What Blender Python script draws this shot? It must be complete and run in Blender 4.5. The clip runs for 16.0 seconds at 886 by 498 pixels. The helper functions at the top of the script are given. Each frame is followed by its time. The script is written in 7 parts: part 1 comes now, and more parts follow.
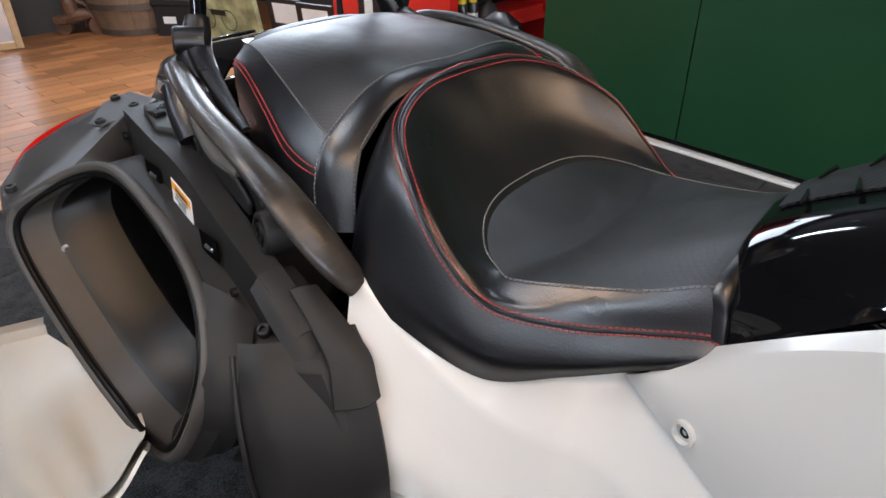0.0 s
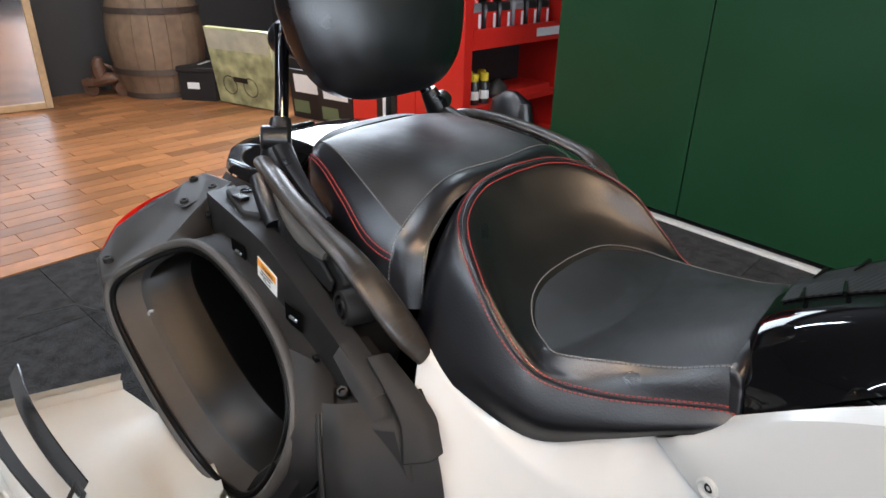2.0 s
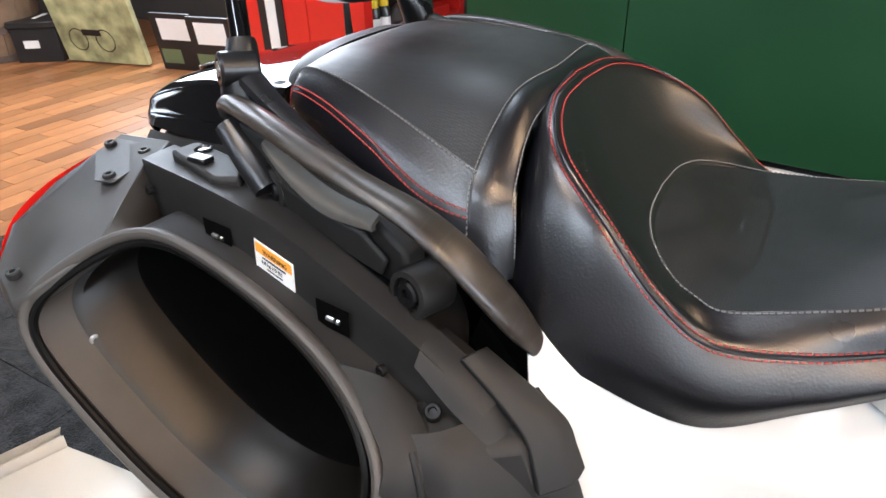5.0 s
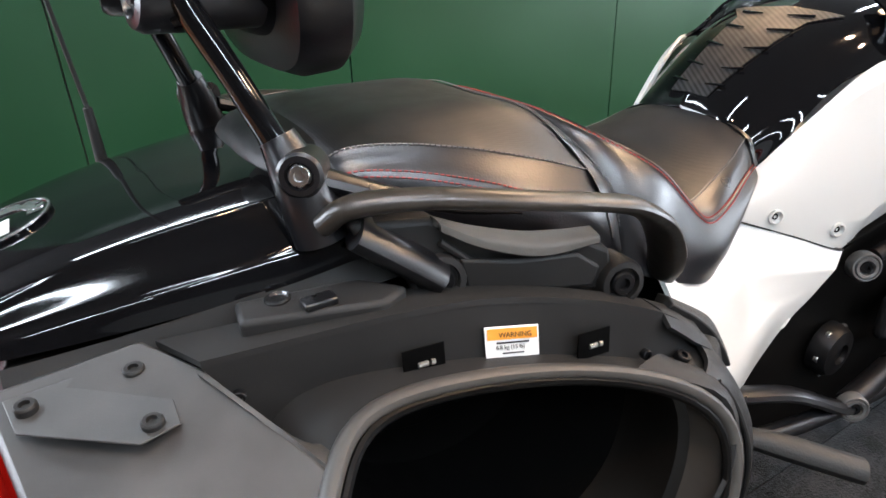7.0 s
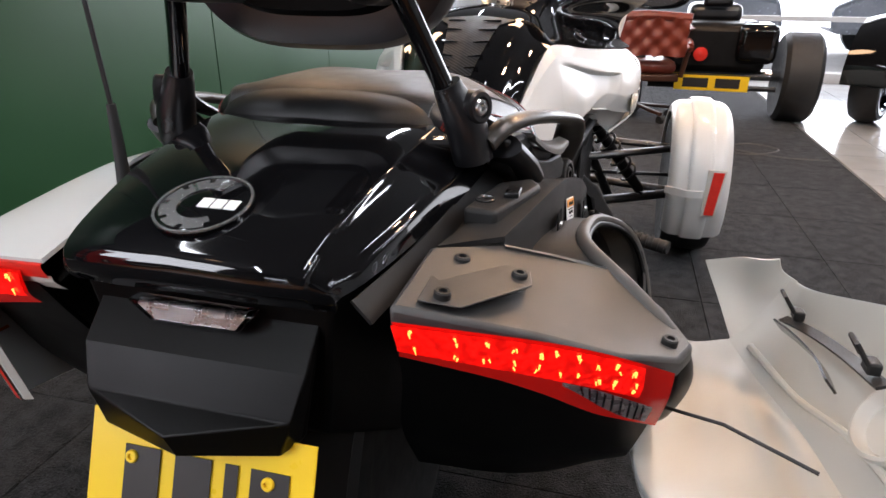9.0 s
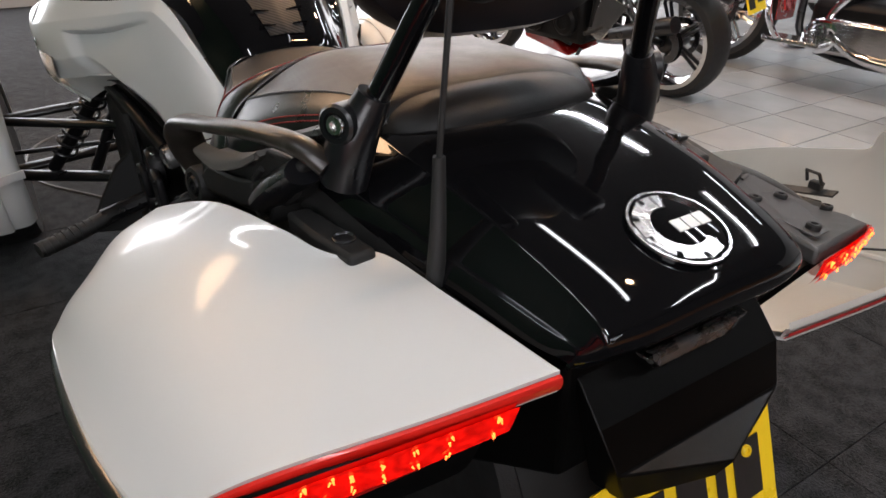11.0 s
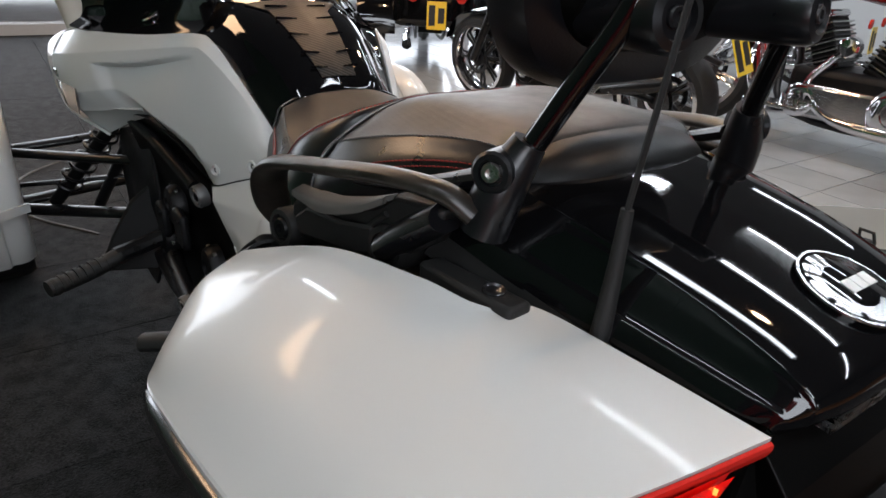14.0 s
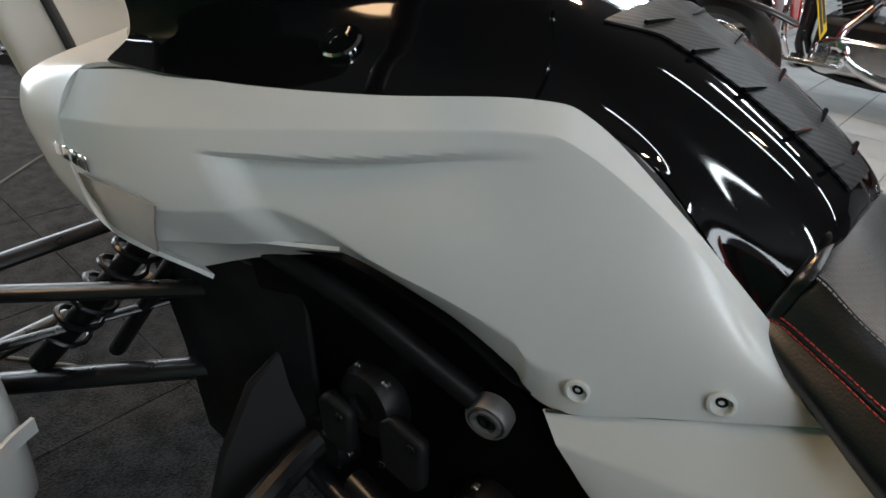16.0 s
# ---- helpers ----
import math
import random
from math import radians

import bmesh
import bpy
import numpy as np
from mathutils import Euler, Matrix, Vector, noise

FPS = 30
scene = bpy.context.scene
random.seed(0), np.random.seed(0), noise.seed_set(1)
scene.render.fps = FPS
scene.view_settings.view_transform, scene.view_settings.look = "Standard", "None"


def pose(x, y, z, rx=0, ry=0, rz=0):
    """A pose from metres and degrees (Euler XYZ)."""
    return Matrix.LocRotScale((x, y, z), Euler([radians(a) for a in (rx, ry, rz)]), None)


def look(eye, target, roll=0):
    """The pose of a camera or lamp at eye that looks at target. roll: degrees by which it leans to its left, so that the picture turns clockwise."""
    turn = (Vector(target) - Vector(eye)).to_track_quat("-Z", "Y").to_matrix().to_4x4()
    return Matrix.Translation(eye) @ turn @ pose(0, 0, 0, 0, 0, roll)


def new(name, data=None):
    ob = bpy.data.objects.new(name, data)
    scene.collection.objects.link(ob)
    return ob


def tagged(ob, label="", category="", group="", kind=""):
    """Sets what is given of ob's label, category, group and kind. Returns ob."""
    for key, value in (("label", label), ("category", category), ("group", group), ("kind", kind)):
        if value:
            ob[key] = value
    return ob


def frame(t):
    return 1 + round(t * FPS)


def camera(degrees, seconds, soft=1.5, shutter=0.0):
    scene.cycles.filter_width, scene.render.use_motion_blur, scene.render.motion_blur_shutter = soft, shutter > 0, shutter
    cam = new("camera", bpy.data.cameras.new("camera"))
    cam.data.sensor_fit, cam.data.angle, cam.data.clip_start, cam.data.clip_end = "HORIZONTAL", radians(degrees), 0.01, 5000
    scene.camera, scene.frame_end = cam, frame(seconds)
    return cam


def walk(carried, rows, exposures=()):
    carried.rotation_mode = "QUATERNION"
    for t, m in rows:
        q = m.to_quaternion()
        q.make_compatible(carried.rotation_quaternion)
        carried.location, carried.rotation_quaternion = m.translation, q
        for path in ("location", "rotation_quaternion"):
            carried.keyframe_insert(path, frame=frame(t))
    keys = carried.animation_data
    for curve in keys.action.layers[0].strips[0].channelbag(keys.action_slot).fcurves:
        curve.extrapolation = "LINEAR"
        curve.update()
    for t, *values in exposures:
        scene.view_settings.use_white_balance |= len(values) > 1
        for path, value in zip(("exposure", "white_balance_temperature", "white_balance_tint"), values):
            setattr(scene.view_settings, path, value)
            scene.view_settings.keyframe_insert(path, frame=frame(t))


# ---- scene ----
cam = camera(69.8, 16.0, soft=1.6)
PATH = [
    (0, (0.657, 0.881, 1.064), (-0.604, -0.292, 0.046), -0.6),
    (0.5, (0.674, 0.874, 1.079), (-0.587, -0.297, 0.060), 0.7),
    (1, (0.686, 0.887, 1.098), (-0.581, -0.304, 0.110), 0.6),
    (1.5, (0.689, 0.835, 1.111), (-0.628, -0.332, 0.159), 1.1),
    (2, (0.793, 0.892, 1.156), (-0.542, -0.326, 0.299), 1.1),
    (2.5, (0.728, 0.869, 1.132), (-0.576, -0.339, 0.215), 0.5),
    (3, (0.661, 0.826, 1.116), (-0.613, -0.374, 0.148), 0.2),
    (3.5, (0.629, 0.8, 1.106), (-0.619, -0.398, 0.102), -0.1),
    (4, (0.643, 0.77, 1.091), (-0.586, -0.429, 0.065), -0.4),
    (4.2, (0.672, 0.747, 1.082), (-0.552, -0.455, 0.054), -0.5),
    (6.3, (0.799, 0.061, 1.036), (-0.921, 0.487, 0.107), -0.9),
    (6.5, (0.815, -0.027, 1.052), (-0.875, 0.565, 0.161), -0.2),
    (7, (0.739, -0.212, 1.036), (-0.81, 0.712, 0.171), -2.1),
    (7.5, (0.689, -0.359, 1.03), (-0.669, 0.857, 0.206), -0.6),
    (8, (0.677, -0.56, 1.017), (-0.468, 0.908, 0.285), -0.9),
    (8.5, (0.575, -0.715, 0.996), (-0.302, 0.923, 0.256), -0.9),
    (8.7, (0.5, -0.75, 0.99), (-0.197, 0.968, 0.239), -0.2),
    (10.8, (-0.373, -0.624, 1.078), (0.351, 1.006, 0.174), -1.1),
    (11, (-0.448, -0.61, 1.066), (0.46, 0.863, 0.063), 0.3),
    (11.5, (-0.552, -0.642, 1.044), (0.494, 0.74, 0.046), 2.4),
    (12, (-0.583, -0.692, 1.05), (0.496, 0.69, 0.088), 3.6),
    (12.5, (-0.6, -0.73, 1.062), (0.46, 0.669, 0.102), 4.6),
    (13, (-0.593, -0.729, 1.061), (0.466, 0.676, 0.111), 5.1),
    (13.5, (-0.585, -0.701, 1.055), (0.469, 0.715, 0.113), 5.5),
    (14, (-0.59, -0.486, 1.054), (0.458, 0.975, 0.178), 3.6),
    (14.2, (-0.602, -0.365, 1.054), (0.442, 1.091, 0.164), 1.9),
    (14.5, (-0.597, -0.119, 1.082), (0.464, 1.324, 0.192), 2.3),
    (15, (-0.614, 0.122, 1.1), (0.461, 1.552, 0.207), 2.2),
    (15.5, (-0.686, 0.397, 1.05), (0.51, 1.738, 0.17), 2.7),
    (16, (-0.708, 0.675, 1.014), (0.609, 1.787, -0.001), 4.6),
]
ROUND = [(9.7, (0.07, -0.87, 1.05), (0.02, 0.10, 0.62), 0)]
walk(cam, [(t, look(eye, target, roll)) for t, eye, target, roll in sorted(PATH + ROUND)], [(0.0, -0.42, 6250, 13), (2.0, -0.3, 6250, 11), (4.2, 0.1, 6250, 12), (6.3, 0.32, 6350, 12), (7.5, 0.38, 6450, 14), (8.7, -0.15, 6700, 18), (10.8, -0.6, 7100, 18), (12.0, -1.05, 6900, 17), (13.5, -1.0, 6800, 17), (14.0, -0.9, 6700, 14), (14.5, -0.65, 6500, 12), (15.0, -0.5, 6500, 11), (16.0, -0.6, 6650, 9)])
# ---- world and light ----
world = bpy.data.worlds.new("world")
scene.world = world
world.use_nodes = True
world.node_tree.nodes["Background"].inputs[0].default_value = (0.8, 0.88, 1.0, 1)
world.node_tree.nodes["Background"].inputs[1].default_value = 0.02


def area_lamp(name, m, sx, sy, watts, colour):
    lamp = bpy.data.lights.new(name, "AREA")
    lamp.shape, lamp.size, lamp.size_y, lamp.energy, lamp.color = "RECTANGLE", sx, sy, watts, colour
    ob = new(name, lamp)
    ob.matrix_world = m
    return ob


CEIL = 3.0
COOL, WARM = (0.80, 0.91, 1.0), (1.0, 0.67, 0.40)
TUBES = [(-0.7, -2.7, 60), (-1.37, -0.42, 26), (0.73, -0.15, 24), (2.45, -2.0, 36), (2.45, -0.2, 40), (-0.65, 3.8, 40), (3.4, 0.2, 40), (3.4, 2.6, 55), (3.4, 5.0, 50), (5.8, 1.4, 34), (5.8, 4.2, 34)]
for tx, ty, watts in TUBES:
    area_lamp("tube_light", pose(tx, ty, CEIL - 0.09), 0.10, 1.5, watts, COOL)
SPOTS = [(1.05, 2.15, 150), (-1.45, 2.6, 185), (0.35, 3.3, 190), (1.15, -0.35, 60), (2.3, 2.1, 110), (1.9, 4.2, 70), (-0.2, -2.9, 65), (-1.3, -3.4, 60), (0.9, -3.3, 65), (-1.5, -2.0, 40)]
for tx, ty, watts in SPOTS:
    lamp = bpy.data.lights.new("downlight", "SPOT")
    lamp.energy, lamp.color, lamp.spot_size, lamp.spot_blend, lamp.shadow_soft_size = watts, WARM, radians(150), 0.5, 0.07
    if watts > 180:
        lamp.shadow_soft_size = 0.4
    if ty < -1.8:
        lamp.spot_size = radians(95)
    new("downlight", lamp).matrix_world = pose(tx, ty, CEIL - 0.05)
BACK_WINDOW = look((-2.75, -2.7, 1.75), (0.1, 0.5, 0.7))
area_lamp("window_light", BACK_WINDOW, 2.6, 1.9, 260, (0.82, 0.91, 1.0))
area_lamp("window_light", pose(1.5, 6.95, 1.35, -90), 8.0, 2.2, 360, (0.80, 0.90, 1.0))


# ---- materials ----
def material(name, colour, rough=0.5, metal=0.0, vary=0.12, scale=30.0, bump=0.0, bump_scale=200.0, coat=0.0, spots=0.0, kind="noise", spec=0.5, deep=0.002):
    m = bpy.data.materials.new(name)
    m.use_nodes = True
    t = m.node_tree
    b = t.nodes["Principled BSDF"]
    b.inputs["Roughness"].default_value = rough
    b.inputs["Metallic"].default_value = metal
    b.inputs["Coat Weight"].default_value = coat
    b.inputs["Coat Roughness"].default_value = 0.03
    b.inputs["Specular IOR Level"].default_value = spec
    co = t.nodes.new("ShaderNodeTexCoord")
    n1 = t.nodes.new("ShaderNodeTexNoise")
    n1.inputs["Scale"].default_value, n1.inputs["Detail"].default_value = scale, 6
    n2 = t.nodes.new("ShaderNodeTexNoise")
    n2.inputs["Scale"].default_value, n2.inputs["Detail"].default_value = scale / 8, 3
    t.links.new(co.outputs["Object"], n1.inputs["Vector"])
    t.links.new(co.outputs["Object"], n2.inputs["Vector"])
    add = t.nodes.new("ShaderNodeMath")
    add.operation = "ADD"
    t.links.new(n1.outputs["Fac"], add.inputs[0])
    t.links.new(n2.outputs["Fac"], add.inputs[1])
    ramp = t.nodes.new("ShaderNodeMapRange")
    ramp.inputs["From Min"].default_value, ramp.inputs["From Max"].default_value = 0.6, 1.4
    t.links.new(add.outputs[0], ramp.inputs["Value"])
    mix = t.nodes.new("ShaderNodeMix")
    mix.data_type = "RGBA"
    mix.inputs["A"].default_value = (*[c * (1 - vary) for c in colour], 1)
    mix.inputs["B"].default_value = (*[min(1, c * (1 + vary)) for c in colour], 1)
    t.links.new(ramp.outputs[0], mix.inputs["Factor"])
    t.links.new(mix.outputs["Result"], b.inputs["Base Color"])
    if spots or rough > 0.12:
        rr = t.nodes.new("ShaderNodeMapRange")
        rr.inputs["From Min"].default_value, rr.inputs["From Max"].default_value = 0.3, 0.7
        rr.inputs["To Min"].default_value, rr.inputs["To Max"].default_value = rough * 0.88, min(1, rough * 1.12)
        t.links.new(n1.outputs["Fac"], rr.inputs["Value"])
        t.links.new(rr.outputs[0], b.inputs["Roughness"])
    if bump:
        if kind == "leather":
            h = t.nodes.new("ShaderNodeTexVoronoi")
            h.feature = "SMOOTH_F1"
            h.inputs["Scale"].default_value, h.inputs["Smoothness"].default_value = bump_scale, 0.35
            out = h.outputs["Distance"]
        elif kind == "dimples":
            h = t.nodes.new("ShaderNodeTexVoronoi")
            h.inputs["Scale"].default_value, h.inputs["Randomness"].default_value = bump_scale, 0.25
            out = h.outputs["Distance"]
        elif kind == "weave":
            h = t.nodes.new("ShaderNodeTexWave")
            h.wave_type, h.bands_direction = "BANDS", "DIAGONAL"
            h.inputs["Scale"].default_value = bump_scale
            out = h.outputs["Fac"]
        else:
            h = t.nodes.new("ShaderNodeTexNoise")
            h.inputs["Scale"].default_value, h.inputs["Detail"].default_value = bump_scale, 4
            out = h.outputs["Fac"]
        t.links.new(co.outputs["Object"], h.inputs["Vector"])
        bp = t.nodes.new("ShaderNodeBump")
        bp.inputs["Strength"].default_value, bp.inputs["Distance"].default_value = bump, deep
        t.links.new(out, bp.inputs["Height"])
        t.links.new(bp.outputs["Normal"], b.inputs["Normal"])
    return m


def glow(name, colour, strength):
    m = bpy.data.materials.new(name)
    m.use_nodes = True
    b = m.node_tree.nodes["Principled BSDF"]
    b.inputs["Base Color"].default_value = (*colour, 1)
    b.inputs["Emission Color"].default_value = (*colour, 1)
    b.inputs["Emission Strength"].default_value = strength
    return m


def glass(name, colour, rough=0.02):
    m = bpy.data.materials.new(name)
    m.use_nodes = True
    b = m.node_tree.nodes["Principled BSDF"]
    b.inputs["Base Color"].default_value = (*colour, 1)
    b.inputs["Transmission Weight"].default_value = 1
    b.inputs["Roughness"].default_value = rough
    return m


PEARL = material("pearl_white_paint", (0.56, 0.565, 0.55), 0.36, vary=0.03, scale=2.5, coat=0.35)
PEARL.node_tree.nodes["Principled BSDF"].inputs["Coat Roughness"].default_value = 0.07
PEARL_IN = material("raw_white_plastic", (0.50, 0.485, 0.44), 0.38, vary=0.05, scale=12)
GLOSS = material("gloss_black_paint", (0.003, 0.003, 0.0035), 0.05, vary=0.1, scale=60)
PLASTIC = material("grained_black_plastic", (0.017, 0.0165, 0.0162), 0.48, vary=0.35, scale=14, bump=0.25, bump_scale=1100, spec=0.25)
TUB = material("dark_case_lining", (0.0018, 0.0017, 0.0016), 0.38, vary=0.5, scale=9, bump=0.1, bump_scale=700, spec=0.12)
# one lining in two tones: shaded wall, then the lit brown sheen of its lip
LINING_SHADED = material("shaded_case_lining", (0.0045, 0.0038, 0.0031), 0.34, vary=0.6, scale=9, bump=0.12, bump_scale=700, spec=0.3)
LINING_LIT = material("lit_brown_grey_lining", (0.040, 0.035, 0.030), 0.42, vary=0.35, scale=12, bump=0.1, bump_scale=600, spec=0.35)
# near-black that stands in for the shade inside deep recesses
SHADE_BLACK = material("recess_shade_black", (0.001, 0.001, 0.001), 0.9, vary=0.2, spec=0.05)
DUSTY = material("dusty_grey_plastic", (0.045, 0.043, 0.041), 0.42, vary=0.55, scale=16, bump=0.15, bump_scale=1100)
SATIN = material("satin_black_metal", (0.006, 0.006, 0.007), 0.30, vary=0.4, scale=22, bump=0.05, bump_scale=90)
CAPSTRIP = material("greyish_tan_rubber", (0.085, 0.080, 0.073), 0.55, vary=0.3, scale=30, bump=0.2, bump_scale=600)
SCUFF = material("scuffed_black_metal", (0.024, 0.0195, 0.0155), 0.34, vary=0.75, scale=26, bump=0.12, bump_scale=160, spec=0.65)
_t = SCUFF.node_tree
_s = _t.nodes.new("ShaderNodeTexNoise")
_s.inputs["Scale"].default_value, _s.inputs["Detail"].default_value, _s.inputs["Distortion"].default_value = 9, 8, 1.6
_p = _t.nodes.new("ShaderNodeMapping")
_p.inputs["Scale"].default_value = (1, 9, 3)
_p.inputs["Rotation"].default_value = (0, 0, 0.6)
_r = _t.nodes.new("ShaderNodeMapRange")
_r.inputs["From Min"].default_value, _r.inputs["From Max"].default_value = 0.52, 0.72
_x = _t.nodes.new("ShaderNodeMix")
_x.data_type = "RGBA"
_x.inputs["B"].default_value = (0.042, 0.037, 0.032, 1)
_b = _t.nodes["Principled BSDF"]
_t.links.new(_b.inputs["Base Color"].links[0].from_socket, _x.inputs["A"])
_t.links.new(_t.nodes["Texture Coordinate"].outputs["Object"], _p.inputs["Vector"])
_t.links.new(_p.outputs["Vector"], _s.inputs["Vector"])
_t.links.new(_s.outputs["Fac"], _r.inputs["Value"])
_t.links.new(_r.outputs[0], _x.inputs["Factor"])
_t.links.new(_x.outputs["Result"], _b.inputs["Base Color"])
ROLL = material("matt_black_leatherette", (0.003, 0.003, 0.0034), 0.5, vary=0.3, scale=12, bump=0.2, bump_scale=400, kind="leather", spec=0.3, deep=.0005)
LEATHER = material("black_leatherette", (0.0028, 0.0030, 0.0046), 0.31, vary=0.3, scale=9, bump=0.28, bump_scale=400, kind="leather", spec=0.8, deep=.0005)
PAN = material("textured_black_leatherette", (0.005, 0.005, 0.0056), 0.46, vary=0.25, scale=25, bump=0.55, bump_scale=320, kind="dimples", spec=0.58, deep=.0005)
RED_THREAD = material("red_thread", (0.30, 0.03, 0.025), 0.7, vary=0.2, scale=300)
GREY_THREAD = material("grey_thread", (0.14, 0.14, 0.14), 0.7, vary=0.2, scale=300)
RUBBER = material("black_rubber", (0.010, 0.010, 0.010), 0.6, vary=0.3, scale=30, bump=0.3, bump_scale=300)
SEAL = material("grey_rubber_seal", (0.045, 0.041, 0.037), 0.5, vary=0.2, scale=30, bump=0.1, bump_scale=500)
STEEL = material("brushed_steel", (0.55, 0.55, 0.54), 0.28, metal=1.0, vary=0.15, scale=60)
RINGCAP = material("pale_anodised_metal", (0.17, 0.17, 0.17), 0.42, metal=0.6, vary=0.2, scale=60)
CHROME = material("chrome", (0.78, 0.78, 0.8), 0.07, metal=1.0, vary=0.03)
SHROUD = material("matt_black_shroud", (0.006, 0.006, 0.0066), 0.6, vary=0.4, scale=20, bump=0.2, bump_scale=300, spec=0.2)
ENGINEGREY = material("dark_grey_cast_metal", (0.009, 0.009, 0.010), 0.45, vary=0.35, scale=30, bump=0.2, bump_scale=500, spec=0.2)
DARKMETAL = material("dark_engine_metal", (0.005, 0.005, 0.0055), 0.4, metal=0.0, vary=0.5, scale=25, bump=0.2, bump_scale=120, spec=0.18)
RED = material("red_paint", (0.66, 0.022, 0.014), 0.3, vary=0.05, scale=60, coat=0.6)
CARBON = material("carbon_look_pad", (0.014, 0.014, 0.015), 0.42, vary=0.2, scale=40, spec=0.18)
_t = CARBON.node_tree
_w = _t.nodes.new("ShaderNodeTexWave")
_w.wave_type, _w.bands_direction = "BANDS", "DIAGONAL"
_w.inputs["Scale"].default_value = 46
_x = _t.nodes.new("ShaderNodeMix")
_x.data_type = "RGBA"
_x.inputs["A"].default_value, _x.inputs["B"].default_value = (0.003, 0.003, 0.0035, 1), (0.030, 0.031, 0.033, 1)
_t.links.new(_t.nodes["Texture Coordinate"].outputs["Object"], _w.inputs["Vector"])
_t.links.new(_w.outputs["Fac"], _x.inputs["Factor"])
_t.links.new(_x.outputs["Result"], _t.nodes["Principled BSDF"].inputs["Base Color"])
TAIL_ON = glow("lit_red_lamp", (0.75, 0.006, 0.003), 0.6)
_t = TAIL_ON.node_tree
_v = _t.nodes.new("ShaderNodeTexNoise")
_v.inputs["Scale"].default_value, _v.inputs["Detail"].default_value = 150, 6
_m = _t.nodes.new("ShaderNodeMapRange")
_m.inputs["From Min"].default_value, _m.inputs["From Max"].default_value = 0.4, 0.72
_m.inputs["To Min"].default_value, _m.inputs["To Max"].default_value = 0.35, 2.2
_c = _t.nodes.new("ShaderNodeTexCoord")
_t.links.new(_c.outputs["Object"], _v.inputs["Vector"])
_t.links.new(_v.outputs["Fac"], _m.inputs["Value"])
_t.links.new(_m.outputs[0], _t.nodes["Principled BSDF"].inputs["Emission Strength"])
_t.nodes["Principled BSDF"].inputs["Roughness"].default_value = 0.12
TAIL_OFF = glow("dimly_lit_red_lens", (0.55, 0.010, 0.006), 0.16)
TAIL_OFF.node_tree.nodes["Principled BSDF"].inputs["Roughness"].default_value = 0.12
LED = glow("led_point", (1.0, 0.16, 0.03), 7.0)
CLEAR = glass("clear_lens", (0.85, 0.87, 0.9), 0.05)
LAMPSILVER = material("lamp_reflector_silver", (0.50, 0.47, 0.45), 0.28, metal=0.6, vary=0.2, scale=80)
LENSGREY = material("smoky_lamp_lens", (0.27, 0.255, 0.225), 0.08, vary=0.2, scale=18, coat=0.8)
AMBER = material("amber_reflector", (0.65, 0.2, 0.03), 0.2, vary=0.1, scale=200, coat=0.5)
REFLECT = material("red_reflector", (0.6, 0.03, 0.02), 0.2, vary=0.2, scale=300, coat=0.5)
YELLOW = material("yellow_plate", (0.80, 0.53, 0.02), 0.3, vary=0.03, scale=40)
INK = material("black_ink", (0.015, 0.013, 0.012), 0.5)
BLUE = material("blue_ink", (0.015, 0.06, 0.42), 0.4)
STICKER = material("white_sticker", (0.78, 0.78, 0.76), 0.4, vary=0.02)
ORANGE = material("orange_ink", (0.8, 0.32, 0.04), 0.45)
SILVER = material("silver_trim", (0.5, 0.5, 0.5), 0.25, metal=0.9, vary=0.08)
DARKSILVER = material("dark_chrome_trim", (0.10, 0.10, 0.105), 0.22, metal=0.9, vary=0.1)
GREEN = material("green_painted_board", (0.0115, 0.058, 0.023), 0.36, vary=0.16, scale=3, bump=0.06, bump_scale=60)
WHITE = material("white_trim", (0.78, 0.78, 0.76), 0.5, vary=0.04)
WALLDARK = material("dark_wall", (0.05, 0.045, 0.042), 0.8, vary=0.25, scale=5, bump=0.2, bump_scale=30)
WALLWHITE = material("white_wall", (0.62, 0.62, 0.61), 0.8, vary=0.05, scale=4)
CEILING = material("ceiling_paint", (0.10, 0.10, 0.10), 0.85, vary=0.04, scale=3)


# ---- mesh helpers ----
def part(name, bm, mat, parent=None, label="", sharp=35, smooth=True, bevel=0.0):
    bmesh.ops.recalc_face_normals(bm, faces=bm.faces)
    me = bpy.data.meshes.new(name)
    bm.to_mesh(me)
    bm.free()
    me.materials.append(mat)
    if smooth:
        me.polygons.foreach_set("use_smooth", [True] * len(me.polygons))
        me.set_sharp_from_angle(angle=radians(sharp))
    ob = new(name, me)
    ob.parent = parent
    if bevel:
        mod = ob.modifiers.new("bevel", "BEVEL")
        mod.width, mod.segments, mod.limit_method, mod.angle_limit = bevel, 2, "ANGLE", radians(35)
        mod.harden_normals = False
    if label:
        ob["label"] = label
    return ob


def thing(name, label, category, at=(0, 0, 0), group="", kind=""):
    ob = new(name)
    ob.location = at
    ob.empty_display_size = 0.1
    return tagged(ob, label, category, group, kind)


def cr(p, t):
    """Catmull-Rom through the points p at t in 0..1."""
    n = len(p) - 1
    x = min(max(t, 0.0), 1.0) * n
    i = min(int(x), n - 1)
    f = x - i
    a, b, c, d = p[max(i - 1, 0)], p[i], p[i + 1], p[min(i + 2, n)]
    if i == 0:
        a = p[0] * 2 - p[1]
    if i + 2 > n:
        d = p[n] * 2 - p[n - 1]
    return 0.5 * ((2 * b) + (c - a) * f + (2 * a - 5 * b + 4 * c - d) * f * f + (3 * b - a - 3 * c + d) * f ** 3)


def curve_pts(pts, n):
    p = [Vector(q) for q in pts]
    return [cr(p, i / (n - 1)) for i in range(n)]


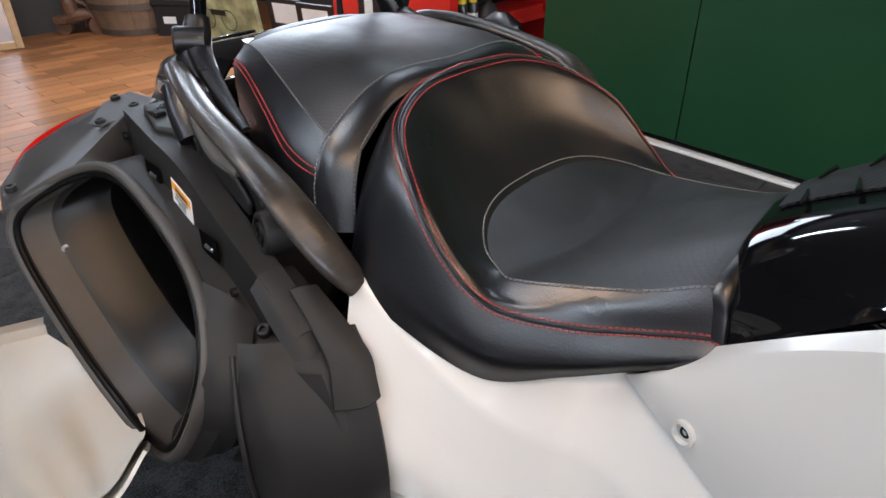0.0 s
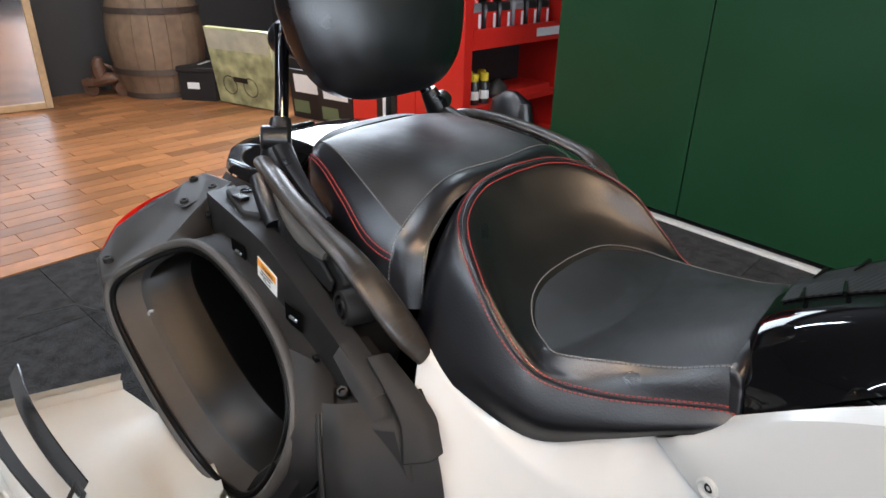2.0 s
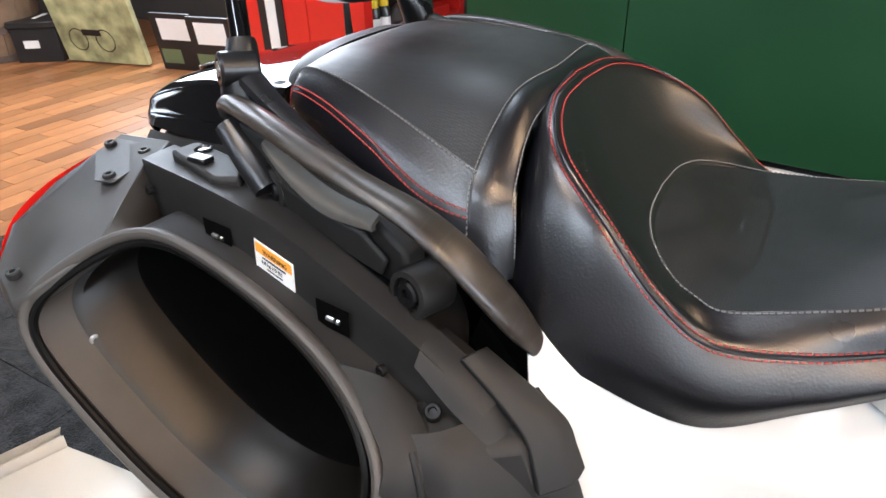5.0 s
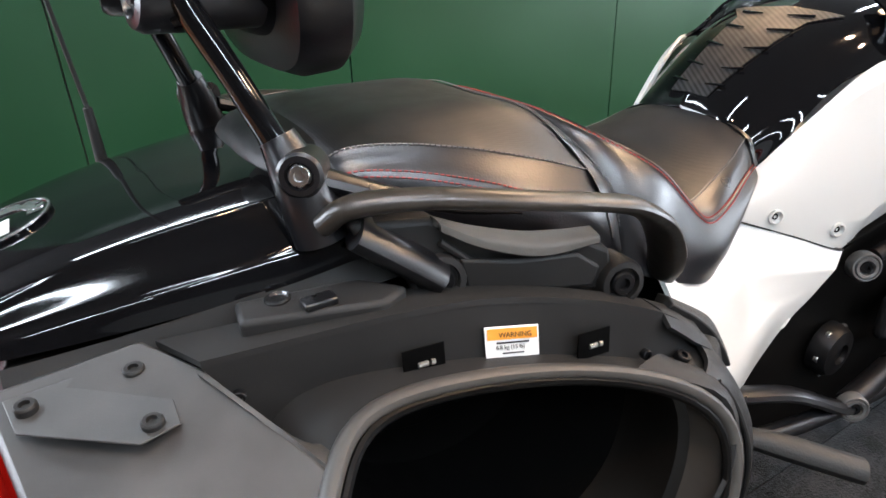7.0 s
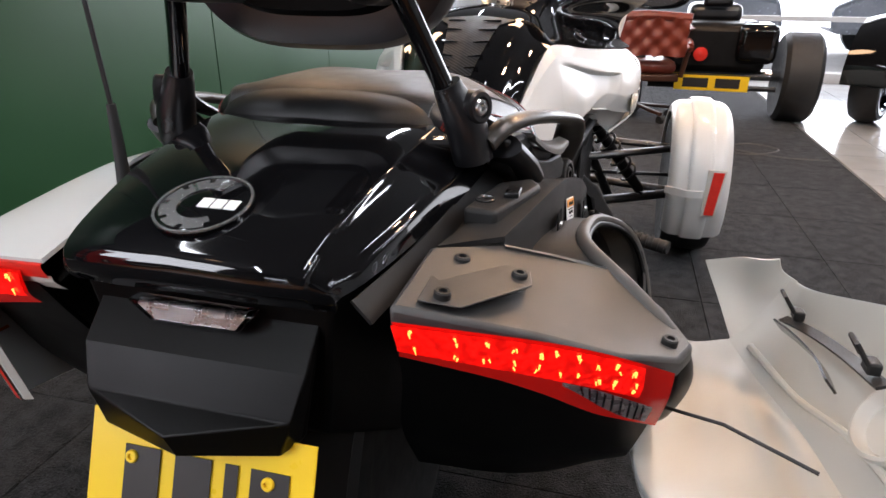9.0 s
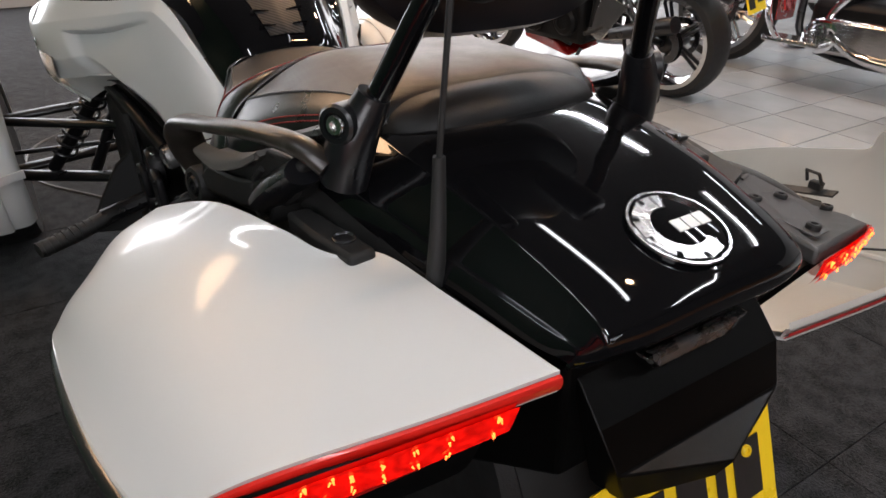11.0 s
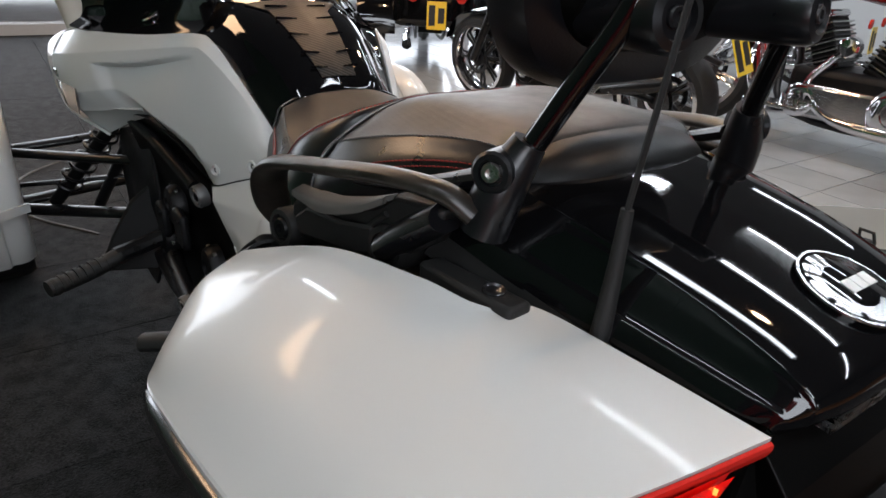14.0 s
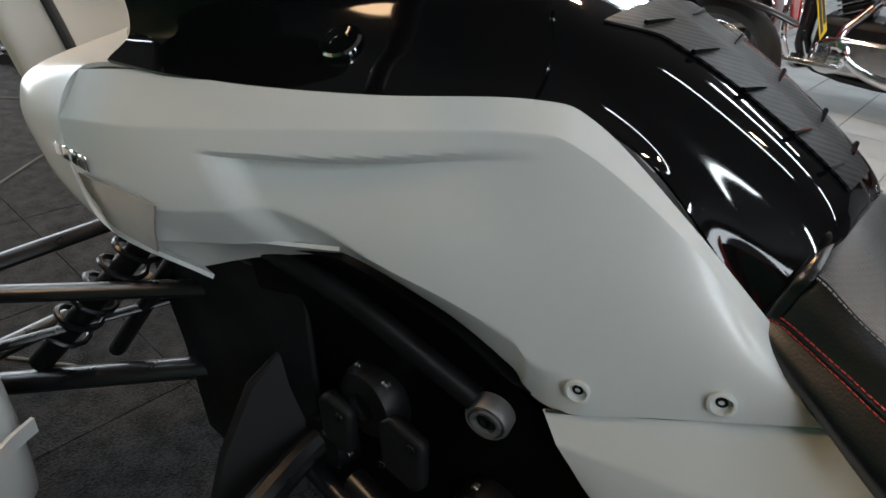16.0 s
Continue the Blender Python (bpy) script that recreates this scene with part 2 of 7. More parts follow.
class Net:
    """A smooth surface through a net of points: rows of equal length."""

    def __init__(self, rows, side=1):
        self.rows = [[Vector((q[0] * side, q[1], q[2])) for q in r] for r in rows]

    def at(self, u, v):
        return cr([cr(r, u) for r in self.rows], v)

    def normal(self, u, v):
        e = 0.004
        a = self.at(min(u + e, 1), v) - self.at(max(u - e, 0), v)
        b = self.at(u, min(v + e, 1)) - self.at(u, max(v - e, 0))
        return a.cross(b).normalized()

    def mesh(self, nu, nv, thick=0.0, bm=None):
        bm = bm or bmesh.new()
        vs = []
        for j in range(nv):
            col = [cr(r, 0) for r in self.rows]
            vs.append([bm.verts.new(self.at(i / (nu - 1), j / (nv - 1))) for i in range(nu)])
        fs = []
        for j in range(nv - 1):
            for i in range(nu - 1):
                fs.append(bm.faces.new((vs[j][i], vs[j][i + 1], vs[j + 1][i + 1], vs[j + 1][i])))
        if thick:
            bmesh.ops.recalc_face_normals(bm, faces=fs)
            bmesh.ops.solidify(bm, geom=fs, thickness=thick)
        return bm


def both(rows, nu, nv, thick=0.0):
    """A net on the right and its mirror on the left, joined at the middle."""
    bm = Net(rows).mesh(nu, nv)
    Net(rows, -1).mesh(nu, nv, bm=bm)
    bmesh.ops.remove_doubles(bm, verts=bm.verts, dist=0.0008)
    if thick:
        bmesh.ops.recalc_face_normals(bm, faces=bm.faces)
        bmesh.ops.solidify(bm, geom=bm.faces[:], thickness=thick)
    return bm


def rings(loops, caps=True, bm=None):
    bm = bm or bmesh.new()
    vs = [[bm.verts.new(p) for p in r] for r in loops]
    n = len(loops[0])
    for a, b in zip(vs, vs[1:]):
        for i in range(n):
            bm.faces.new((a[i], a[(i + 1) % n], b[(i + 1) % n], b[i]))
    if caps and caps != "end":
        bm.faces.new(vs[0][::-1])
    if caps:
        bm.faces.new(vs[-1])
    return bm


def tube(pts, r, n=10, steps=0, bm=None, flat=1.0, caps=True):
    """A round bar along pts; r is a number or one for each end and step; flat squashes it in its second axis."""
    p = curve_pts(pts, steps) if steps else [Vector(q) for q in pts]
    loops = []
    up = None
    for i, q in enumerate(p):
        d = (p[min(i + 1, len(p) - 1)] - p[max(i - 1, 0)]).normalized()
        if up is None:
            up = Vector((0, 0, 1)) if abs(d.z) < 0.9 else Vector((0, 1, 0))
        s = d.cross(up).normalized()
        up = s.cross(d).normalized()
        f = i / max(1, len(p) - 1)
        rr = r if not isinstance(r, (list, tuple)) else cr([Vector((k, 0, 0)) for k in r], f).x
        fl_ = flat if not isinstance(flat, (list, tuple)) else cr([Vector((k, 0, 0)) for k in flat], f).x
        loops.append([q + s * math.cos(2 * math.pi * k / n) * rr + up * math.sin(2 * math.pi * k / n) * rr * fl_ for k in range(n)])
    return rings(loops, caps, bm)


def box(x0, x1, y0, y1, z0, z1, bm=None):
    bm = bm or bmesh.new()
    v = [bm.verts.new((x, y, z)) for x in (x0, x1) for y in (y0, y1) for z in (z0, z1)]
    for f in ((0, 1, 3, 2), (4, 6, 7, 5), (0, 4, 5, 1), (2, 3, 7, 6), (0, 2, 6, 4), (1, 5, 7, 3)):
        bm.faces.new([v[i] for i in f])
    return bm


def disc(m, profile, n=24, bm=None):
    """A turned body: profile of (radius, height) along the z of the pose m."""
    bm = bm or bmesh.new()
    loops = []
    for r, h in profile:
        loops.append([m @ Vector((math.cos(2 * math.pi * k / n) * max(r, 0.00005), math.sin(2 * math.pi * k / n) * max(r, 0.00005), h)) for k in range(n)])
    return rings(loops, True, bm)


def annulus(m, profile, n=36):
    """A turned ring: a closed profile of (radius, height) round the z of the pose m."""
    loops = [[m @ Vector((math.cos(2 * math.pi * k / n) * r, math.sin(2 * math.pi * k / n) * r, h)) for k in range(n)] for r, h in list(profile) + [profile[0]]]
    bm = rings(loops, False)
    bmesh.ops.remove_doubles(bm, verts=bm.verts, dist=1e-6)
    return bm


def facing(at, way, spin=0):
    """A pose at a place with its z along way."""
    return Matrix.Translation(at) @ Vector(way).normalized().to_track_quat("Z", "Y").to_matrix().to_4x4() @ pose(0, 0, 0, 0, 0, spin)


def slab(pts, way, bm=None):
    """A flat polygon with the thickness of the vector way."""
    bm = bm or bmesh.new()
    a = [bm.verts.new(Vector(p)) for p in pts]
    b = [bm.verts.new(Vector(p) + Vector(way)) for p in pts]
    n = len(pts)
    bm.faces.new(a[::-1])
    bm.faces.new(b)
    for i in range(n):
        bm.faces.new((a[i], a[(i + 1) % n], b[(i + 1) % n], b[i]))
    return bm


def bolt(at, way, r, parent, mat=None, label=""):
    m = facing(at, way)
    b = part("bolt", disc(m, [(r, -0.004), (r, r * 0.35), (r * 0.85, r * 0.55), (r * 0.5, r * 0.55), (r * 0.45, r * 0.15), (0, r * 0.15)], 16), mat or SATIN, parent, label)
    return b


# ---- setting ----
def wall_x(y):
    return -1.94 + 0.118 * y


ground = thing("floor", "showroom floor of dark carpet tiles, pale tiles and parquet", "floor", kind="structure")
def carpet_material():
    m = material("charcoal_carpet", (0.0140, 0.0144, 0.0156), 0.92, vary=0.97, scale=150, bump=1.0, bump_scale=240, spec=0.12, deep=0.006)
    b = m.node_tree.nodes["Principled BSDF"]
    b.inputs["Sheen Weight"].default_value, b.inputs["Sheen Roughness"].default_value = 0.07, 0.5
    ramp = next(n for n in m.node_tree.nodes if n.type == "MAP_RANGE")
    ramp.inputs["From Min"].default_value, ramp.inputs["From Max"].default_value = 0.82, 1.18
    return m


CARPET = carpet_material()
TILE = material("pale_floor_tile", (0.32, 0.33, 0.335), 0.16, vary=0.1, scale=6, bump=0.03, bump_scale=20)
GROUT = material("grey_grout", (0.2, 0.2, 0.2), 0.8)
PARQUET = material("oak_parquet", (0.25, 0.108, 0.042), 0.34, vary=0.35, scale=18, bump=0.1, bump_scale=60)
part("subfloor", box(-3.2, 9.0, -5.4, 7.2, -0.12, -0.02), GROUT, ground)
part("carpet", box(-3.2, 1.74, -1.74, 7.2, -0.02, 0.0), CARPET, ground, "dark grey carpet tiles")
part("parquet_bed", box(-3.2, 9.0, -5.4, -1.75, -0.02, 0.0), PARQUET, ground, "worn brown parquet")
part("tile_bed", box(1.75, 9.0, -1.74, 7.2, -0.02, -0.002), GROUT, ground)

tagged(part("wall_back", box(-3.2, 9.0, -5.6, -4.95, 0, CEIL), WALLDARK), kind="structure")
tagged(part("wall_right", box(9.0, 9.2, -5.6, 7.4, 0, CEIL), WALLWHITE), kind="structure")
tagged(part("wall_left", box(-3.2, -3.0, -5.4, 7.4, 0, CEIL), WALLDARK), kind="structure")
tagged(part("ceiling", box(-3.2, 9.2, -5.6, 7.4, CEIL, CEIL + 0.15), CEILING), kind="structure")

wall = thing("wall_green", "dark green painted board partition with panel joints", "wall", kind="structure")
seams = [-0.95, -0.16, 0.9, 2.28, 3.4, 4.4]
for a, b in zip(seams, seams[1:]):
    part("panel", slab([(wall_x(a + 0.003), a + 0.003, 0.05), (wall_x(b - 0.003), b - 0.003, 0.05), (wall_x(b - 0.003), b - 0.003, 2.6), (wall_x(a + 0.003), a + 0.003, 2.6)], (-0.04, 0, 0)), GREEN, wall, smooth=False, bevel=0.002)
part("skirting", slab([(wall_x(-0.95) + 0.012, -0.95, 0.0), (wall_x(4.4) + 0.012, 4.4, 0.0), (wall_x(4.4) + 0.012, 4.4, 0.015), (wall_x(-0.95) + 0.012, -0.95, 0.015)], (-0.05, 0, 0)), WHITE, wall, smooth=False)
# ---- the three-wheeler ----
veh = thing("three_wheeled_motorcycle", "pearl white and gloss black touring three-wheeler with open side case", "motorcycle")

# driver's seat
U_RIDGE = [(0, .318, .840), (.095, .328, .836), (.172, .362, .812), (.216, .426, .768), (.228, .485, .708), (.221, .541, .668), (.195, .62, .666), (.167, .69, .678), (.146, .747, .688), (.141, .762, .674)]
U_BOWL = [(0, .38, .765), (.075, .385, .762), (.14, .41, .748), (.185, .455, .722), (.204, .50, .695), (.203, .543, .675), (.182, .615, .683), (.158, .685, .700), (.138, .741, .714), (.134, .757, .697)]
U_PAN = [(0, .44, .712), (.07, .445, .710), (.12, .46, .703), (.158, .488, .692), (.174, .515, .686), (.182, .544, .685), (.165, .61, .697), (.146, .68, .714), (.128, .735, .735), (.124, .753, .715)]
U_MID = [(0, .52, .688), (.03, .52, .688), (.05, .525, .688), (.07, .535, .686), (.08, .55, .685), (.088, .565, .686), (.085, .62, .703), (.075, .69, .735), (.065, .738, .757), (.062, .755, .738)]
U_CEN = [(0, .53, .687), (0, .535, .687), (0, .54, .686), (0, .545, .686), (0, .555, .686), (0, .57, .687), (0, .63, .707), (0, .695, .741), (0, .740, .764), (0, .757, .745)]
U_OUT = [(0, .300, .82), (.11, .308, .80), (.20, .335, .765), (.246, .385, .725), (.257, .45, .668), (.246, .545, .625), (.212, .63, .635), (.18, .70, .658), (.155, .752, .672), (.15, .765, .662)]
U_BOT = [(0, .292, .70), (.12, .295, .69), (.215, .322, .67), (.264, .37, .648), (.262, .45, .612), (.236, .545, .578), (.205, .63, .61), (.178, .70, .642), (.156, .752, .660), (.15, .765, .652)]
part("driver_seat", both([U_PAN, U_BOWL, U_RIDGE, U_OUT, U_BOT], 60, 34), LEATHER, veh, "black leatherette rider seat with deep bolster")
seat_ob = veh.children[-1]
part("seat_panel", both([U_CEN, U_MID, U_PAN], 60, 14), PAN, seat_ob, "textured black seat panel")


def stitches(net, v, u0, u1, length, gap, r, side_list=(1, -1), lift=0.0012):
    bm = bmesh.new()
    for side in side_list:
        s = Net(net, side)
        pts = [s.at(u0 + (u1 - u0) * i / 240, v) for i in range(241)]
        nrm = [s.normal(u0 + (u1 - u0) * i / 240, v) for i in range(241)]
        run, i = 0.0, 0
        acc = [0.0]
        for a, b in zip(pts, pts[1:]):
            acc.append(acc[-1] + (b - a).length)
        d = 0.0
        while d + length < acc[-1]:
            def where(q):
                k = next((j for j in range(len(acc) - 1) if acc[j + 1] >= q), len(acc) - 2)
                f = (q - acc[k]) / max(1e-9, acc[k + 1] - acc[k])
                n = nrm[k]
                if n.z < 0:
                    n = -n
                return pts[k].lerp(pts[k + 1], f) + n * lift
            tube([where(d), where(d + length / 2) , where(d + length)], r, 5, bm=bm)
            d += length + gap
    return bm


RIM = [U_PAN, U_BOWL, U_RIDGE, U_OUT, U_BOT]
for s in (1, -1):
    tagged(part("stitching", stitches(RIM, 0.47, 0, 1, 0.0042, 0.0022, 0.0010, (s,)), RED_THREAD, seat_ob, "red double seam"), kind="stuff")
for s in (1, -1):
    tagged(part("stitching", stitches(RIM, 0.535, 0, 1, 0.0042, 0.0022, 0.0010, (s,)), RED_THREAD, seat_ob, "red double seam"), kind="stuff")
for s in (1, -1):
    tagged(part("stitching", stitches(RIM, 0.03, 0, 1, 0.004, 0.002, 0.0011, (s,)), GREY_THREAD, seat_ob, "dark grey seam"), kind="stuff")

for s in (1, -1):
    rim_net = Net(RIM, s)
    part("piping", tube([rim_net.at(i / 80, .503) for i in range(81)], .0024, 8), LEATHER, seat_ob, "black piped seam")

# passenger seat
P_CEN = [(0, -0.019, 0.8), (0, -.015, .845), (0, .015, .878), (0, .08, .887), (0, .16, .886), (0, .24, .876), (0, .29, .858), (0, .312, .835)]
P_IN = [(.085, -0.016, 0.8), (.085, -.012, .842), (.085, .015, .874), (.09, .08, .882), (.105, .16, .879), (.12, .24, .867), (.125, .288, .850), (.125, .315, .828)]
P_EDGE = [(.145, -0.009, 0.79), (.145, -.005, .836), (.15, .02, .862), (.165, .08, .862), (.19, .16, .848), (.212, .24, .822), (.22, .293, .800), (.205, .33, .785)]
P_SIDE = [(.165, -0.004, 0.78), (.165, .0, .81), (.175, .02, .825), (.195, .08, .818), (.224, .16, .796), (.250, .24, .765), (.25, .30, .752), (.225, .34, .745)]
P_BOT = [(.165, -0.004, 0.755), (.165, .0, .76), (.18, .02, .755), (.205, .08, .745), (.235, .16, .725), (.262, .24, .705), (.262, .31, .695), (.235, .345, .69)]


def settle(row, most):
    """The rear of the cushion sits a little lower."""
    return [(x, y, z - most * (1 - .7 * min(max((y - .16) / .15, 0), 1))) for x, y, z in row]


P_CEN = [(0, a[1], b[2] + .0015) for a, b in zip(P_CEN, P_IN)]
P_CEN, P_IN, P_EDGE = settle(P_CEN, .015), settle(P_IN, .015), settle(P_EDGE, .010)
ps = part("passenger_seat", both([P_CEN, P_IN, P_EDGE], 40, 18), PAN, veh, "textured black passenger seat")
for s in (1, -1):
    part("bolster", Net([P_EDGE, P_SIDE, P_BOT], s).mesh(40, 16), LEATHER, ps, "smooth black side bolster")
# padded roll behind the seat panel, down to the deck
R_ROWS = [
    [(0, .010, .862), (.05, .010, .861), (.10, .010, .856), (.140, .014, .842), (.163, .026, .815)],
    [(0, -.018, .860), (.05, -.018, .859), (.10, -.016, .853), (.142, -.006, .838), (.168, .012, .806)],
    [(0, -.042, .850), (.05, -.041, .849), (.10, -.037, .843), (.143, -.022, .826), (.170, .004, .790)],
    [(0, -.054, .834), (.05, -.053, .833), (.10, -.048, .826), (.143, -.030, .810), (.172, -.002, .775)],
    [(0, -.056, .812), (.05, -.055, .811), (.10, -.050, .804), (.143, -.032, .790), (.172, -.004, .760)],
]
for s in (1, -1):
    part("rear_roll", Net(R_ROWS, s).mesh(20, 24), ROLL, ps, "smooth black padded rear roll")
PN = [P_EDGE, P_SIDE, P_BOT]
for s in (1, -1):
    tagged(part("stitching", stitches(PN, 0.40, 0.1, 0.86, 0.0042, 0.0022, 0.0010, (s,)), RED_THREAD, ps, "red double seam"), kind="stuff")
for s in (1, -1):
    tagged(part("stitching", stitches(PN, 0.47, 0.1, 0.86, 0.0042, 0.0022, 0.0010, (s,)), RED_THREAD, ps, "red double seam"), kind="stuff")
for s in (1, -1):
    tagged(part("stitching", stitches(PN, 0.02, 0.02, 0.95, 0.004, 0.002, 0.0011, (s,)), GREY_THREAD, ps, "dark grey seam"), kind="stuff")

# raised straps: front edge of the passenger seat, nose of the driver's seat
def strap(nets, u0, u1, nu, lift):
    bm = bmesh.new()
    for side_ in (1, -1):
        for rows, nv in nets:
            n = Net(rows, side_)
            g = []
            for i in range(nu):
                u = u0 + (u1 - u0) * i / (nu - 1)
                bulge = lift * math.sin(math.pi * (0.12 + 0.76 * i / (nu - 1)))
                line = []
                for j in range(nv):
                    v = j / (nv - 1)
                    q = n.normal(min(max(u, .01), .99), min(max(v, .01), .99))
                    if q.z < 0:
                        q = -q
                    line.append(bm.verts.new(n.at(u, v) + q * bulge))
                g.append(line)
            for a, b in zip(g, g[1:]):
                for j in range(nv - 1):
                    bm.faces.new((a[j], a[j + 1], b[j + 1], b[j]))
    bmesh.ops.remove_doubles(bm, verts=bm.verts, dist=0.001)
    return bm


part("strap", strap([([P_CEN, P_IN, P_EDGE, P_SIDE, P_BOT], 34)], .86, .99, 12, .0035), LEATHER, ps, "smooth black front strap")
across = [list(col) for col in zip(P_CEN, P_IN, P_EDGE, P_SIDE, P_BOT)]
for v in (.852, .995):
    for s in (1, -1):
        tagged(part("stitching", stitches(across, v, 0, .92, .0038, .0018, .0008, (s,), .0035), GREY_THREAD, ps, "dark grey seam"), kind="stuff")
part("nose_strap", strap([([U_CEN, U_MID, U_PAN, U_BOWL, U_RIDGE], 26)], .885, .97, 12, .005), LEATHER, seat_ob, "smooth black nose strap")

# rear deck
D0 = [(0, -.005, .838), (0, -.08, .832), (0, -.2, .814), (0, -.30, .790), (0, -.345, .770), (0, -.353, .745), (0, -.338, .722)]
D1 = [(.10, -.005, .835), (.10, -.08, .829), (.095, -.2, .811), (.085, -.30, .787), (.082, -.344, .766), (.082, -.351, .742), (.082, -.336, .720)]
DA = [(.152, -.01, .826), (.150, -.08, .820), (.138, -.2, .803), (.128, -.292, .780), (.124, -.337, .760), (.123, -.343, .738), (.123, -.328, .717)]
DB = [(.165, -.01, .820), (.162, -.08, .812), (.149, -.2, .795), (.138, -.288, .773), (.133, -.333, .754), (.131, -.338, .734), (.131, -.325, .715)]
D3 = [(.20, .0, .792), (.188, -.08, .780), (.170, -.2, .765), (.152, -.287, .752), (.143, -.328, .743), (.141, -.330, .728), (.139, -.318, .712)]
DE = [(.215, .01, .786), (.197, -.08, .770), (.178, -.2, .758), (.159, -.286, .747), (.148, -.324, .739), (.146, -.326, .726), (.143, -.316, .710)]
D4 = [(.226, .02, .768), (.206, -.08, .748), (.186, -.2, .738), (.166, -.29, .732), (.152, -.322, .728), (.149, -.322, .718), (.145, -.315, .708)]
deck = part("rear_deck", both([D0, D1, DA, DB, D3, DE, D4], 44, 48, 0.004), GLOSS, veh, "gloss black tail deck")

# tail core under the deck, licence hood, plate
part("tail_core", rings([[Vector(p) for p in ((-.14, y0, z0), (.14, y0, z0), (w, y1, z1), (-w, y1, z1))] for y0, z0, w, y1, z1 in ((-.312, .712, .12, -.30, .55), (-.15, .735, .14, -.12, .42), (.2, .74, .15, .2, .42))]), TUB, veh, "black plastic tail section", bevel=0.006)
lamp_ob = part("reverse_lamp", slab([(-.07, -.338, .706), (.07, -.338, .706), (.05, -.334, .682), (-.05, -.334, .682)], (0, .02, 0)), CLEAR, veh, "clear reversing lamp", bevel=0.003)
part("reflector", slab([(-.06, -.330, .702), (.06, -.330, .702), (.045, -.330, .685), (-.045, -.330, .685)], (0, .003, 0)), STEEL, lamp_ob)
hood = bmesh.new()
H = [(-.125, -.30, .70), (.125, -.30, .70), (.125, -.345, .655), (.115, -.365, .612), (0, -.402, .602), (-.115, -.365, .612), (-.125, -.345, .655)]
G = [(-.115, -.335, .577), (.115, -.335, .577), (.11, -.34, .572), (.10, -.365, .570), (0, -.388, .567), (-.10, -.365, .570), (-.11, -.34, .572)]
hv = [hood.verts.new(p) for p in H]
gv = [hood.verts.new(p) for p in G]
for q in ((0, 1, 2, 6), (6, 2, 3, 5), (3, 4, 5)):
    hood.faces.new([hv[i] for i in q])
for i in range(7):
    hood.faces.new((hv[i], hv[(i + 1) % 7], gv[(i + 1) % 7], gv[i]))
hood.faces.new(gv[::-1])
part("plate_hood", hood, TUB, veh, "black faceted plastic hood", sharp=15, bevel=0.002)

PM = Matrix.Translation((0.003, -.352, .572)) @ pose(0, 0, 0, 68, 0, 0)


def on_plate(x0, x1, y0, y1, h, t=0.0012):
    bm = bmesh.new()
    box(x0, x1, y0, y1, h, h + t, bm)
    bm.transform(PM)
    return bm


plate = part("number_plate", on_plate(-.130, .130, -.205, .005, -.003, .003), YELLOW, veh, "yellow rear number plate with dark characters", bevel=0.001)


def glyph(strokes, x, y, w, h):
    """Thick bars in a cell of the plate."""
    bm = bmesh.new()
    for a, b, c, d in strokes:
        box(x + a * w, x + c * w, y + b * h, y + d * h, 0.0012, 0.0024, bm)
    bm.transform(PM)
    return bm


BAR = [(0, 0, 1, 1)]
for i, (gx, gw) in enumerate(((-.085, .046), (-.025, .046), (.033, .016), (.062, .046))):
    part("character_bar", glyph(BAR, gx, -.098, gw * 0.92, .070), INK, plate)
for gx, gw in ((-.060, .046), (.000, .046), (.060, .040)):
    part("character_bar", glyph(BAR, gx, -.178, gw * 0.92, .066), INK, plate)
part("blue_band", on_plate(-.127, -.092, -.185, -.108, .001), BLUE, plate, "blue band")
part("dealer_strip", on_plate(-.130, .130, -.205, -.188, .001), INK, plate, "black dealer strip")
part("text_bar", on_plate(-.07, .10, -.200, -.193, .0025), STICKER, plate)
for bx in (-.076, .082):
    bolt(PM @ Vector((bx, -.040, .002)), PM.to_3x3() @ Vector((0, 0, 1)), .007, plate, YELLOW, "yellow screw cap")

# badge on the deck
DK = Net([D0, D1, DA, DB, D3, DE, D4])
bn = Vector((0, -.27, .963)).normalized()
bm_badge = facing(Vector((0, 0, .0012)) + DK.at(.475, 0), bn)
badge = part("badge", disc(bm_badge, [(.049, -.003), (.049, .0012), (.048, .0018), (.0, .0018)], 40), GLOSS, deck, "round black and chrome badge")
part("ring", disc(bm_badge, [(.049, .001), (.0488, .0030), (.0462, .0030), (.0462, .001)], 48), SILVER, badge)
gear = bmesh.new()
for k in range(54):
    a0, a1 = radians(72 + k * 4.4), radians(72 + (k + 1) * 4.4)
    r1 = .0425 if k % 9 < 7 else .036
    slab([bm_badge @ Vector((math.cos(a) * r, math.sin(a) * r, .0019)) for r, a in ((.026, a0), (r1, a0), (r1, a1), (.026, a1))], bn * .0008, gear)
bmesh.ops.remove_doubles(gear, verts=gear.verts, dist=.0003)
part("cog", gear, SILVER, badge, sharp=10)
for k in range(3):
    part("logo_bar", slab([bm_badge @ Vector(p) for p in ((-.004 + k * .0145, -.007, .0019), (.0085 + k * .0145, -.007, .0019), (.0085 + k * .0145, .008, .0019), (-.004 + k * .0145, .008, .0019))], bn * .0009), STICKER, badge)

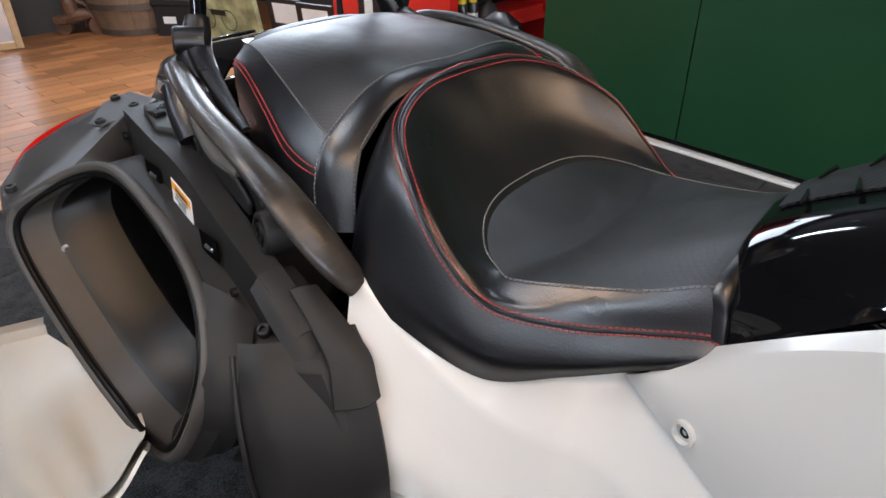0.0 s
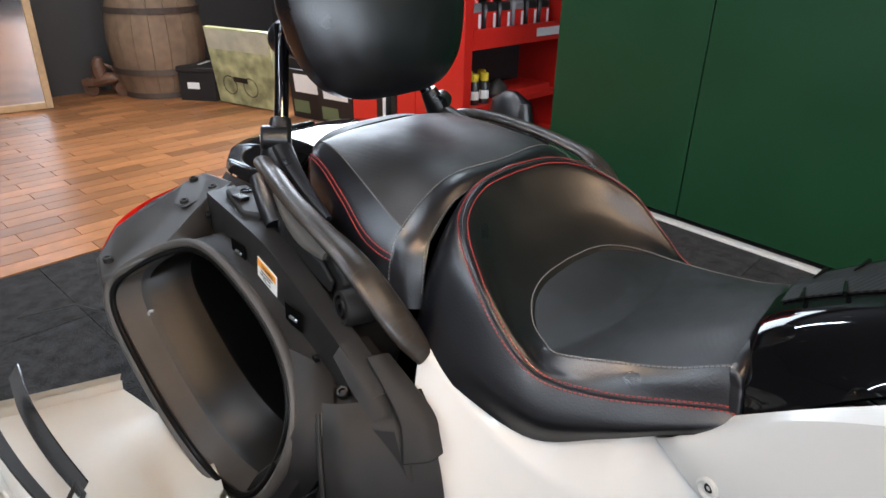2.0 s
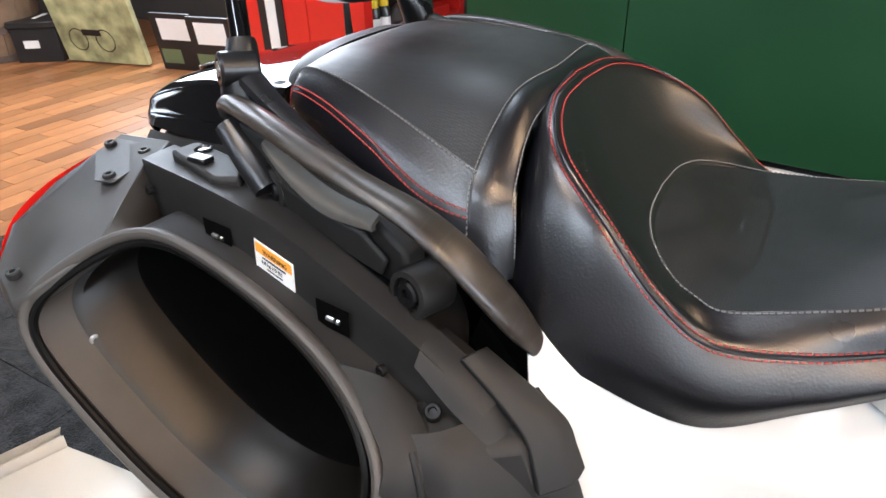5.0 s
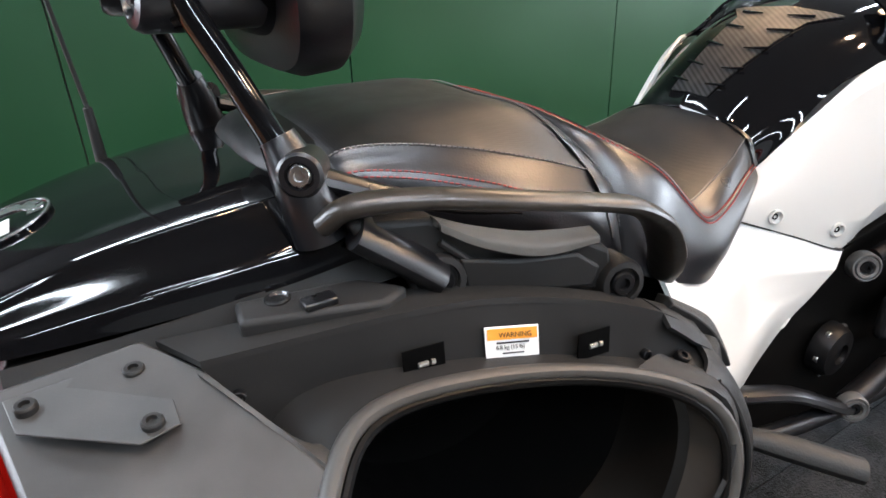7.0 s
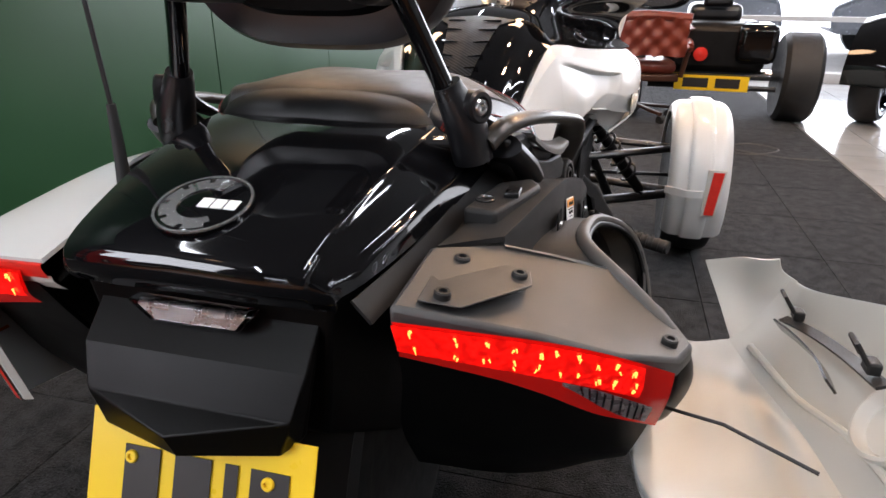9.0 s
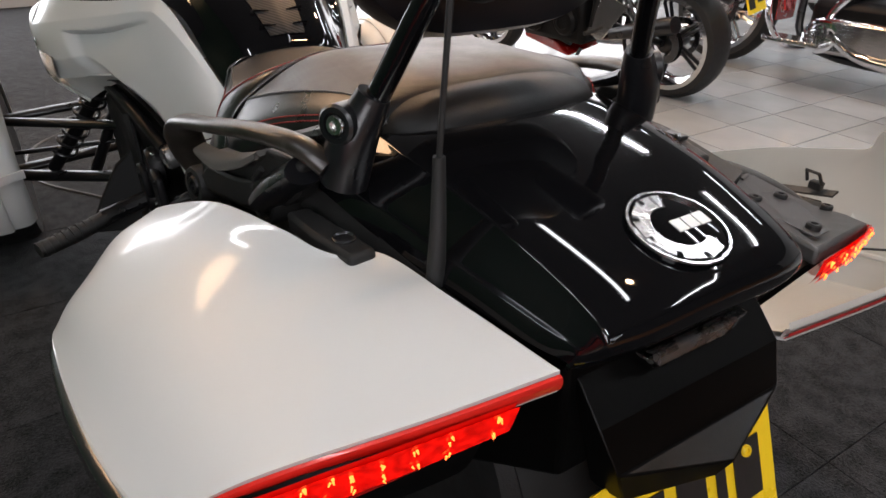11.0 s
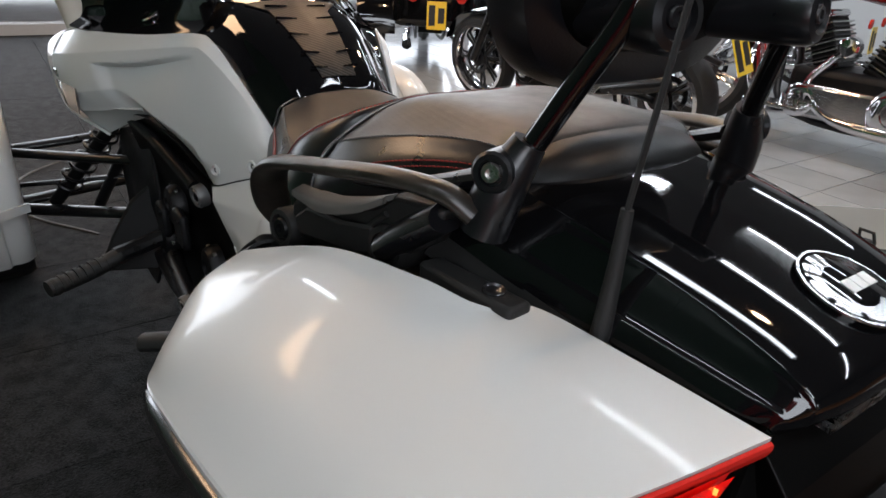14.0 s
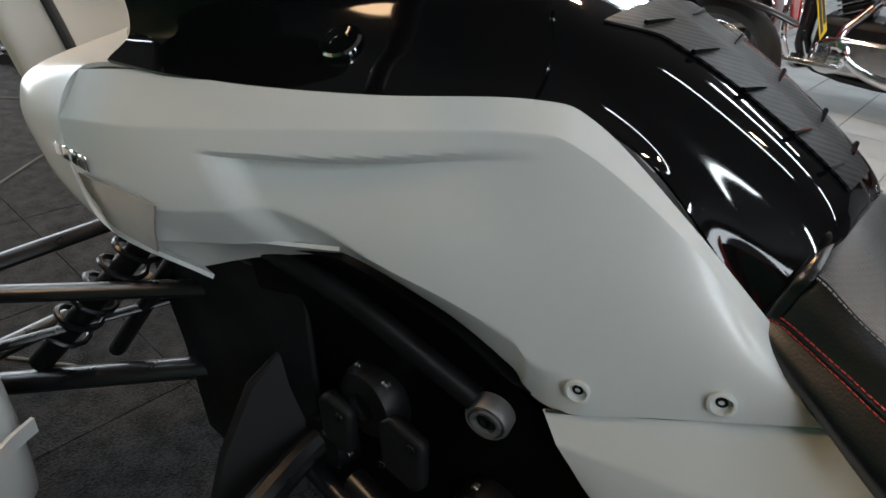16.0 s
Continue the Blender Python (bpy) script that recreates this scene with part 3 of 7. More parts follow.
# antenna
ant = part("antenna", tube([(-.190, -.178, .715), (-.190, -.178, .735), (-.187, -.178, .80), (-.186, -.178, .864)], [.013, .010, .0075, .0055], 12, 12), RUBBER, veh, "thin black whip antenna")
part("whip", tube([(-.186, -.178, .862), (-.183, -.195, 1.05), (-.178, -.215, 1.30)], .0028, 8, 8), RUBBER, ant)
part("base", disc(facing((-.190, -.178, .700), (0, 0, 1)), [(.020, 0), (.020, .012), (.014, .03), (.012, .034)], 16), RUBBER, ant)

# deck side rails below the gloss deck
for s in (1, -1):
    part("side_rail", Net([[(.222, .03, .772), (.205, -.08, .750), (.188, -.2, .736), (.16, -.31, .722)], [(.245, .03, .745), (.215, -.08, .725), (.20, -.2, .712), (.18, -.31, .70)]], s).mesh(12, 4, .004), PLASTIC, veh)

# backrest
def pad_loop(y, z0, w, h, lean, n=44, k=3.5):
    out = []
    for i in range(n):
        a = 2 * math.pi * i / n
        c, q = math.cos(a), math.sin(a)
        x = abs(c) ** (2 / k) * math.copysign(w, c)
        z = abs(q) ** (2 / k) * math.copysign(h, q)
        x *= 1 - 0.16 * max(0, -z / h)
        out.append(Vector((x, y - lean * (z + h), z0 + z)))
    return out


rest = part("backrest", rings([pad_loop(y + .05, 1.062, w, h, .16) for y, w, h in ((-.062, .10, .07), (-.060, .165, .115), (-.050, .192, .142), (-.03, .200, .150), (.0, .198, .148), (.018, .180, .132), (.028, .13, .09), (.031, .06, .04))]), LEATHER, veh, "padded black backrest on two posts")
part("back_shell", rings([pad_loop(y + .05, 1.058, w, h, .16) for y, w, h in ((-.055, .155, .105), (-.078, .145, .095), (-.086, .11, .07))]), TUB, rest)
for s in (1, -1):
    hub = facing((s * .113, -.128, 1.006), (s * 0.15, -1, .12))
    arm = part("bracket", disc(hub, [(.024, -.105), (.030, -.03), (.032, .0), (.028, .008), (.020, .010), (.018, .004), (0, .004)], 20), SATIN, rest)
    bolt(hub @ Vector((0, 0, .004)), hub.to_3x3() @ Vector((0, 0, 1)), .010, arm, SATIN)
    post = part("post", tube([(s * .186, -.047, .868), (s * .160, -.072, .935), (s * .136, -.098, 1.0), (s * .128, -.105, 1.03)], .0125, 14, 12), GLOSS, rest, "gloss black post")
    clamp = part("clamp", tube([(s * .214, -.03, .79), (s * .205, -.038, .835), (s * .188, -.046, .872), (s * .183, -.050, .885)], [.026, .026, .020, .0175], 14, 12), SATIN, rest, "black clamp with steel bolt")
    hub = facing((s * .216, -.042, .858), (s * .85, -.5, .1))
    part("boss", disc(hub, [(.021, -.03), (.021, .010), (.018, .013), (.013, .013), (.012, .008), (0, .008)], 20), SATIN, clamp)
    bolt(hub @ Vector((0, 0, .008)), hub.to_3x3() @ Vector((0, 0, 1)), .0105, clamp, STEEL, "steel bolt")
    part("arm", tube([(s * .205, -.02, .845), (s * .222, .03, .825), (s * .24, .10, .80), (s * .258, .17, .785)], [.018, .015, .011, .006], 10, 10, flat=0.6), SATIN, clamp)

# grab handles
for s in (1, -1):
    g = part("grab_handle", tube([(s * x, y, z) for x, y, z in ((.232, -.035, .812), (.250, -.010, .830), (.274, .055, .830), (.298, .14, .816), (.311, .225, .798), (.314, .275, .783), (.311, .317, .756), (.302, .348, .720), (.289, .370, .685), (.272, .386, .650))], [.014, .0155, .0165, .0175, .0195, .0225, .0255, .026, .0245, .018], 20, 64, flat=[.8, .72, .62, .55, .48, .45, .42, .42, .45, .5]), SCUFF, veh, "scuffed satin black grab handle")
    br = [(.257, -.02, .815), (.269, .056, .808), (.276, .085, .786), (.288, .145, .768), (.299, .218, .757), (.305, .257, .735), (.306, .268, .682), (.279, .111, .708), (.268, .052, .732), (.258, .0, .77)]
    part("bracket", slab([(s * x, y, z) for x, y, z in br], (-s * .03, .005, 0)), PLASTIC, g, "ribbed black bracket", bevel=0.006)
    # raised facet between the two bosses
    part("facet", slab([(s * x, y, z) for x, y, z in ((.277, .080, .765), (.289, .140, .752), (.300, .210, .744), (.304, .240, .722), (.302, .232, .700), (.283, .122, .716), (.276, .088, .728))], (s * .007, -.002, 0)), PLASTIC, g, bevel=0.004)
    part("rib", tube([(s * .274, .062, .785), (s * .285, .115, .742), (s * .294, .165, .742), (s * .304, .222, .752)], .004, 8, 14), PLASTIC, g)
    part("bracket_cap", Net([[(.262, .06, .808), (.275, .10, .792), (.290, .16, .776), (.300, .228, .768)], [(.279, .06, .806), (.292, .10, .785), (.307, .16, .768), (.315, .228, .762)], [(.281, .06, .798), (.294, .10, .775), (.309, .16, .756), (.316, .228, .755)]], s).mesh(16, 8, .006), CAPSTRIP, g, "greyish tan rubber strip")
    for q, w in (((.262, .064, .743), (1, -.25, .12)), ((.302, .271, .693), (1, -.25, .12))):
        hub = facing((s * q[0], q[1], q[2]), (s * w[0], w[1], w[2]))
        b = part("boss", disc(hub, [(.028, -.025), (.028, .012), (.025, .018), (.019, .019), (.018, .012), (0, .012)], 24), PLASTIC, g, "round black boss with socket bolt")
        bolt(hub @ Vector((0, 0, .012)), hub.to_3x3() @ Vector((0, 0, 1)), .014, b, DARKMETAL)
    part("strut", tube([(s * .245, -.01, .805), (s * .258, .03, .775), (s * .268, .062, .748)], [.030, .033, .030], 14, 10, flat=0.55), SATIN, g)

# case hinge locks
for s in (1, -1):
    lock_pts = [(.222, -.122), (.262, -.128), (.300, -.01), (.285, .02), (.245, -.01)] if s > 0 else [(.222, -.122), (.252, -.124), (.266, -.06), (.272, .0), (.245, .0)]
    lk = part("case_lock", slab([(s * x, y, .735) for x, y in lock_pts], (0, 0, .022)), PLASTIC, veh, "black case lock", bevel=0.005)
    part("key_slot", disc(facing((s * .242, -.088, .757), (0, -.05, 1)), [(.012, 0), (.012, .002), (.010, .003), (.008, .001), (0, .001)], 20), DARKSILVER, lk, "silver key slot")
    if s > 0:
        part("latch_bar", box(min(s * .262, s * .280), max(s * .262, s * .280), -.075, -.045, .757, .764), SATIN, lk, bevel=0.002)

# ---- open case on the right, closed one on the left ----
RIMP = [(.356, -.063, .701), (.362, .03, .690), (.370, .12, .668), (.385, .22, .632), (.43, .305, .592), (.458, .305, .535), (.474, .275, .470), (.480, .222, .410), (.474, .130, .380), (.476, .025, .403), (.482, -.05, .47), (.485, -.102, .532), (.488, -.155, .60), (.47, -.155, .64), (.435, -.133, .665), (.395, -.10, .69)]


def closed(pts, n):
    p = [Vector(q) for q in pts]
    m = len(p)
    out = []
    for i in range(n):
        x = i / n * m
        k = int(x)
        out.append(cr([p[(k - 1) % m], p[k % m], p[(k + 1) % m], p[(k + 2) % m]], (1 + x - k) / 3))
    return out


def shifted(loop, d, f):
    c = sum(loop, Vector()) / len(loop)
    return [c + (q - c) * f + Vector(d) for q in loop]


def side(loop, s):
    return [Vector((s * q.x, q.y, q.z)) for q in loop]


def loop_tube(loop, r, n=8, flat=1.0):
    bm = bmesh.new()
    m = len(loop)
    c = sum(loop, Vector()) / m
    vs = []
    for i, q in enumerate(loop):
        d = (loop[(i + 1) % m] - loop[i - 1]).normalized()
        o = (q - c)
        o = (o - d * o.dot(d)).normalized()
        s = d.cross(o)
        vs.append([bm.verts.new(q + o * math.cos(2 * math.pi * k / n) * r + s * math.sin(2 * math.pi * k / n) * r * flat) for k in range(n)])
    for i in range(m):
        a, b = vs[i], vs[(i + 1) % m]
        for k in range(n):
            bm.faces.new((a[k], a[(k + 1) % n], b[(k + 1) % n], b[k]))
    return bm


LID = [
    [(.168, -.338, .737), (.195, -.22, .747), (.216, -.124, .750), (.262, -.10, .754), (.288, -.038, .759), (.324, .091, .744), (.369, .245, .683), (.365, .285, .655)],
    [(.27, -.316, .722), (.29, -.22, .733), (.31, -.13, .741), (.335, -.07, .744), (.365, 0, .736), (.40, .11, .710), (.43, .235, .658), (.405, .28, .625)],
    [(.395, -.276, .694), (.41, -.20, .698), (.427, -.12, .699), (.445, -.05, .695), (.463, .02, .683), (.488, .12, .652), (.475, .21, .618), (.44, .262, .585)],
    [(.468, -.235, .646), (.485, -.18, .645), (.500, -.11, .642), (.511, -.03, .637), (.518, .05, .629), (.520, .13, .611), (.498, .20, .58), (.455, .245, .55)],
    [(.468, -.222, .585), (.484, -.17, .58), (.498, -.10, .572), (.506, -.03, .566), (.510, .05, .556), (.508, .125, .536), (.490, .19, .51), (.452, .235, .49)],
    [(.455, -.19, .42), (.465, -.15, .405), (.475, -.1, .39), (.47, -.03, .38), (.47, .05, .38), (.468, .12, .395), (.445, .175, .42), (.42, .21, .44)],
]

LID = [[(x, y + .006, z - .007) for x, y, z in row] for row in LID]
LID_TOP, LID_SIDE = Net(LID[:4]), Net(LID[3:])


class LidShape:
    """The lid's outer face: a top and a side that meet in a crease."""

    def at(self, u, v):
        return LID_TOP.at(u, v / .6) if v <= .6 else LID_SIDE.at(u, (v - .6) / .4)


def case(s):
    is_open = s > 0
    rim = closed(RIMP, 64)
    for k in range(10):
        rim = [rim[i] * .5 + (rim[i - 1] + rim[(i + 1) % 64]) * .25 for i in range(64)]
    rim = shifted(rim, (0, 0, 0), 1.03)
    top = thing_part = part("side_case", rings([side(l, s) for l in (shifted(rim, (-.004, 0, 0), 1.0), shifted(rim, (-.02, .006, -.008), 1.05), shifted(rim, (-.07, .01, -.012), 1.07), shifted(rim, (-.14, .01, .0), 1.0), shifted(rim, (-.22, .0, .02), .9))], caps=False), PLASTIC, veh, "black plastic side case, standing open" if is_open else "black side case with white lid shut")
    # lip and wall differ in colour to paint light fading with depth
    part("tub_lip", rings([side(l, s) for l in (rim, shifted(rim, (-.02, 0, 0), .985), shifted(rim, (-.05, 0, .002), .965))], caps=False), LINING_LIT, top, "inner lip, lightened to brown-grey as if lit")
    part("case_tub", rings([side(l, s) for l in (shifted(rim, (-.05, 0, .002), .966), shifted(rim, (-.058, 0, .003), .93), shifted(rim, (-.12, .0, .01), .925), shifted(rim, (-.135, .0, .012), .915))], caps=False), LINING_SHADED, top, "moulded interior, darkened by depth as shade")
    # deep part of the same tub, its shade put into the colour
    part("tub_floor", rings([side(l, s) for l in (shifted(rim, (-.135, 0, .012), .916), shifted(rim, (-.150, 0, .012), .88), shifted(rim, (-.245, 0, .02), .86), shifted(rim, (-.288, 0, .02), .84), shifted(rim, (-.296, 0, .02), .60), shifted(rim, (-.290, 0, .02), .57), shifted(rim, (-.288, 0, .02), .2))], caps="end"), SHADE_BLACK, top, "deep case walls and floor, shade put in as black")
    if is_open:
        part("seal", loop_tube(side(rim, s), .0078, 12, 1.3), SEAL, top, "grey rubber seal lip")
        part("inner_lip", loop_tube(side(shifted(rim, (.002, 0, 0), .945), s), .005, 8), TUB, top)
        for dz in (0, .022):
            bolt((.430, -.128, .545 + dz), (.3, .9, .1), .008, top, STEEL)
        hk = part("hook", box(.405, .452, -.140, -.098, .508, .522), DARKSILVER, top, "steel lid hook", bevel=0.002)
        part("strap", tube([(.440, -.120, .522), (.47, -.17, .560), (.52, -.22, .585), (.60, -.26, .575)], .0020, 6), RUBBER, hk)
    # back panel with its holes
    back = not is_open or part("back_panel", Net([[(.279, -.166, .742), (.315, 0, .748), (.327, .1, .735), (.342, .2, .706), (.350, .3, .660), (.353, .36, .618)], [(.281, -.166, .70), (.317, 0, .705), (.330, .1, .692), (.345, .2, .663), (.352, .3, .625), (.356, .36, .598)], [(.283, -.166, .655), (.319, 0, .660), (.333, .1, .648), (.349, .2, .62), (.360, .3, .585), (.368, .36, .570)]], s).mesh(40, 12, .008), PLASTIC, top, "black hinge panel")
    not is_open or part("ledge", Net([[(.279, -.166, .744), (.315, 0, .750), (.327, .1, .737), (.342, .2, .708), (.350, .3, .662), (.353, .37, .612)], [(.21, -.19, .735), (.262, 0, .744), (.285, .1, .731), (.305, .2, .705), (.318, .3, .665), (.325, .38, .62)]], s).mesh(30, 5, .006), PLASTIC, top)
    part("case_front", Net([
        [(.385, .22, .640), (.432, .308, .598), (.462, .300, .54), (.470, .251, .48), (.464, .20, .41)],
        [(.372, .27, .632), (.422, .325, .594), (.450, .325, .535), (.458, .28, .47), (.450, .22, .40)],
        [(.366, .300, .612), (.400, .345, .585), (.425, .350, .53), (.430, .31, .455), (.425, .25, .39)]], s).mesh(20, 12, .005), PLASTIC, top, "grained black case shoulder")
    blk = bmesh.new()
    A = [(.405, .335, .590), (.352, .290, .606), (.315, .380, .598), (.347, .415, .590)]
    B = [(.428, .345, .50), (.38, .30, .50), (.285, .42, .50), (.348, .452, .495)]
    C = [(.424, .30, .41), (.38, .28, .41), (.28, .42, .41), (.340, .450, .40)]
    D = [(.42, .25, .375), (.38, .24, .37), (.28, .37, .36), (.335, .40, .36)]
    rings([[Vector((s * x, y, z)) for x, y, z in r] for r in (A, B, C, D)], True, blk)
    part("front_block", blk, PLASTIC, top, "grained black case front", sharp=20, bevel=0.010)
    part("front_shoulder", Net([[(.318, .30, .666), (.322, .355, .634), (.318, .392, .585), (.300, .405, .515)], [(.345, .30, .664), (.350, .352, .628), (.345, .400, .58), (.326, .420, .505)], [(.362, .30, .650), (.366, .340, .618), (.366, .392, .575), (.356, .414, .500)]], s).mesh(20, 10, .005), PLASTIC, top)
    part("shoulder_fill", Net([[(.30, .30, .655), (.300, .37, .615), (.29, .41, .55), (.28, .40, .42)], [(.322, .30, .660), (.324, .37, .622), (.306, .41, .55), (.292, .40, .42)]], s).mesh(14, 5, .004), PLASTIC, top)
    # moulded front cover with its raised strap
    FC = [
        [(.404, .312, .604), (.386, .340, .606), (.355, .362, .606), (.318, .380, .610), (.292, .400, .612)],
        [(.418, .328, .585), (.402, .360, .586), (.370, .384, .584), (.332, .402, .586), (.299, .422, .594)],
        [(.432, .346, .540), (.418, .384, .538), (.384, .408, .538), (.345, .428, .540), (.310, .446, .552)],
        [(.440, .358, .490), (.426, .398, .486), (.394, .424, .486), (.354, .446, .488), (.322, .470, .506)],
        [(.440, .362, .420), (.428, .402, .415), (.398, .432, .415), (.360, .458, .415), (.330, .486, .440)],
        [(.420, .352, .340), (.410, .392, .340), (.385, .424, .340), (.352, .450, .340), (.325, .478, .350)],
    ]
    FN = Net(FC, s)
    fc = part("front_cover", FN.mesh(26, 26, .006), PLASTIC, top, "grained black moulded front cover")
    part("cover_strap", Net([[(.334, .336, .653), (.339, .375, .625), (.344, .409, .593), (.353, .424, .566), (.360, .433, .542)], [(.320, .343, .655), (.322, .388, .625), (.321, .430, .595), (.328, .446, .568), (.333, .457, .545)], [(.301, .347, .650), (.300, .393, .622), (.300, .434, .594), (.306, .450, .570), (.312, .462, .550)]], s).mesh(24, 10, .018), PLASTIC, fc, "raised black strap", bevel=0.002)
    part("seam", tube([FN.at(.03, .10 + .85 * t / 12) + Vector((s * .003, .003, 0)) for t in range(13)], .0035, 8), PLASTIC, fc)
    if is_open:
        # no holes are cut: flat dark slabs paint the shade inside the openings
        for y, x, z in ((.011, .3235, .703), (.195, .349, .666)):
            h = part("latch_opening", slab([(x, y - .021, z + .014), (x + .001, y + .021, z + .010), (x + .003, y + .021, z - .020), (x + .001, y - .021, z - .017)], (.0012, 0, 0)), SHADE_BLACK, back, "dark latch opening")
            part("pin", tube([(x + .003, y - .007, z - .004), (x + .003, y + .003, z - .005)], .0028, 8), STEEL, h)
            part("pin", tube([(x + .003, y + .006, z - .005), (x + .003, y + .010, z - .006)], .0028, 8), STEEL, h)
        q = [(.3275, .074, .714), (.3340, .134, .700), (.3372, .134, .666), (.331, .074, .680)]
        a, b, c, d = [Vector(v) for v in q]
        outw = (b - a).cross(d - a).normalized()
        if outw.x < 0:
            outw = -outw
        st = part("warning_label", slab(q, outw * .0012), STICKER, back, "white and orange warning sticker", bevel=0.002)
        part("orange_band", slab([a.lerp(b, .04) + outw * .0013 + (d - a) * .06, a.lerp(b, .96) + outw * .0013 + (d - a) * .06, a.lerp(b, .96) + (d - a) * .40 + outw * .0013, a.lerp(b, .04) + (d - a) * .40 + outw * .0013], outw * .0006), ORANGE, st)

        def line(u0, u1, v0, v1):
            w = outw * .0013
            return [a + (b - a) * u + (d - a) * v + w for u, v in ((u0, v0), (u1, v0), (u1, v1), (u0, v1))]

        for u0, u1, v0, v1 in ((.2, .8, .48, .53), (.3, .7, .82, .86)):
            part("text_bar", slab(line(u0, u1, v0, v1), outw * .0005), INK, st)
        ex, ey = (b - a).normalized(), -(d - a).normalized()
        for body, size, u, v, mat_ in (("WARNING", .0078, .24, .33, INK), ("6.8 kg (15 lb)", .0062, .18, .70, INK)):
            cu = bpy.data.curves.new("lettering", "FONT")
            cu.body, cu.size, cu.extrude = body, size, 0.0002
            me_ob = new("lettering", cu)
            dg = bpy.context.evaluated_depsgraph_get()
            me = bpy.data.meshes.new_from_object(me_ob.evaluated_get(dg))
            bpy.data.objects.remove(me_ob)
            me.materials.clear()
            me.materials.append(mat_)
            ob = new("lettering", me)
            ob.parent = st
            o = a + (b - a) * u + (d - a) * v + outw * .0022
            m = Matrix((ex, ey, outw)).transposed().to_4x4()
            me.transform(Matrix.Translation(o) @ m)
    for q in ((.286, -.145, .709), (.356, .262, .630)) if is_open else ():
        bolt((s * (q[0] + .008), q[1], q[2]), (s, -.2, .1), .006, top, DARKMETAL)
    bolt((s * .366, .322, .604), (s * .4, .2, .9), .009, top, DARKMETAL)
    if is_open:
        # rear top plate and bolts
        P = [(.200, -.322, .728), (.33, -.298, .705), (.41, -.275, .683), (.468, -.225, .657), (.488, -.165, .640), (.455, -.135, .668), (.40, -.105, .692), (.279, -.165, .738), (.205, -.20, .738)]
        pl = part("rear_plate", slab([(s * x, y, z) for x, y, z in P], (0, 0, -.022)), DUSTY, top, "dusty grey plastic top plate", bevel=0.005)
        part("fixing_plate", slab([(s * x, y, z) for x, y, z in ((.222, -.305, .7275), (.262, -.298, .7215), (.318, -.222, .7155), (.312, -.192, .7165), (.235, -.190, .7305), (.222, -.215, .7315))], (0, 0, .0016)), DUSTY, pl, bevel=0.001)
        for q in ((.242, -.289, .730), (.243, -.212, .733), (.303, -.210, .721), (.459, -.197, .660)):
            bolt((s * q[0], q[1], q[2] - .001), (s * .12, 0, 1), .0085, pl, PLASTIC)
    not is_open or part("step_wall", Net([[(.279, -.166, .735), (.34, -.135, .715), (.40, -.105, .692)], [(.285, -.15, .665), (.335, -.115, .665), (.36, -.07, .69)]], s).mesh(8, 6, .004), DUSTY, top)
    # rear face and lamp
    part("rear_panel", Net([[(.200, -.316, .708), (.33, -.292, .695), (.41, -.268, .675), (.463, -.222, .648)], [(.195, -.27, .625), (.30, -.235, .60), (.39, -.20, .58), (.460, -.165, .56)], [(.17, -.20, .50), (.29, -.16, .46), (.37, -.14, .45), (.44, -.115, .45)], [(.16, -.10, .36), (.28, -.08, .35), (.36, -.06, .36), (.44, -.04, .39)]], s).mesh(20, 20, .006), TUB, top)
    LN = Net([[(.205, -.326, .716), (.300, -.311, .708), (.358, -.297, .699), (.409, -.277, .682), (.463, -.236, .648)], [(.209, -.320, .687), (.300, -.304, .674), (.360, -.286, .660), (.410, -.262, .642), (.463, -.224, .610)], [(.206, -.310, .670), (.295, -.291, .648), (.350, -.267, .620), (.395, -.236, .586), (.458, -.196, .554)]], s)
    def lens(u0, u1, v0, v1, out):
        return Net([[LN.at(u0 + (u1 - u0) * a / 8, v0 + (v1 - v0) * b / 4) + Vector((0, -out, 0)) for a in range(9)] for b in range(5)])

    lamp_ = part("tail_lamp", lens(0, 1, 0, 1, .002).mesh(24, 10), TAIL_OFF, top, "lit red tail lamp")
    part("lit_section", lens(.0, .86, .03, .58, .006).mesh(24, 10), TAIL_ON, lamp_, "glowing red LED section")
    rnd = random.Random(4)
    for i in range(10):
        for k in range(2):
            for e in range(2):
                u, v = .05 + .085 * i + rnd.uniform(-.012, .012), .16 + .27 * k + rnd.uniform(-.06, .06)
                q, n = LN.at(u, v), LN.normal(u, v)
                n = n if n.y < 0 else -n
                r0 = rnd.choice((.0010, .0014, .0018, .0026))
                part("led", tube([q + n * .002 + Vector((0, -.006, rnd.uniform(.001, .004))), q + n * .002 + Vector((rnd.uniform(-.002, .002), -.006, -.002))], [r0 * .7, r0 * .35], 6, 4), LED, lamp_)
    wedge = [(.50, .60, .63), (.62, .61, .74), (.74, .63, .83), (.86, .66, .90), (.94, .68, .90)]
    CB = Net([[LN.at(u, a + (b - a) * f) + Vector((0, -.0050, 0)) for u, a, b in wedge] for f in (0, .5, 1)])
    back_ = part("lamp_reflector", CB.mesh(12, 6), LAMPSILVER, lamp_, "silvery ribbed lamp reflector")
    for k in range(9):
        part("rib", tube([CB.at(.18 + .085 * k, .05) + Vector((0, -.001, 0)), CB.at(.24 + .085 * k, .95) + Vector((0, -.001, 0))], .0012, 6), DARKSILVER, back_)
    part("clear_section", Net([[LN.at(u, a + (b - a) * f) + Vector((0, -.0085, 0)) for u, a, b in wedge] for f in (0, .5, 1)]).mesh(8, 6), CLEAR, lamp_, "clear reflector section")
    # lid
    turn = Matrix.Translation((.465, 0, .385)) @ Matrix.Rotation(radians(79), 4, "Y") @ Matrix.Translation((-.465, 0, -.385))
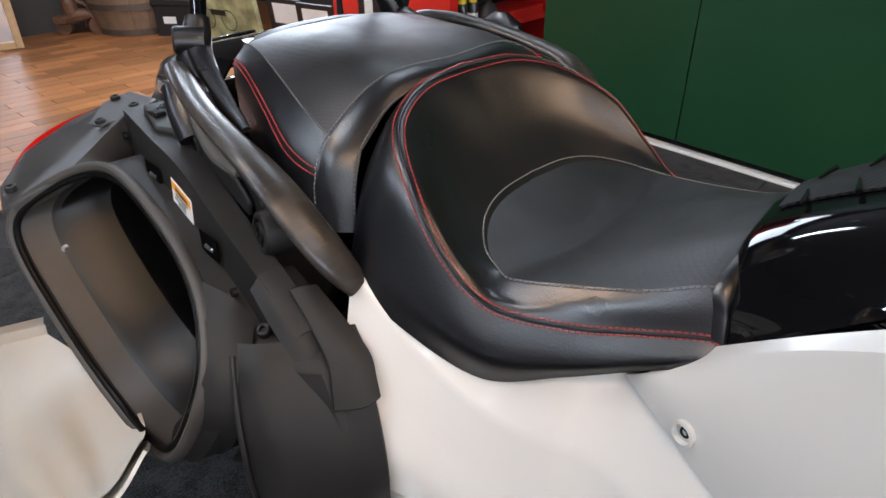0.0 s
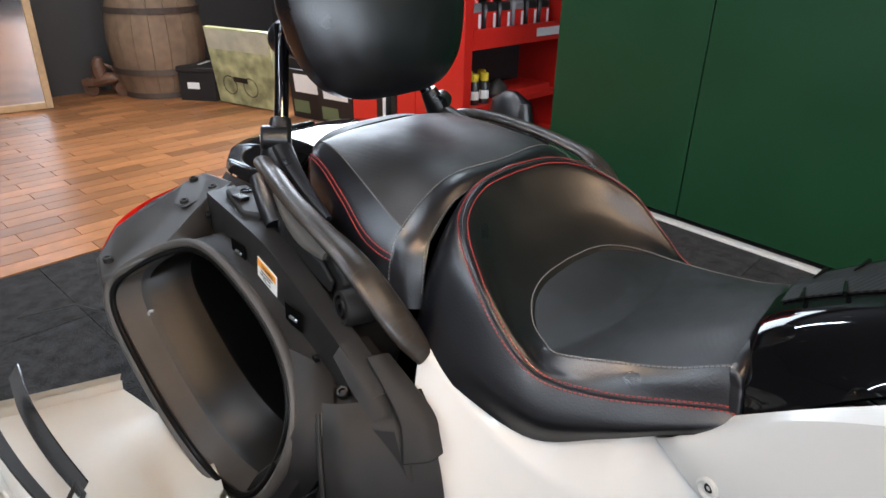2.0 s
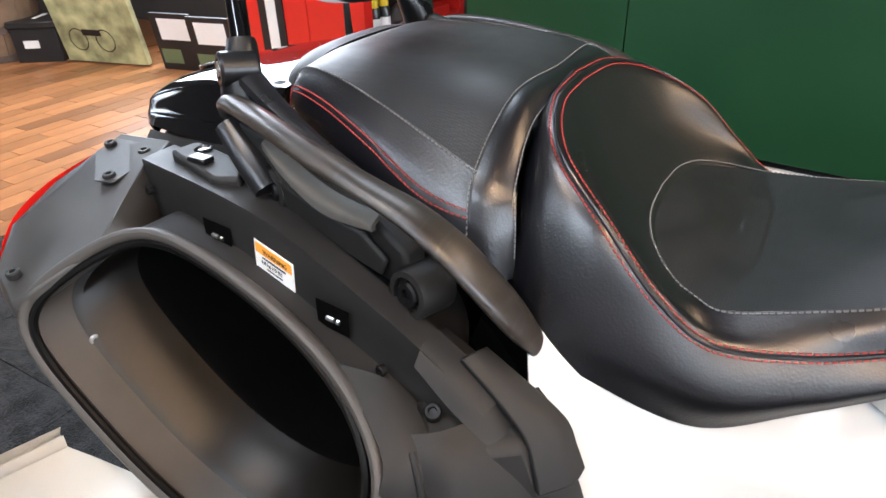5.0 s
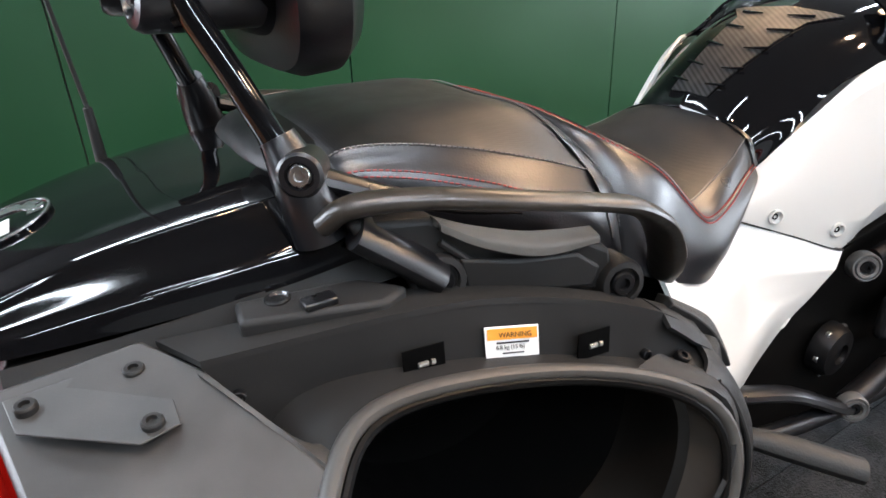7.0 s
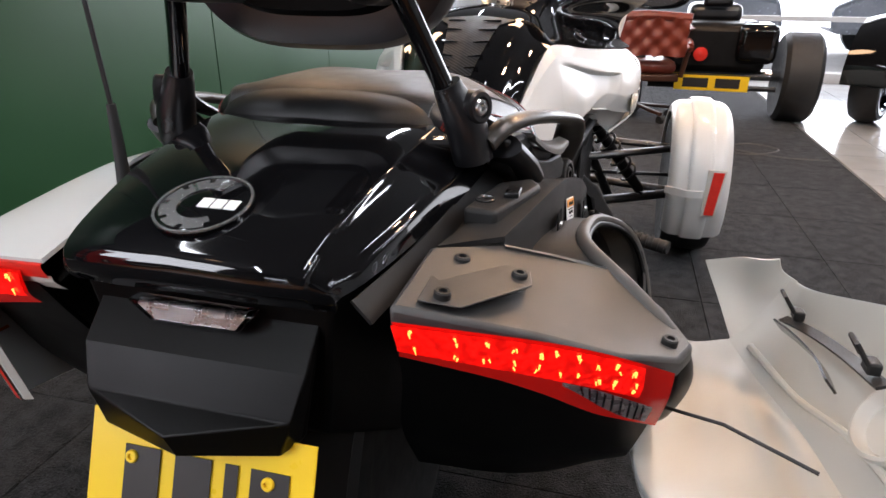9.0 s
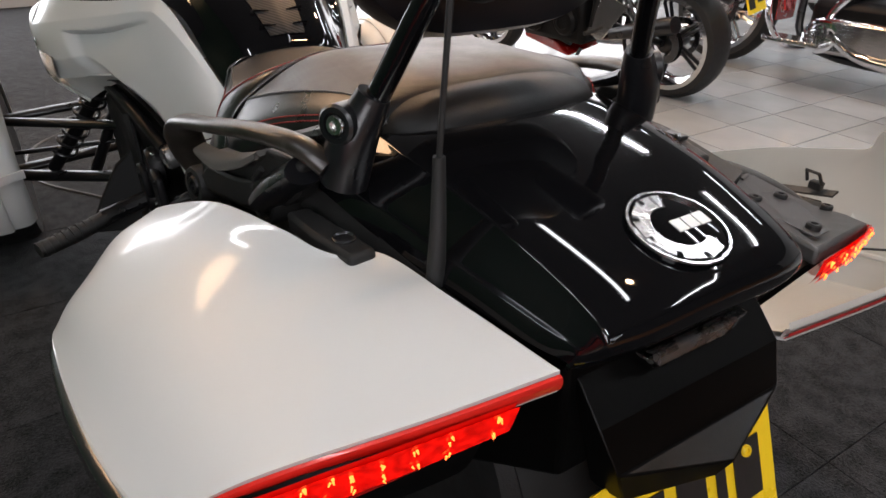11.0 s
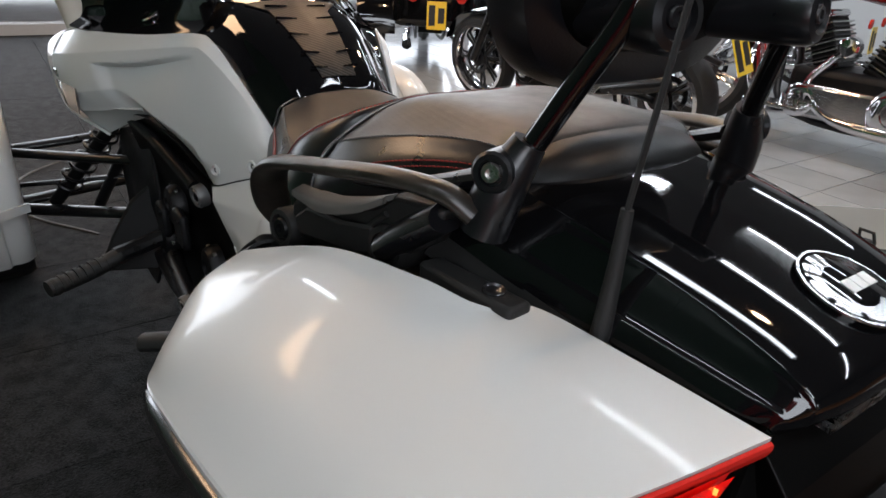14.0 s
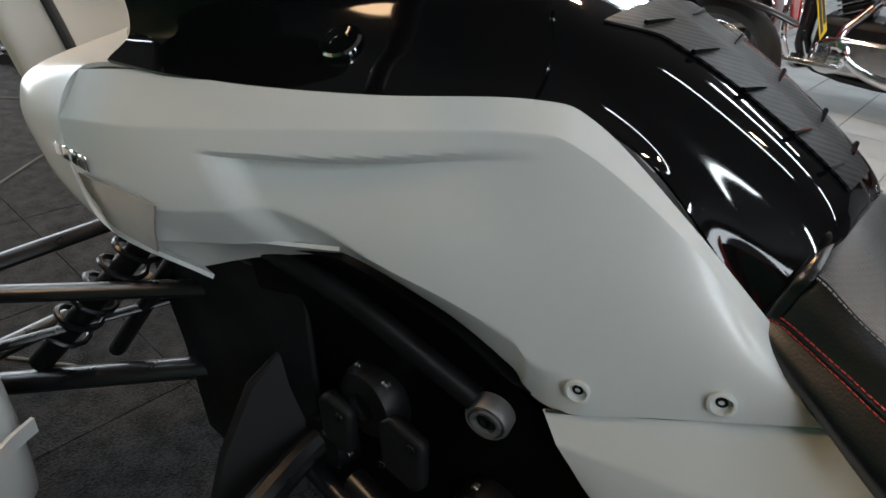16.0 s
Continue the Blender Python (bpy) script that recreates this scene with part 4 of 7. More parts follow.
    lid_bm = LID_TOP.mesh(64, 40, -.005)
    LID_SIDE.mesh(64, 26, -.005, lid_bm)
    NL = LidShape()
    edge = [NL.at(0, v / 50) for v in range(51)]
    core = Vector((.33, -.25, .52))
    inw = []
    for k, q in enumerate(edge):
        d = (edge[min(k + 1, 50)] - edge[max(k - 1, 0)]).normalized()
        o = core - q
        inw.append((o - d * o.dot(d)).normalized())
    for k in range(6):
        inw = [(inw[max(i - 1, 0)] + inw[i] * 2 + inw[min(i + 1, 50)]).normalized() for i in range(51)]
    trim = Net([[q + w * a + Vector((0, -b, 0)) for q, w in zip(edge, inw)] for a, b in ((-.001, .0005), (.001, .004), (.008, .005), (.017, .004))]).mesh(60, 8)
    inner_trim = Net([[q + w * a + Vector((0, -b, 0)) for q, w in zip(edge, inw)] for a, b in ((.016, .000), (.024, .001), (.038, -.008))]).mesh(60, 6)
    strip = Net([[NL.at(.04 + .7 * u / 10, v) + Vector((o, 0, 0)) for u in range(11)] for v, o in ((.625, .002), (.640, .013), (.715, .015), (.74, .003))]).mesh(24, 10, .003)
    amb = Net([[NL.at(.06 + u / 40, v) + Vector((o, 0, 0)) for u in range(0, 5)] for v, o in ((.785, .001), (.80, .007), (.87, .007), (.885, .001))]).mesh(10, 8, .004)
    back_wall = Net([[(.365, .285, .655), (.405, .28, .625), (.44, .262, .585), (.458, .243, .545)], [(.348, .295, .635), (.37, .30, .612), (.395, .315, .573), (.412, .305, .535)], [(.325, .295, .630), (.329, .305, .608), (.335, .335, .575), (.347, .358, .520)]]).mesh(20, 14, .004)
    fold = Matrix.Identity(4)
    if is_open:
        fold = turn
    else:
        fold = Matrix.Diagonal((-1, 1, 1, 1))
    for b_ in (lid_bm, trim, inner_trim, strip, amb, back_wall):
        b_.transform(fold)
    lid = part("case_lid", lid_bm, PEARL, top, "pearl white case lid, hanging open" if is_open else "pearl white case lid, shut")
    part("front_return", back_wall, PEARL_IN if is_open else PEARL, lid)
    part("red_trim", trim, RED, lid, "red edge trim")
    part("lid_flange", inner_trim, PEARL_IN, lid)
    part("silver_strip", strip, DARKSILVER, lid, "dark silver side strip")
    part("side_reflector", amb, AMBER, lid, "amber side reflector")
    if is_open:
        cover = Net([[q + w * a + Vector((0, b, 0)) for q, w in zip(edge, inw)] for a, b in ((-.004, -.006), (-.004, .004), (.010, .006), (.024, .006))]).mesh(60, 8, .0015)
        cover.transform(fold)
        part("inner_flange", cover, PEARL_IN, lid)
        liner = LID_TOP.mesh(40, 28)
        LID_SIDE.mesh(40, 18, bm=liner)
        cc = Vector((.38, -.02, .56))
        for v in liner.verts:
            v.co = cc + (v.co - cc) * .965 + Vector((-.006, 0, -.004))
        liner.transform(fold)
        part("lid_liner", liner, PEARL_IN, lid, "unpainted pale inner skin")
        rib = tube([fold @ (NL.at(u, .45) + Vector((-.018, 0, -.02))) for u in (.1, .3, .5, .7, .9)], .006, 8, 20)
        part("rib", rib, PEARL_IN, lid)
        hb = part("hinge_bracket", Net([[(.672, .205, .500), (.690, .13, .520), (.700, .03, .545), (.700, -.09, .575)], [(.684, .205, .508), (.704, .13, .528), (.715, .03, .552), (.716, -.09, .582)]]).mesh(18, 4, .004), PLASTIC, lid, "curved black lid bracket")
        for q in ((.690, .186, .520), (.704, -.054, .580)):
            lt = part("latch", box(q[0] - .006, q[0] + .010, q[1] - .012, q[1] + .012, q[2] - .006, q[2] + .010), PLASTIC, hb, "black latch catch", bevel=0.003)
            part("catch_loop", tube([(q[0] - .008, q[1] - .014, q[2] + .010), (q[0] - .024, q[1] - .012, q[2] + .034), (q[0] - .024, q[1] + .012, q[2] + .034), (q[0] - .008, q[1] + .014, q[2] + .010)], .0032, 8), PLASTIC, lt)
        part("lock_band", Net([[(.664, .15, .512), (.672, .07, .530), (.672, -.02, .550), (.660, -.10, .566)], [(.650, .15, .528), (.656, .07, .548), (.656, -.02, .568), (.645, -.10, .584)]]).mesh(20, 5, .003), DARKSILVER, lid, "curved grey metal band")
        o = fold @ NL.at(.42, .33)
        part("lock_bowl", disc(facing(o + Vector((-.015, 0, .005)), (-.75, 0, .6)), [(.062, -.012), (.062, .010), (.057, .012), (.052, .004), (.048, -.004), (0, -.004)], 32), PEARL_IN, lid)


case(1)
case(-1)
# ---- body panels ----
def on_panel(net, q, s):
    """The pose on a panel's outer face nearest to the place q."""
    q = Vector((s * q[0], q[1], q[2]))
    best = min(((net.at(u / 60, v / 60) - q).length, u / 60, v / 60) for u in range(30) for v in range(61))
    n = net.normal(best[1], best[2])
    n = n if n.x * s > 0 else -n
    return facing(net.at(best[1], best[2]) + n * .0068, n)


class PanelShape:
    """A sloping top band and a flat face that meet in a crisp ridge."""

    def __init__(self, top, ridge, foot, side_):
        self.band, self.face = Net([top, ridge], side_), Net([ridge, foot], side_)
        self.side = side_

    def at(self, u, v):
        if v <= .5:
            return self.band.at(u, v * 2)
        f = (v - .5) * 2
        return self.face.at(u, f) + Vector((self.side * .010 * math.sin(math.pi * min(f, 1)), 0, 0))

    def normal(self, u, v):
        e = .004
        a = self.at(min(u + e, 1), v) - self.at(max(u - e, 0), v)
        b = self.at(u, min(v + e, 1)) - self.at(u, max(v - e, 0))
        return a.cross(b).normalized()


for s in (1, -1):
    TOP = [(.141, .744, .668), (.172, .848, .759), (.195, .937, .826), (.217, .994, .838), (.285, 1.136, .818), (.346, 1.268, .806), (.39, 1.40, .797), (.418, 1.52, .775)]
    RDG = [(.150, .740, .660), (.184, .843, .748), (.215, .935, .806), (.236, .990, .812), (.303, 1.13, .788), (.368, 1.26, .765), (.425, 1.39, .742), (.453, 1.52, .722)]
    BOT = [(.160, .680, .6175), (.203, .80, .570), (.243, .912, .527), (.257, .95, .560), (.292, 1.04, .610), (.346, 1.17, .643), (.412, 1.31, .615), (.445, 1.443, .594)]
    PN_ = PanelShape(TOP, RDG, BOT, s)

    def ease(x):
        x = min(max(x, 0.0), 1.0)
        return x * x * (3 - 2 * x)

    def panel_mesh(nu, nv):
        """The panel with its pointed scoop below the ridge and the turned-in lip of the wheel arch."""
        bm = bmesh.new()
        g = []
        for b in range(nv):
            row = []
            for a in range(nu):
                u, v = a / (nu - 1), b / (nv - 1)
                p, n = PN_.at(u, v), PN_.normal(min(max(u, .01), .99), min(max(v, .01), .99))
                n = n if n.x * s > 0 else -n
                edge_v = .525 + .05 * ease((u - .40) / .30)
                deep = .020 * ease((u - .36) / .30) * (1 - ease((u - .73) / .045))
                d = deep * ease((v - edge_v) / .022) * (1 - .85 * ease((v - edge_v - .03) / (.20 + .35 * ease((u - .5) / .2))))
                lip_at = .90 - .08 * ease((u - .62) / .12)
                d += .020 * max(0.0, (v - lip_at) / (1 - lip_at)) * ease((u - .22) / .1)
                d *= 1 - ease((u - .84) / .12)
                row.append(bm.verts.new(p - n * d))
            g.append(row)
        fs_ = [bm.faces.new((g[b][a], g[b][a + 1], g[b + 1][a + 1], g[b + 1][a])) for b in range(nv - 1) for a in range(nu - 1)]
        bmesh.ops.recalc_face_normals(bm, faces=fs_)
        bmesh.ops.solidify(bm, geom=fs_, thickness=-.006)
        return bm

    up = part("side_panel", panel_mesh(130, 170), PEARL, veh, "pearl white upper side panel", sharp=24)
    part("panel_gap", tube([PN_.at(u, 1.0) + Vector((s * .001, 0, -.0015)) for u in (.0, .05, .10, .16, .22, .275)], .0022, 8, 20), RUBBER, up, "dark panel joint")
    for q in ((.172, .76, .613), (.219, .883, .568)):
        m = on_panel(PN_, q, s)
        b = part("screw_cup", disc(m, [(.0125, -.006), (.0135, .004), (.0105, .005), (.009, -.003), (0, -.003)], 20), PEARL, up)
        bolt(m @ Vector((0, 0, -.003)), m.to_3x3() @ Vector((0, 0, 1)), .006, b, DARKMETAL)
    L0 = [(.268, .375, .668), (.245, .46, .615), (.215, .555, .588), (.185, .63, .612), (.158, .678, .6165), (.206, .799, .566), (.240, .911, .523)]
    L2 = [(.335, .415, .530), (.318, .48, .470), (.292, .56, .430), (.268, .63, .415), (.250, .69, .430), (.238, .76, .440), (.240, .84, .450)]
    L3 = [(.335, .43, .46), (.318, .48, .40), (.292, .56, .36), (.262, .63, .33), (.242, .68, .325), (.228, .735, .345), (.232, .79, .41)]
    fold_at = (.04, .16, .30, .42, .50, .45, .40)
    LC = [Vector(a).lerp(Vector(b), f) + Vector((.010 * math.sin(math.pi * f), 0, .004)) for a, b, f in zip(L0, L2, fold_at)]
    LA = [Vector(a).lerp(b, .5) for a, b in zip(L0, LC)]
    LB = [b.lerp(Vector(a), .5) for a, b in zip(L2, LC)]
    lower = Net([L0, LA, LC], s).mesh(56, 12)
    Net([LC, LB, L2, L3], s).mesh(56, 24, bm=lower)
    bmesh.ops.remove_doubles(lower, verts=lower.verts, dist=.0004)
    bmesh.ops.recalc_face_normals(lower, faces=lower.faces)
    if sum(f.normal.x for f in lower.faces) * s < 0:
        bmesh.ops.reverse_faces(lower, faces=lower.faces[:])
    bmesh.ops.solidify(lower, geom=lower.faces[:], thickness=.006)
    part("lower_panel", lower, PEARL, veh, "pearl white lower side panel")
    part("side_shroud", Net([[(.19, .66, .34), (.212, .90, .48), (.255, 1.04, .57), (.30, 1.2, .61), (.33, 1.33, .58)], [(.21, .70, .24), (.22, .92, .32), (.245, 1.08, .34), (.27, 1.22, .36), (.28, 1.36, .38)], [(.23, .72, .14), (.24, .92, .14), (.26, 1.1, .14), (.27, 1.25, .14), (.28, 1.38, .16)]], s).mesh(30, 20, .004), TUB, veh, "black engine side shroud")
    # inner arch, dark
    part("arch_liner", Net([[(.205, .70, .33), (.215, .80, .42), (.222, .90, .51), (.25, .955, .545), (.28, 1.04, .595), (.32, 1.17, .63), (.36, 1.31, .60)], [(.10, .72, .35), (.10, .80, .44), (.10, .90, .53), (.10, .98, .58), (.10, 1.06, .63), (.12, 1.2, .66), (.15, 1.35, .66)]], s).mesh(30, 8, .004), TUB, veh)

N_0 = [(.385, 1.42, .797), (.33, 1.58, .797), (.27, 1.64, .792), (.14, 1.68, .79), (0, 1.69, .79)]
N_T = [(.418, 1.52, .775), (.432, 1.62, .752), (.39, 1.68, .75), (.2, 1.74, .752), (0, 1.76, .752)]
N_R = [(.453, 1.52, .722), (.456, 1.63, .712), (.415, 1.70, .714), (.2, 1.76, .716), (0, 1.78, .716)]
N_L = [(.456, 1.50, .655), (.455, 1.62, .660), (.415, 1.69, .655), (.2, 1.75, .64), (0, 1.77, .64)]
N_B = [(.445, 1.443, .594), (.440, 1.58, .606), (.39, 1.66, .595), (.2, 1.73, .575), (0, 1.75, .575)]
N_U = [(.375, 1.34, .545), (.360, 1.50, .535), (.28, 1.58, .51), (.14, 1.63, .49), (0, 1.64, .49)]
nose = part("nose_cowl", both([N_0, N_T, N_R, N_L, N_B, N_U], 40, 40, -.006), PEARL, veh, "pearl white front cowl", sharp=25)
for s in (1, -1):
    part("headlight", Net([[(.458, 1.52, .640), (.458, 1.60, .648), (.425, 1.685, .645)], [(.452, 1.50, .602), (.447, 1.585, .612), (.405, 1.665, .605)]], s).mesh(12, 8, .006), CLEAR, nose, "clear headlamp lens")
    for k in range(6):
        y0 = 1.445 + k * .026
        part("badge_bar", slab([(s * .4600, y0, .697 - k * .002), (s * .4605, y0 + .020, .695 - k * .002), (s * .4605, y0 + .020, .676 - k * .002), (s * .4595, y0, .677 - k * .002)], (s * .004, 0, 0)), CHROME, nose, "raised chrome character bar", bevel=0.0015)
    part("lamp_lens", Net([[(.4655, 1.475, .668), (.4600, 1.42, .672), (.4385, 1.335, .668)], [(.4640, 1.465, .650), (.4590, 1.42, .640), (.4400, 1.345, .632)], [(.4600, 1.455, .632), (.4570, 1.42, .612), (.4380, 1.350, .600)]], s).mesh(14, 10, .003), LENSGREY, nose, "glossy grey side lamp lens")
    part("arch_lip", Net([[(.322, 1.150, .652), (.388, 1.30, .628), (.432, 1.44, .606)], [(.30, 1.17, .632), (.335, 1.29, .585), (.375, 1.40, .530)]], s).mesh(14, 6, .005), PEARL, nose)

# front storage lid, swung open ahead of the nose
FL = []
for z, y, w in ((.50, 1.93, .30), (.60, 1.97, .345), (.75, 2.02, .375), (.90, 2.07, .405), (1.05, 2.12, .40), (1.18, 2.17, .34)):
    FL.append([(-w + .02, y + .10, z), (-w, y + .035, z), (-w + .02, y + .005, z), (-w + .09, y, z), (-w * .5, y + .01, z), (0, y + .01, z), (w * .5, y + .01, z), (w - .09, y, z), (w - .02, y + .005, z), (w, y + .035, z), (w - .02, y + .10, z)])
fl = part("storage_lid", Net(FL).mesh(50, 24, .006), PEARL_IN, veh, "white front storage lid, swung open")
for s in (1, -1):
    part("lid_seal", tube([(s * (w_ - .095), y_ - .006, z_) for z_, y_, w_ in ((.50, 1.93, .30), (.60, 1.97, .345), (.75, 2.02, .375), (.90, 2.07, .405), (1.05, 2.12, .40), (1.18, 2.17, .34))], .010, 10, 30), RUBBER, fl, "black rubber seal")
LS = Net(FL)
for u0, u1, v0, v1, mt in ((.315, .37, .60, .72, DUSTY), (.375, .43, .42, .58, DUSTY), (.38, .425, .44, .46, SILVER), (.38, .425, .50, .52, SILVER)):
    part("lid_sticker", Net([[LS.at(u0 + (u1 - u0) * a / 3, v0 + (v1 - v0) * b / 3) + Vector((0, -.005 - (.001 if mt is SILVER else 0), 0)) for a in range(4)] for b in range(4)]).mesh(6, 6, .001), mt, fl, "grey sticker" if mt is DUSTY else "")
for k in range(6):
    u0, v0 = .285 + .008 * (k % 3), .46 + .035 * k
    p0, p1 = LS.at(u0, v0) + Vector((0, -.006, 0)), LS.at(u0 + .018, v0 + .008) + Vector((0, -.006, 0))
    part("text_bar", tube([p0, p1], .002, 6), INK, fl)

# tank, console and black upper fairing
T_C = [(0, .728, .74), (0, .742, .775), (0, .80, .815), (0, .90, .868), (0, 1.0, .905), (0, 1.1, .928), (0, 1.22, .935), (0, 1.36, .93)]
T_S = [(.075, .728, .735), (.078, .745, .765), (.085, .80, .805), (.10, .90, .857), (.112, 1.0, .892), (.118, 1.1, .913), (.12, 1.22, .918), (.12, 1.36, .915)]
T_M = [(.122, .735, .70), (.124, .748, .72), (.132, .80, .757), (.150, .90, .815), (.165, 1.0, .856), (.172, 1.1, .872), (.178, 1.22, .875), (.18, 1.36, .875)]
T_E = [(.136, .740, .66), (.137, .748, .672), (.152, .80, .718), (.176, .90, .805), (.212, 1.0, .836), (.235, 1.1, .826), (.262, 1.22, .812), (.31, 1.36, .802)]
tank = part("tank_cover", both([T_C, T_S, T_M, T_E], 80, 50, -.004), GLOSS, veh, "gloss black tank cover")
TN = Net([T_C, T_S, T_M, T_E])
padbm = bmesh.new()
grid = []
for i in range(49):
    i = i / 2
    u = .17 + .40 * i / 24
    wide = .15 + .06 * (i / 24) + .10 * max(0.0, (i - 20) / 4)
    row = []
    for k in range(-8, 9):
        v = abs(k) / 8 * wide
        p = TN.at(u, v)
        n = TN.normal(u, v)
        if n.z < 0:
            n = -n
        p = p + n * .0075
        row.append(padbm.verts.new((p.x if k >= 0 else -p.x, p.y, p.z)))
    grid.append(row)
fs = []
for a, b in zip(grid, grid[1:]):
    for i in range(16):
        fs.append(padbm.faces.new((a[i], a[i + 1], b[i + 1], b[i])))
bmesh.ops.recalc_face_normals(padbm, faces=fs)
bmesh.ops.solidify(padbm, geom=fs, thickness=.0025)
pad = part("tank_pad", padbm, CARBON, tank, "carbon patterned spine-shaped tank pad")
for k in range(5):
    for s in (1, -1):
        u = .22 + .075 * k
        line = []
        for a in range(5):
            v = .07 + a * .033
            p, n = TN.at(u + .012 * a / 4, v), TN.normal(u, v)
            n = n if n.z > 0 else -n
            p = p + n * .0095
            line.append((s * p.x, p.y, p.z))
        part("slit", tube(line, [.0012, .003], 6), GLOSS, pad)
for s in (1, -1):
    knob = part("speaker_knob", disc(facing((s * .262, 1.215, .850), (s * .55, -.1, .85)), [(.024, -.01), (.024, .004), (.021, .007), (.012, .005), (.010, -.001), (0, -.001)], 24), GLOSS, tank, "oval glossy knob")
    part("ring", disc(facing((s * .262, 1.215, .850), (s * .55, -.1, .85)), [(.0245, .003), (.0245, .006), (.021, .0075), (.021, .004)], 24), CHROME, knob)
for s in (1, -1):
    part("fairing_wall", Net([
        [(.217, .994, .836), (.285, 1.136, .817), (.346, 1.268, .805), (.385, 1.36, .80), (.412, 1.45, .80)],
        [(.195, 1.0, .852), (.235, 1.12, .848), (.275, 1.25, .842), (.33, 1.36, .835), (.375, 1.46, .83)],
        [(.172, 1.01, .878), (.195, 1.12, .892), (.225, 1.25, .900), (.30, 1.38, .900), (.38, 1.48, .89)],
        [(.155, 1.03, .905), (.175, 1.13, .925), (.23, 1.24, .945), (.34, 1.34, .955), (.46, 1.46, .955)],
        [(.12, 1.05, .925), (.16, 1.14, .955), (.20, 1.24, .99), (.30, 1.33, 1.0), (.43, 1.43, 1.0)]], s).mesh(34, 34, .005), GLOSS, veh, "gloss black inner fairing")
    mr = part("mirror", rings([[Vector((s * (.49 + c * w), 1.61 + y, .972 + q * h)) for c, q in [(math.copysign(abs(math.cos(a)) ** .7, math.cos(a)), math.copysign(abs(math.sin(a)) ** .7, math.sin(a))) for a in [2 * math.pi * k / 28 for k in range(28)]]] for y, w, h in ((.06, .04, .02), (.05, .085, .045), (.02, .105, .058), (-.01, .108, .060), (-.014, .100, .053), (-.008, .098, .051))]), GLOSS, veh, "black wing mirror")
    part("mirror_glass", rings([[Vector((s * (.49 + math.cos(a) * .096), 1.61 - y, .972 + math.sin(a) * .050)) for a in [2 * math.pi * k / 28 for k in range(28)]] for y in (.006, .009)]), CHROME, mr)
part("dashboard", both([[(0, 1.30, .93), (0, 1.40, .975), (0, 1.50, 1.04), (0, 1.56, 1.06)], [(.12, 1.30, .92), (.13, 1.40, .965), (.14, 1.50, 1.03), (.14, 1.56, 1.05)], [(.22, 1.28, .92), (.27, 1.38, .96), (.30, 1.48, 1.0), (.30, 1.56, 1.02)]], 20, 14, .006), SATIN, veh, "black instrument console")
scr = veh.children[-1]
part("screen", box(-.085, .085, 1.44, 1.452, .985, 1.05), GLOSS, scr, "dark instrument screen", bevel=0.006)
bars = part("handlebar", tube([(-.42, 1.20, 1.04), (-.30, 1.27, 1.05), (-.14, 1.33, 1.01), (0, 1.34, .99), (.14, 1.33, 1.01), (.30, 1.27, 1.05), (.42, 1.20, 1.04)], .014, 12, 30), SATIN, veh, "black handlebar")
for s in (1, -1):
    part("grip", tube([(s * .31, 1.265, 1.05), (s * .43, 1.195, 1.038)], .019, 14), RUBBER, bars)
part("steering_stem", disc(facing((0, 1.30, .925), (0, -.2, 1)), [(.05, 0), (.05, .02), (.035, .03), (.03, .06), (.02, .07), (0, .07)], 24), STEEL, bars)

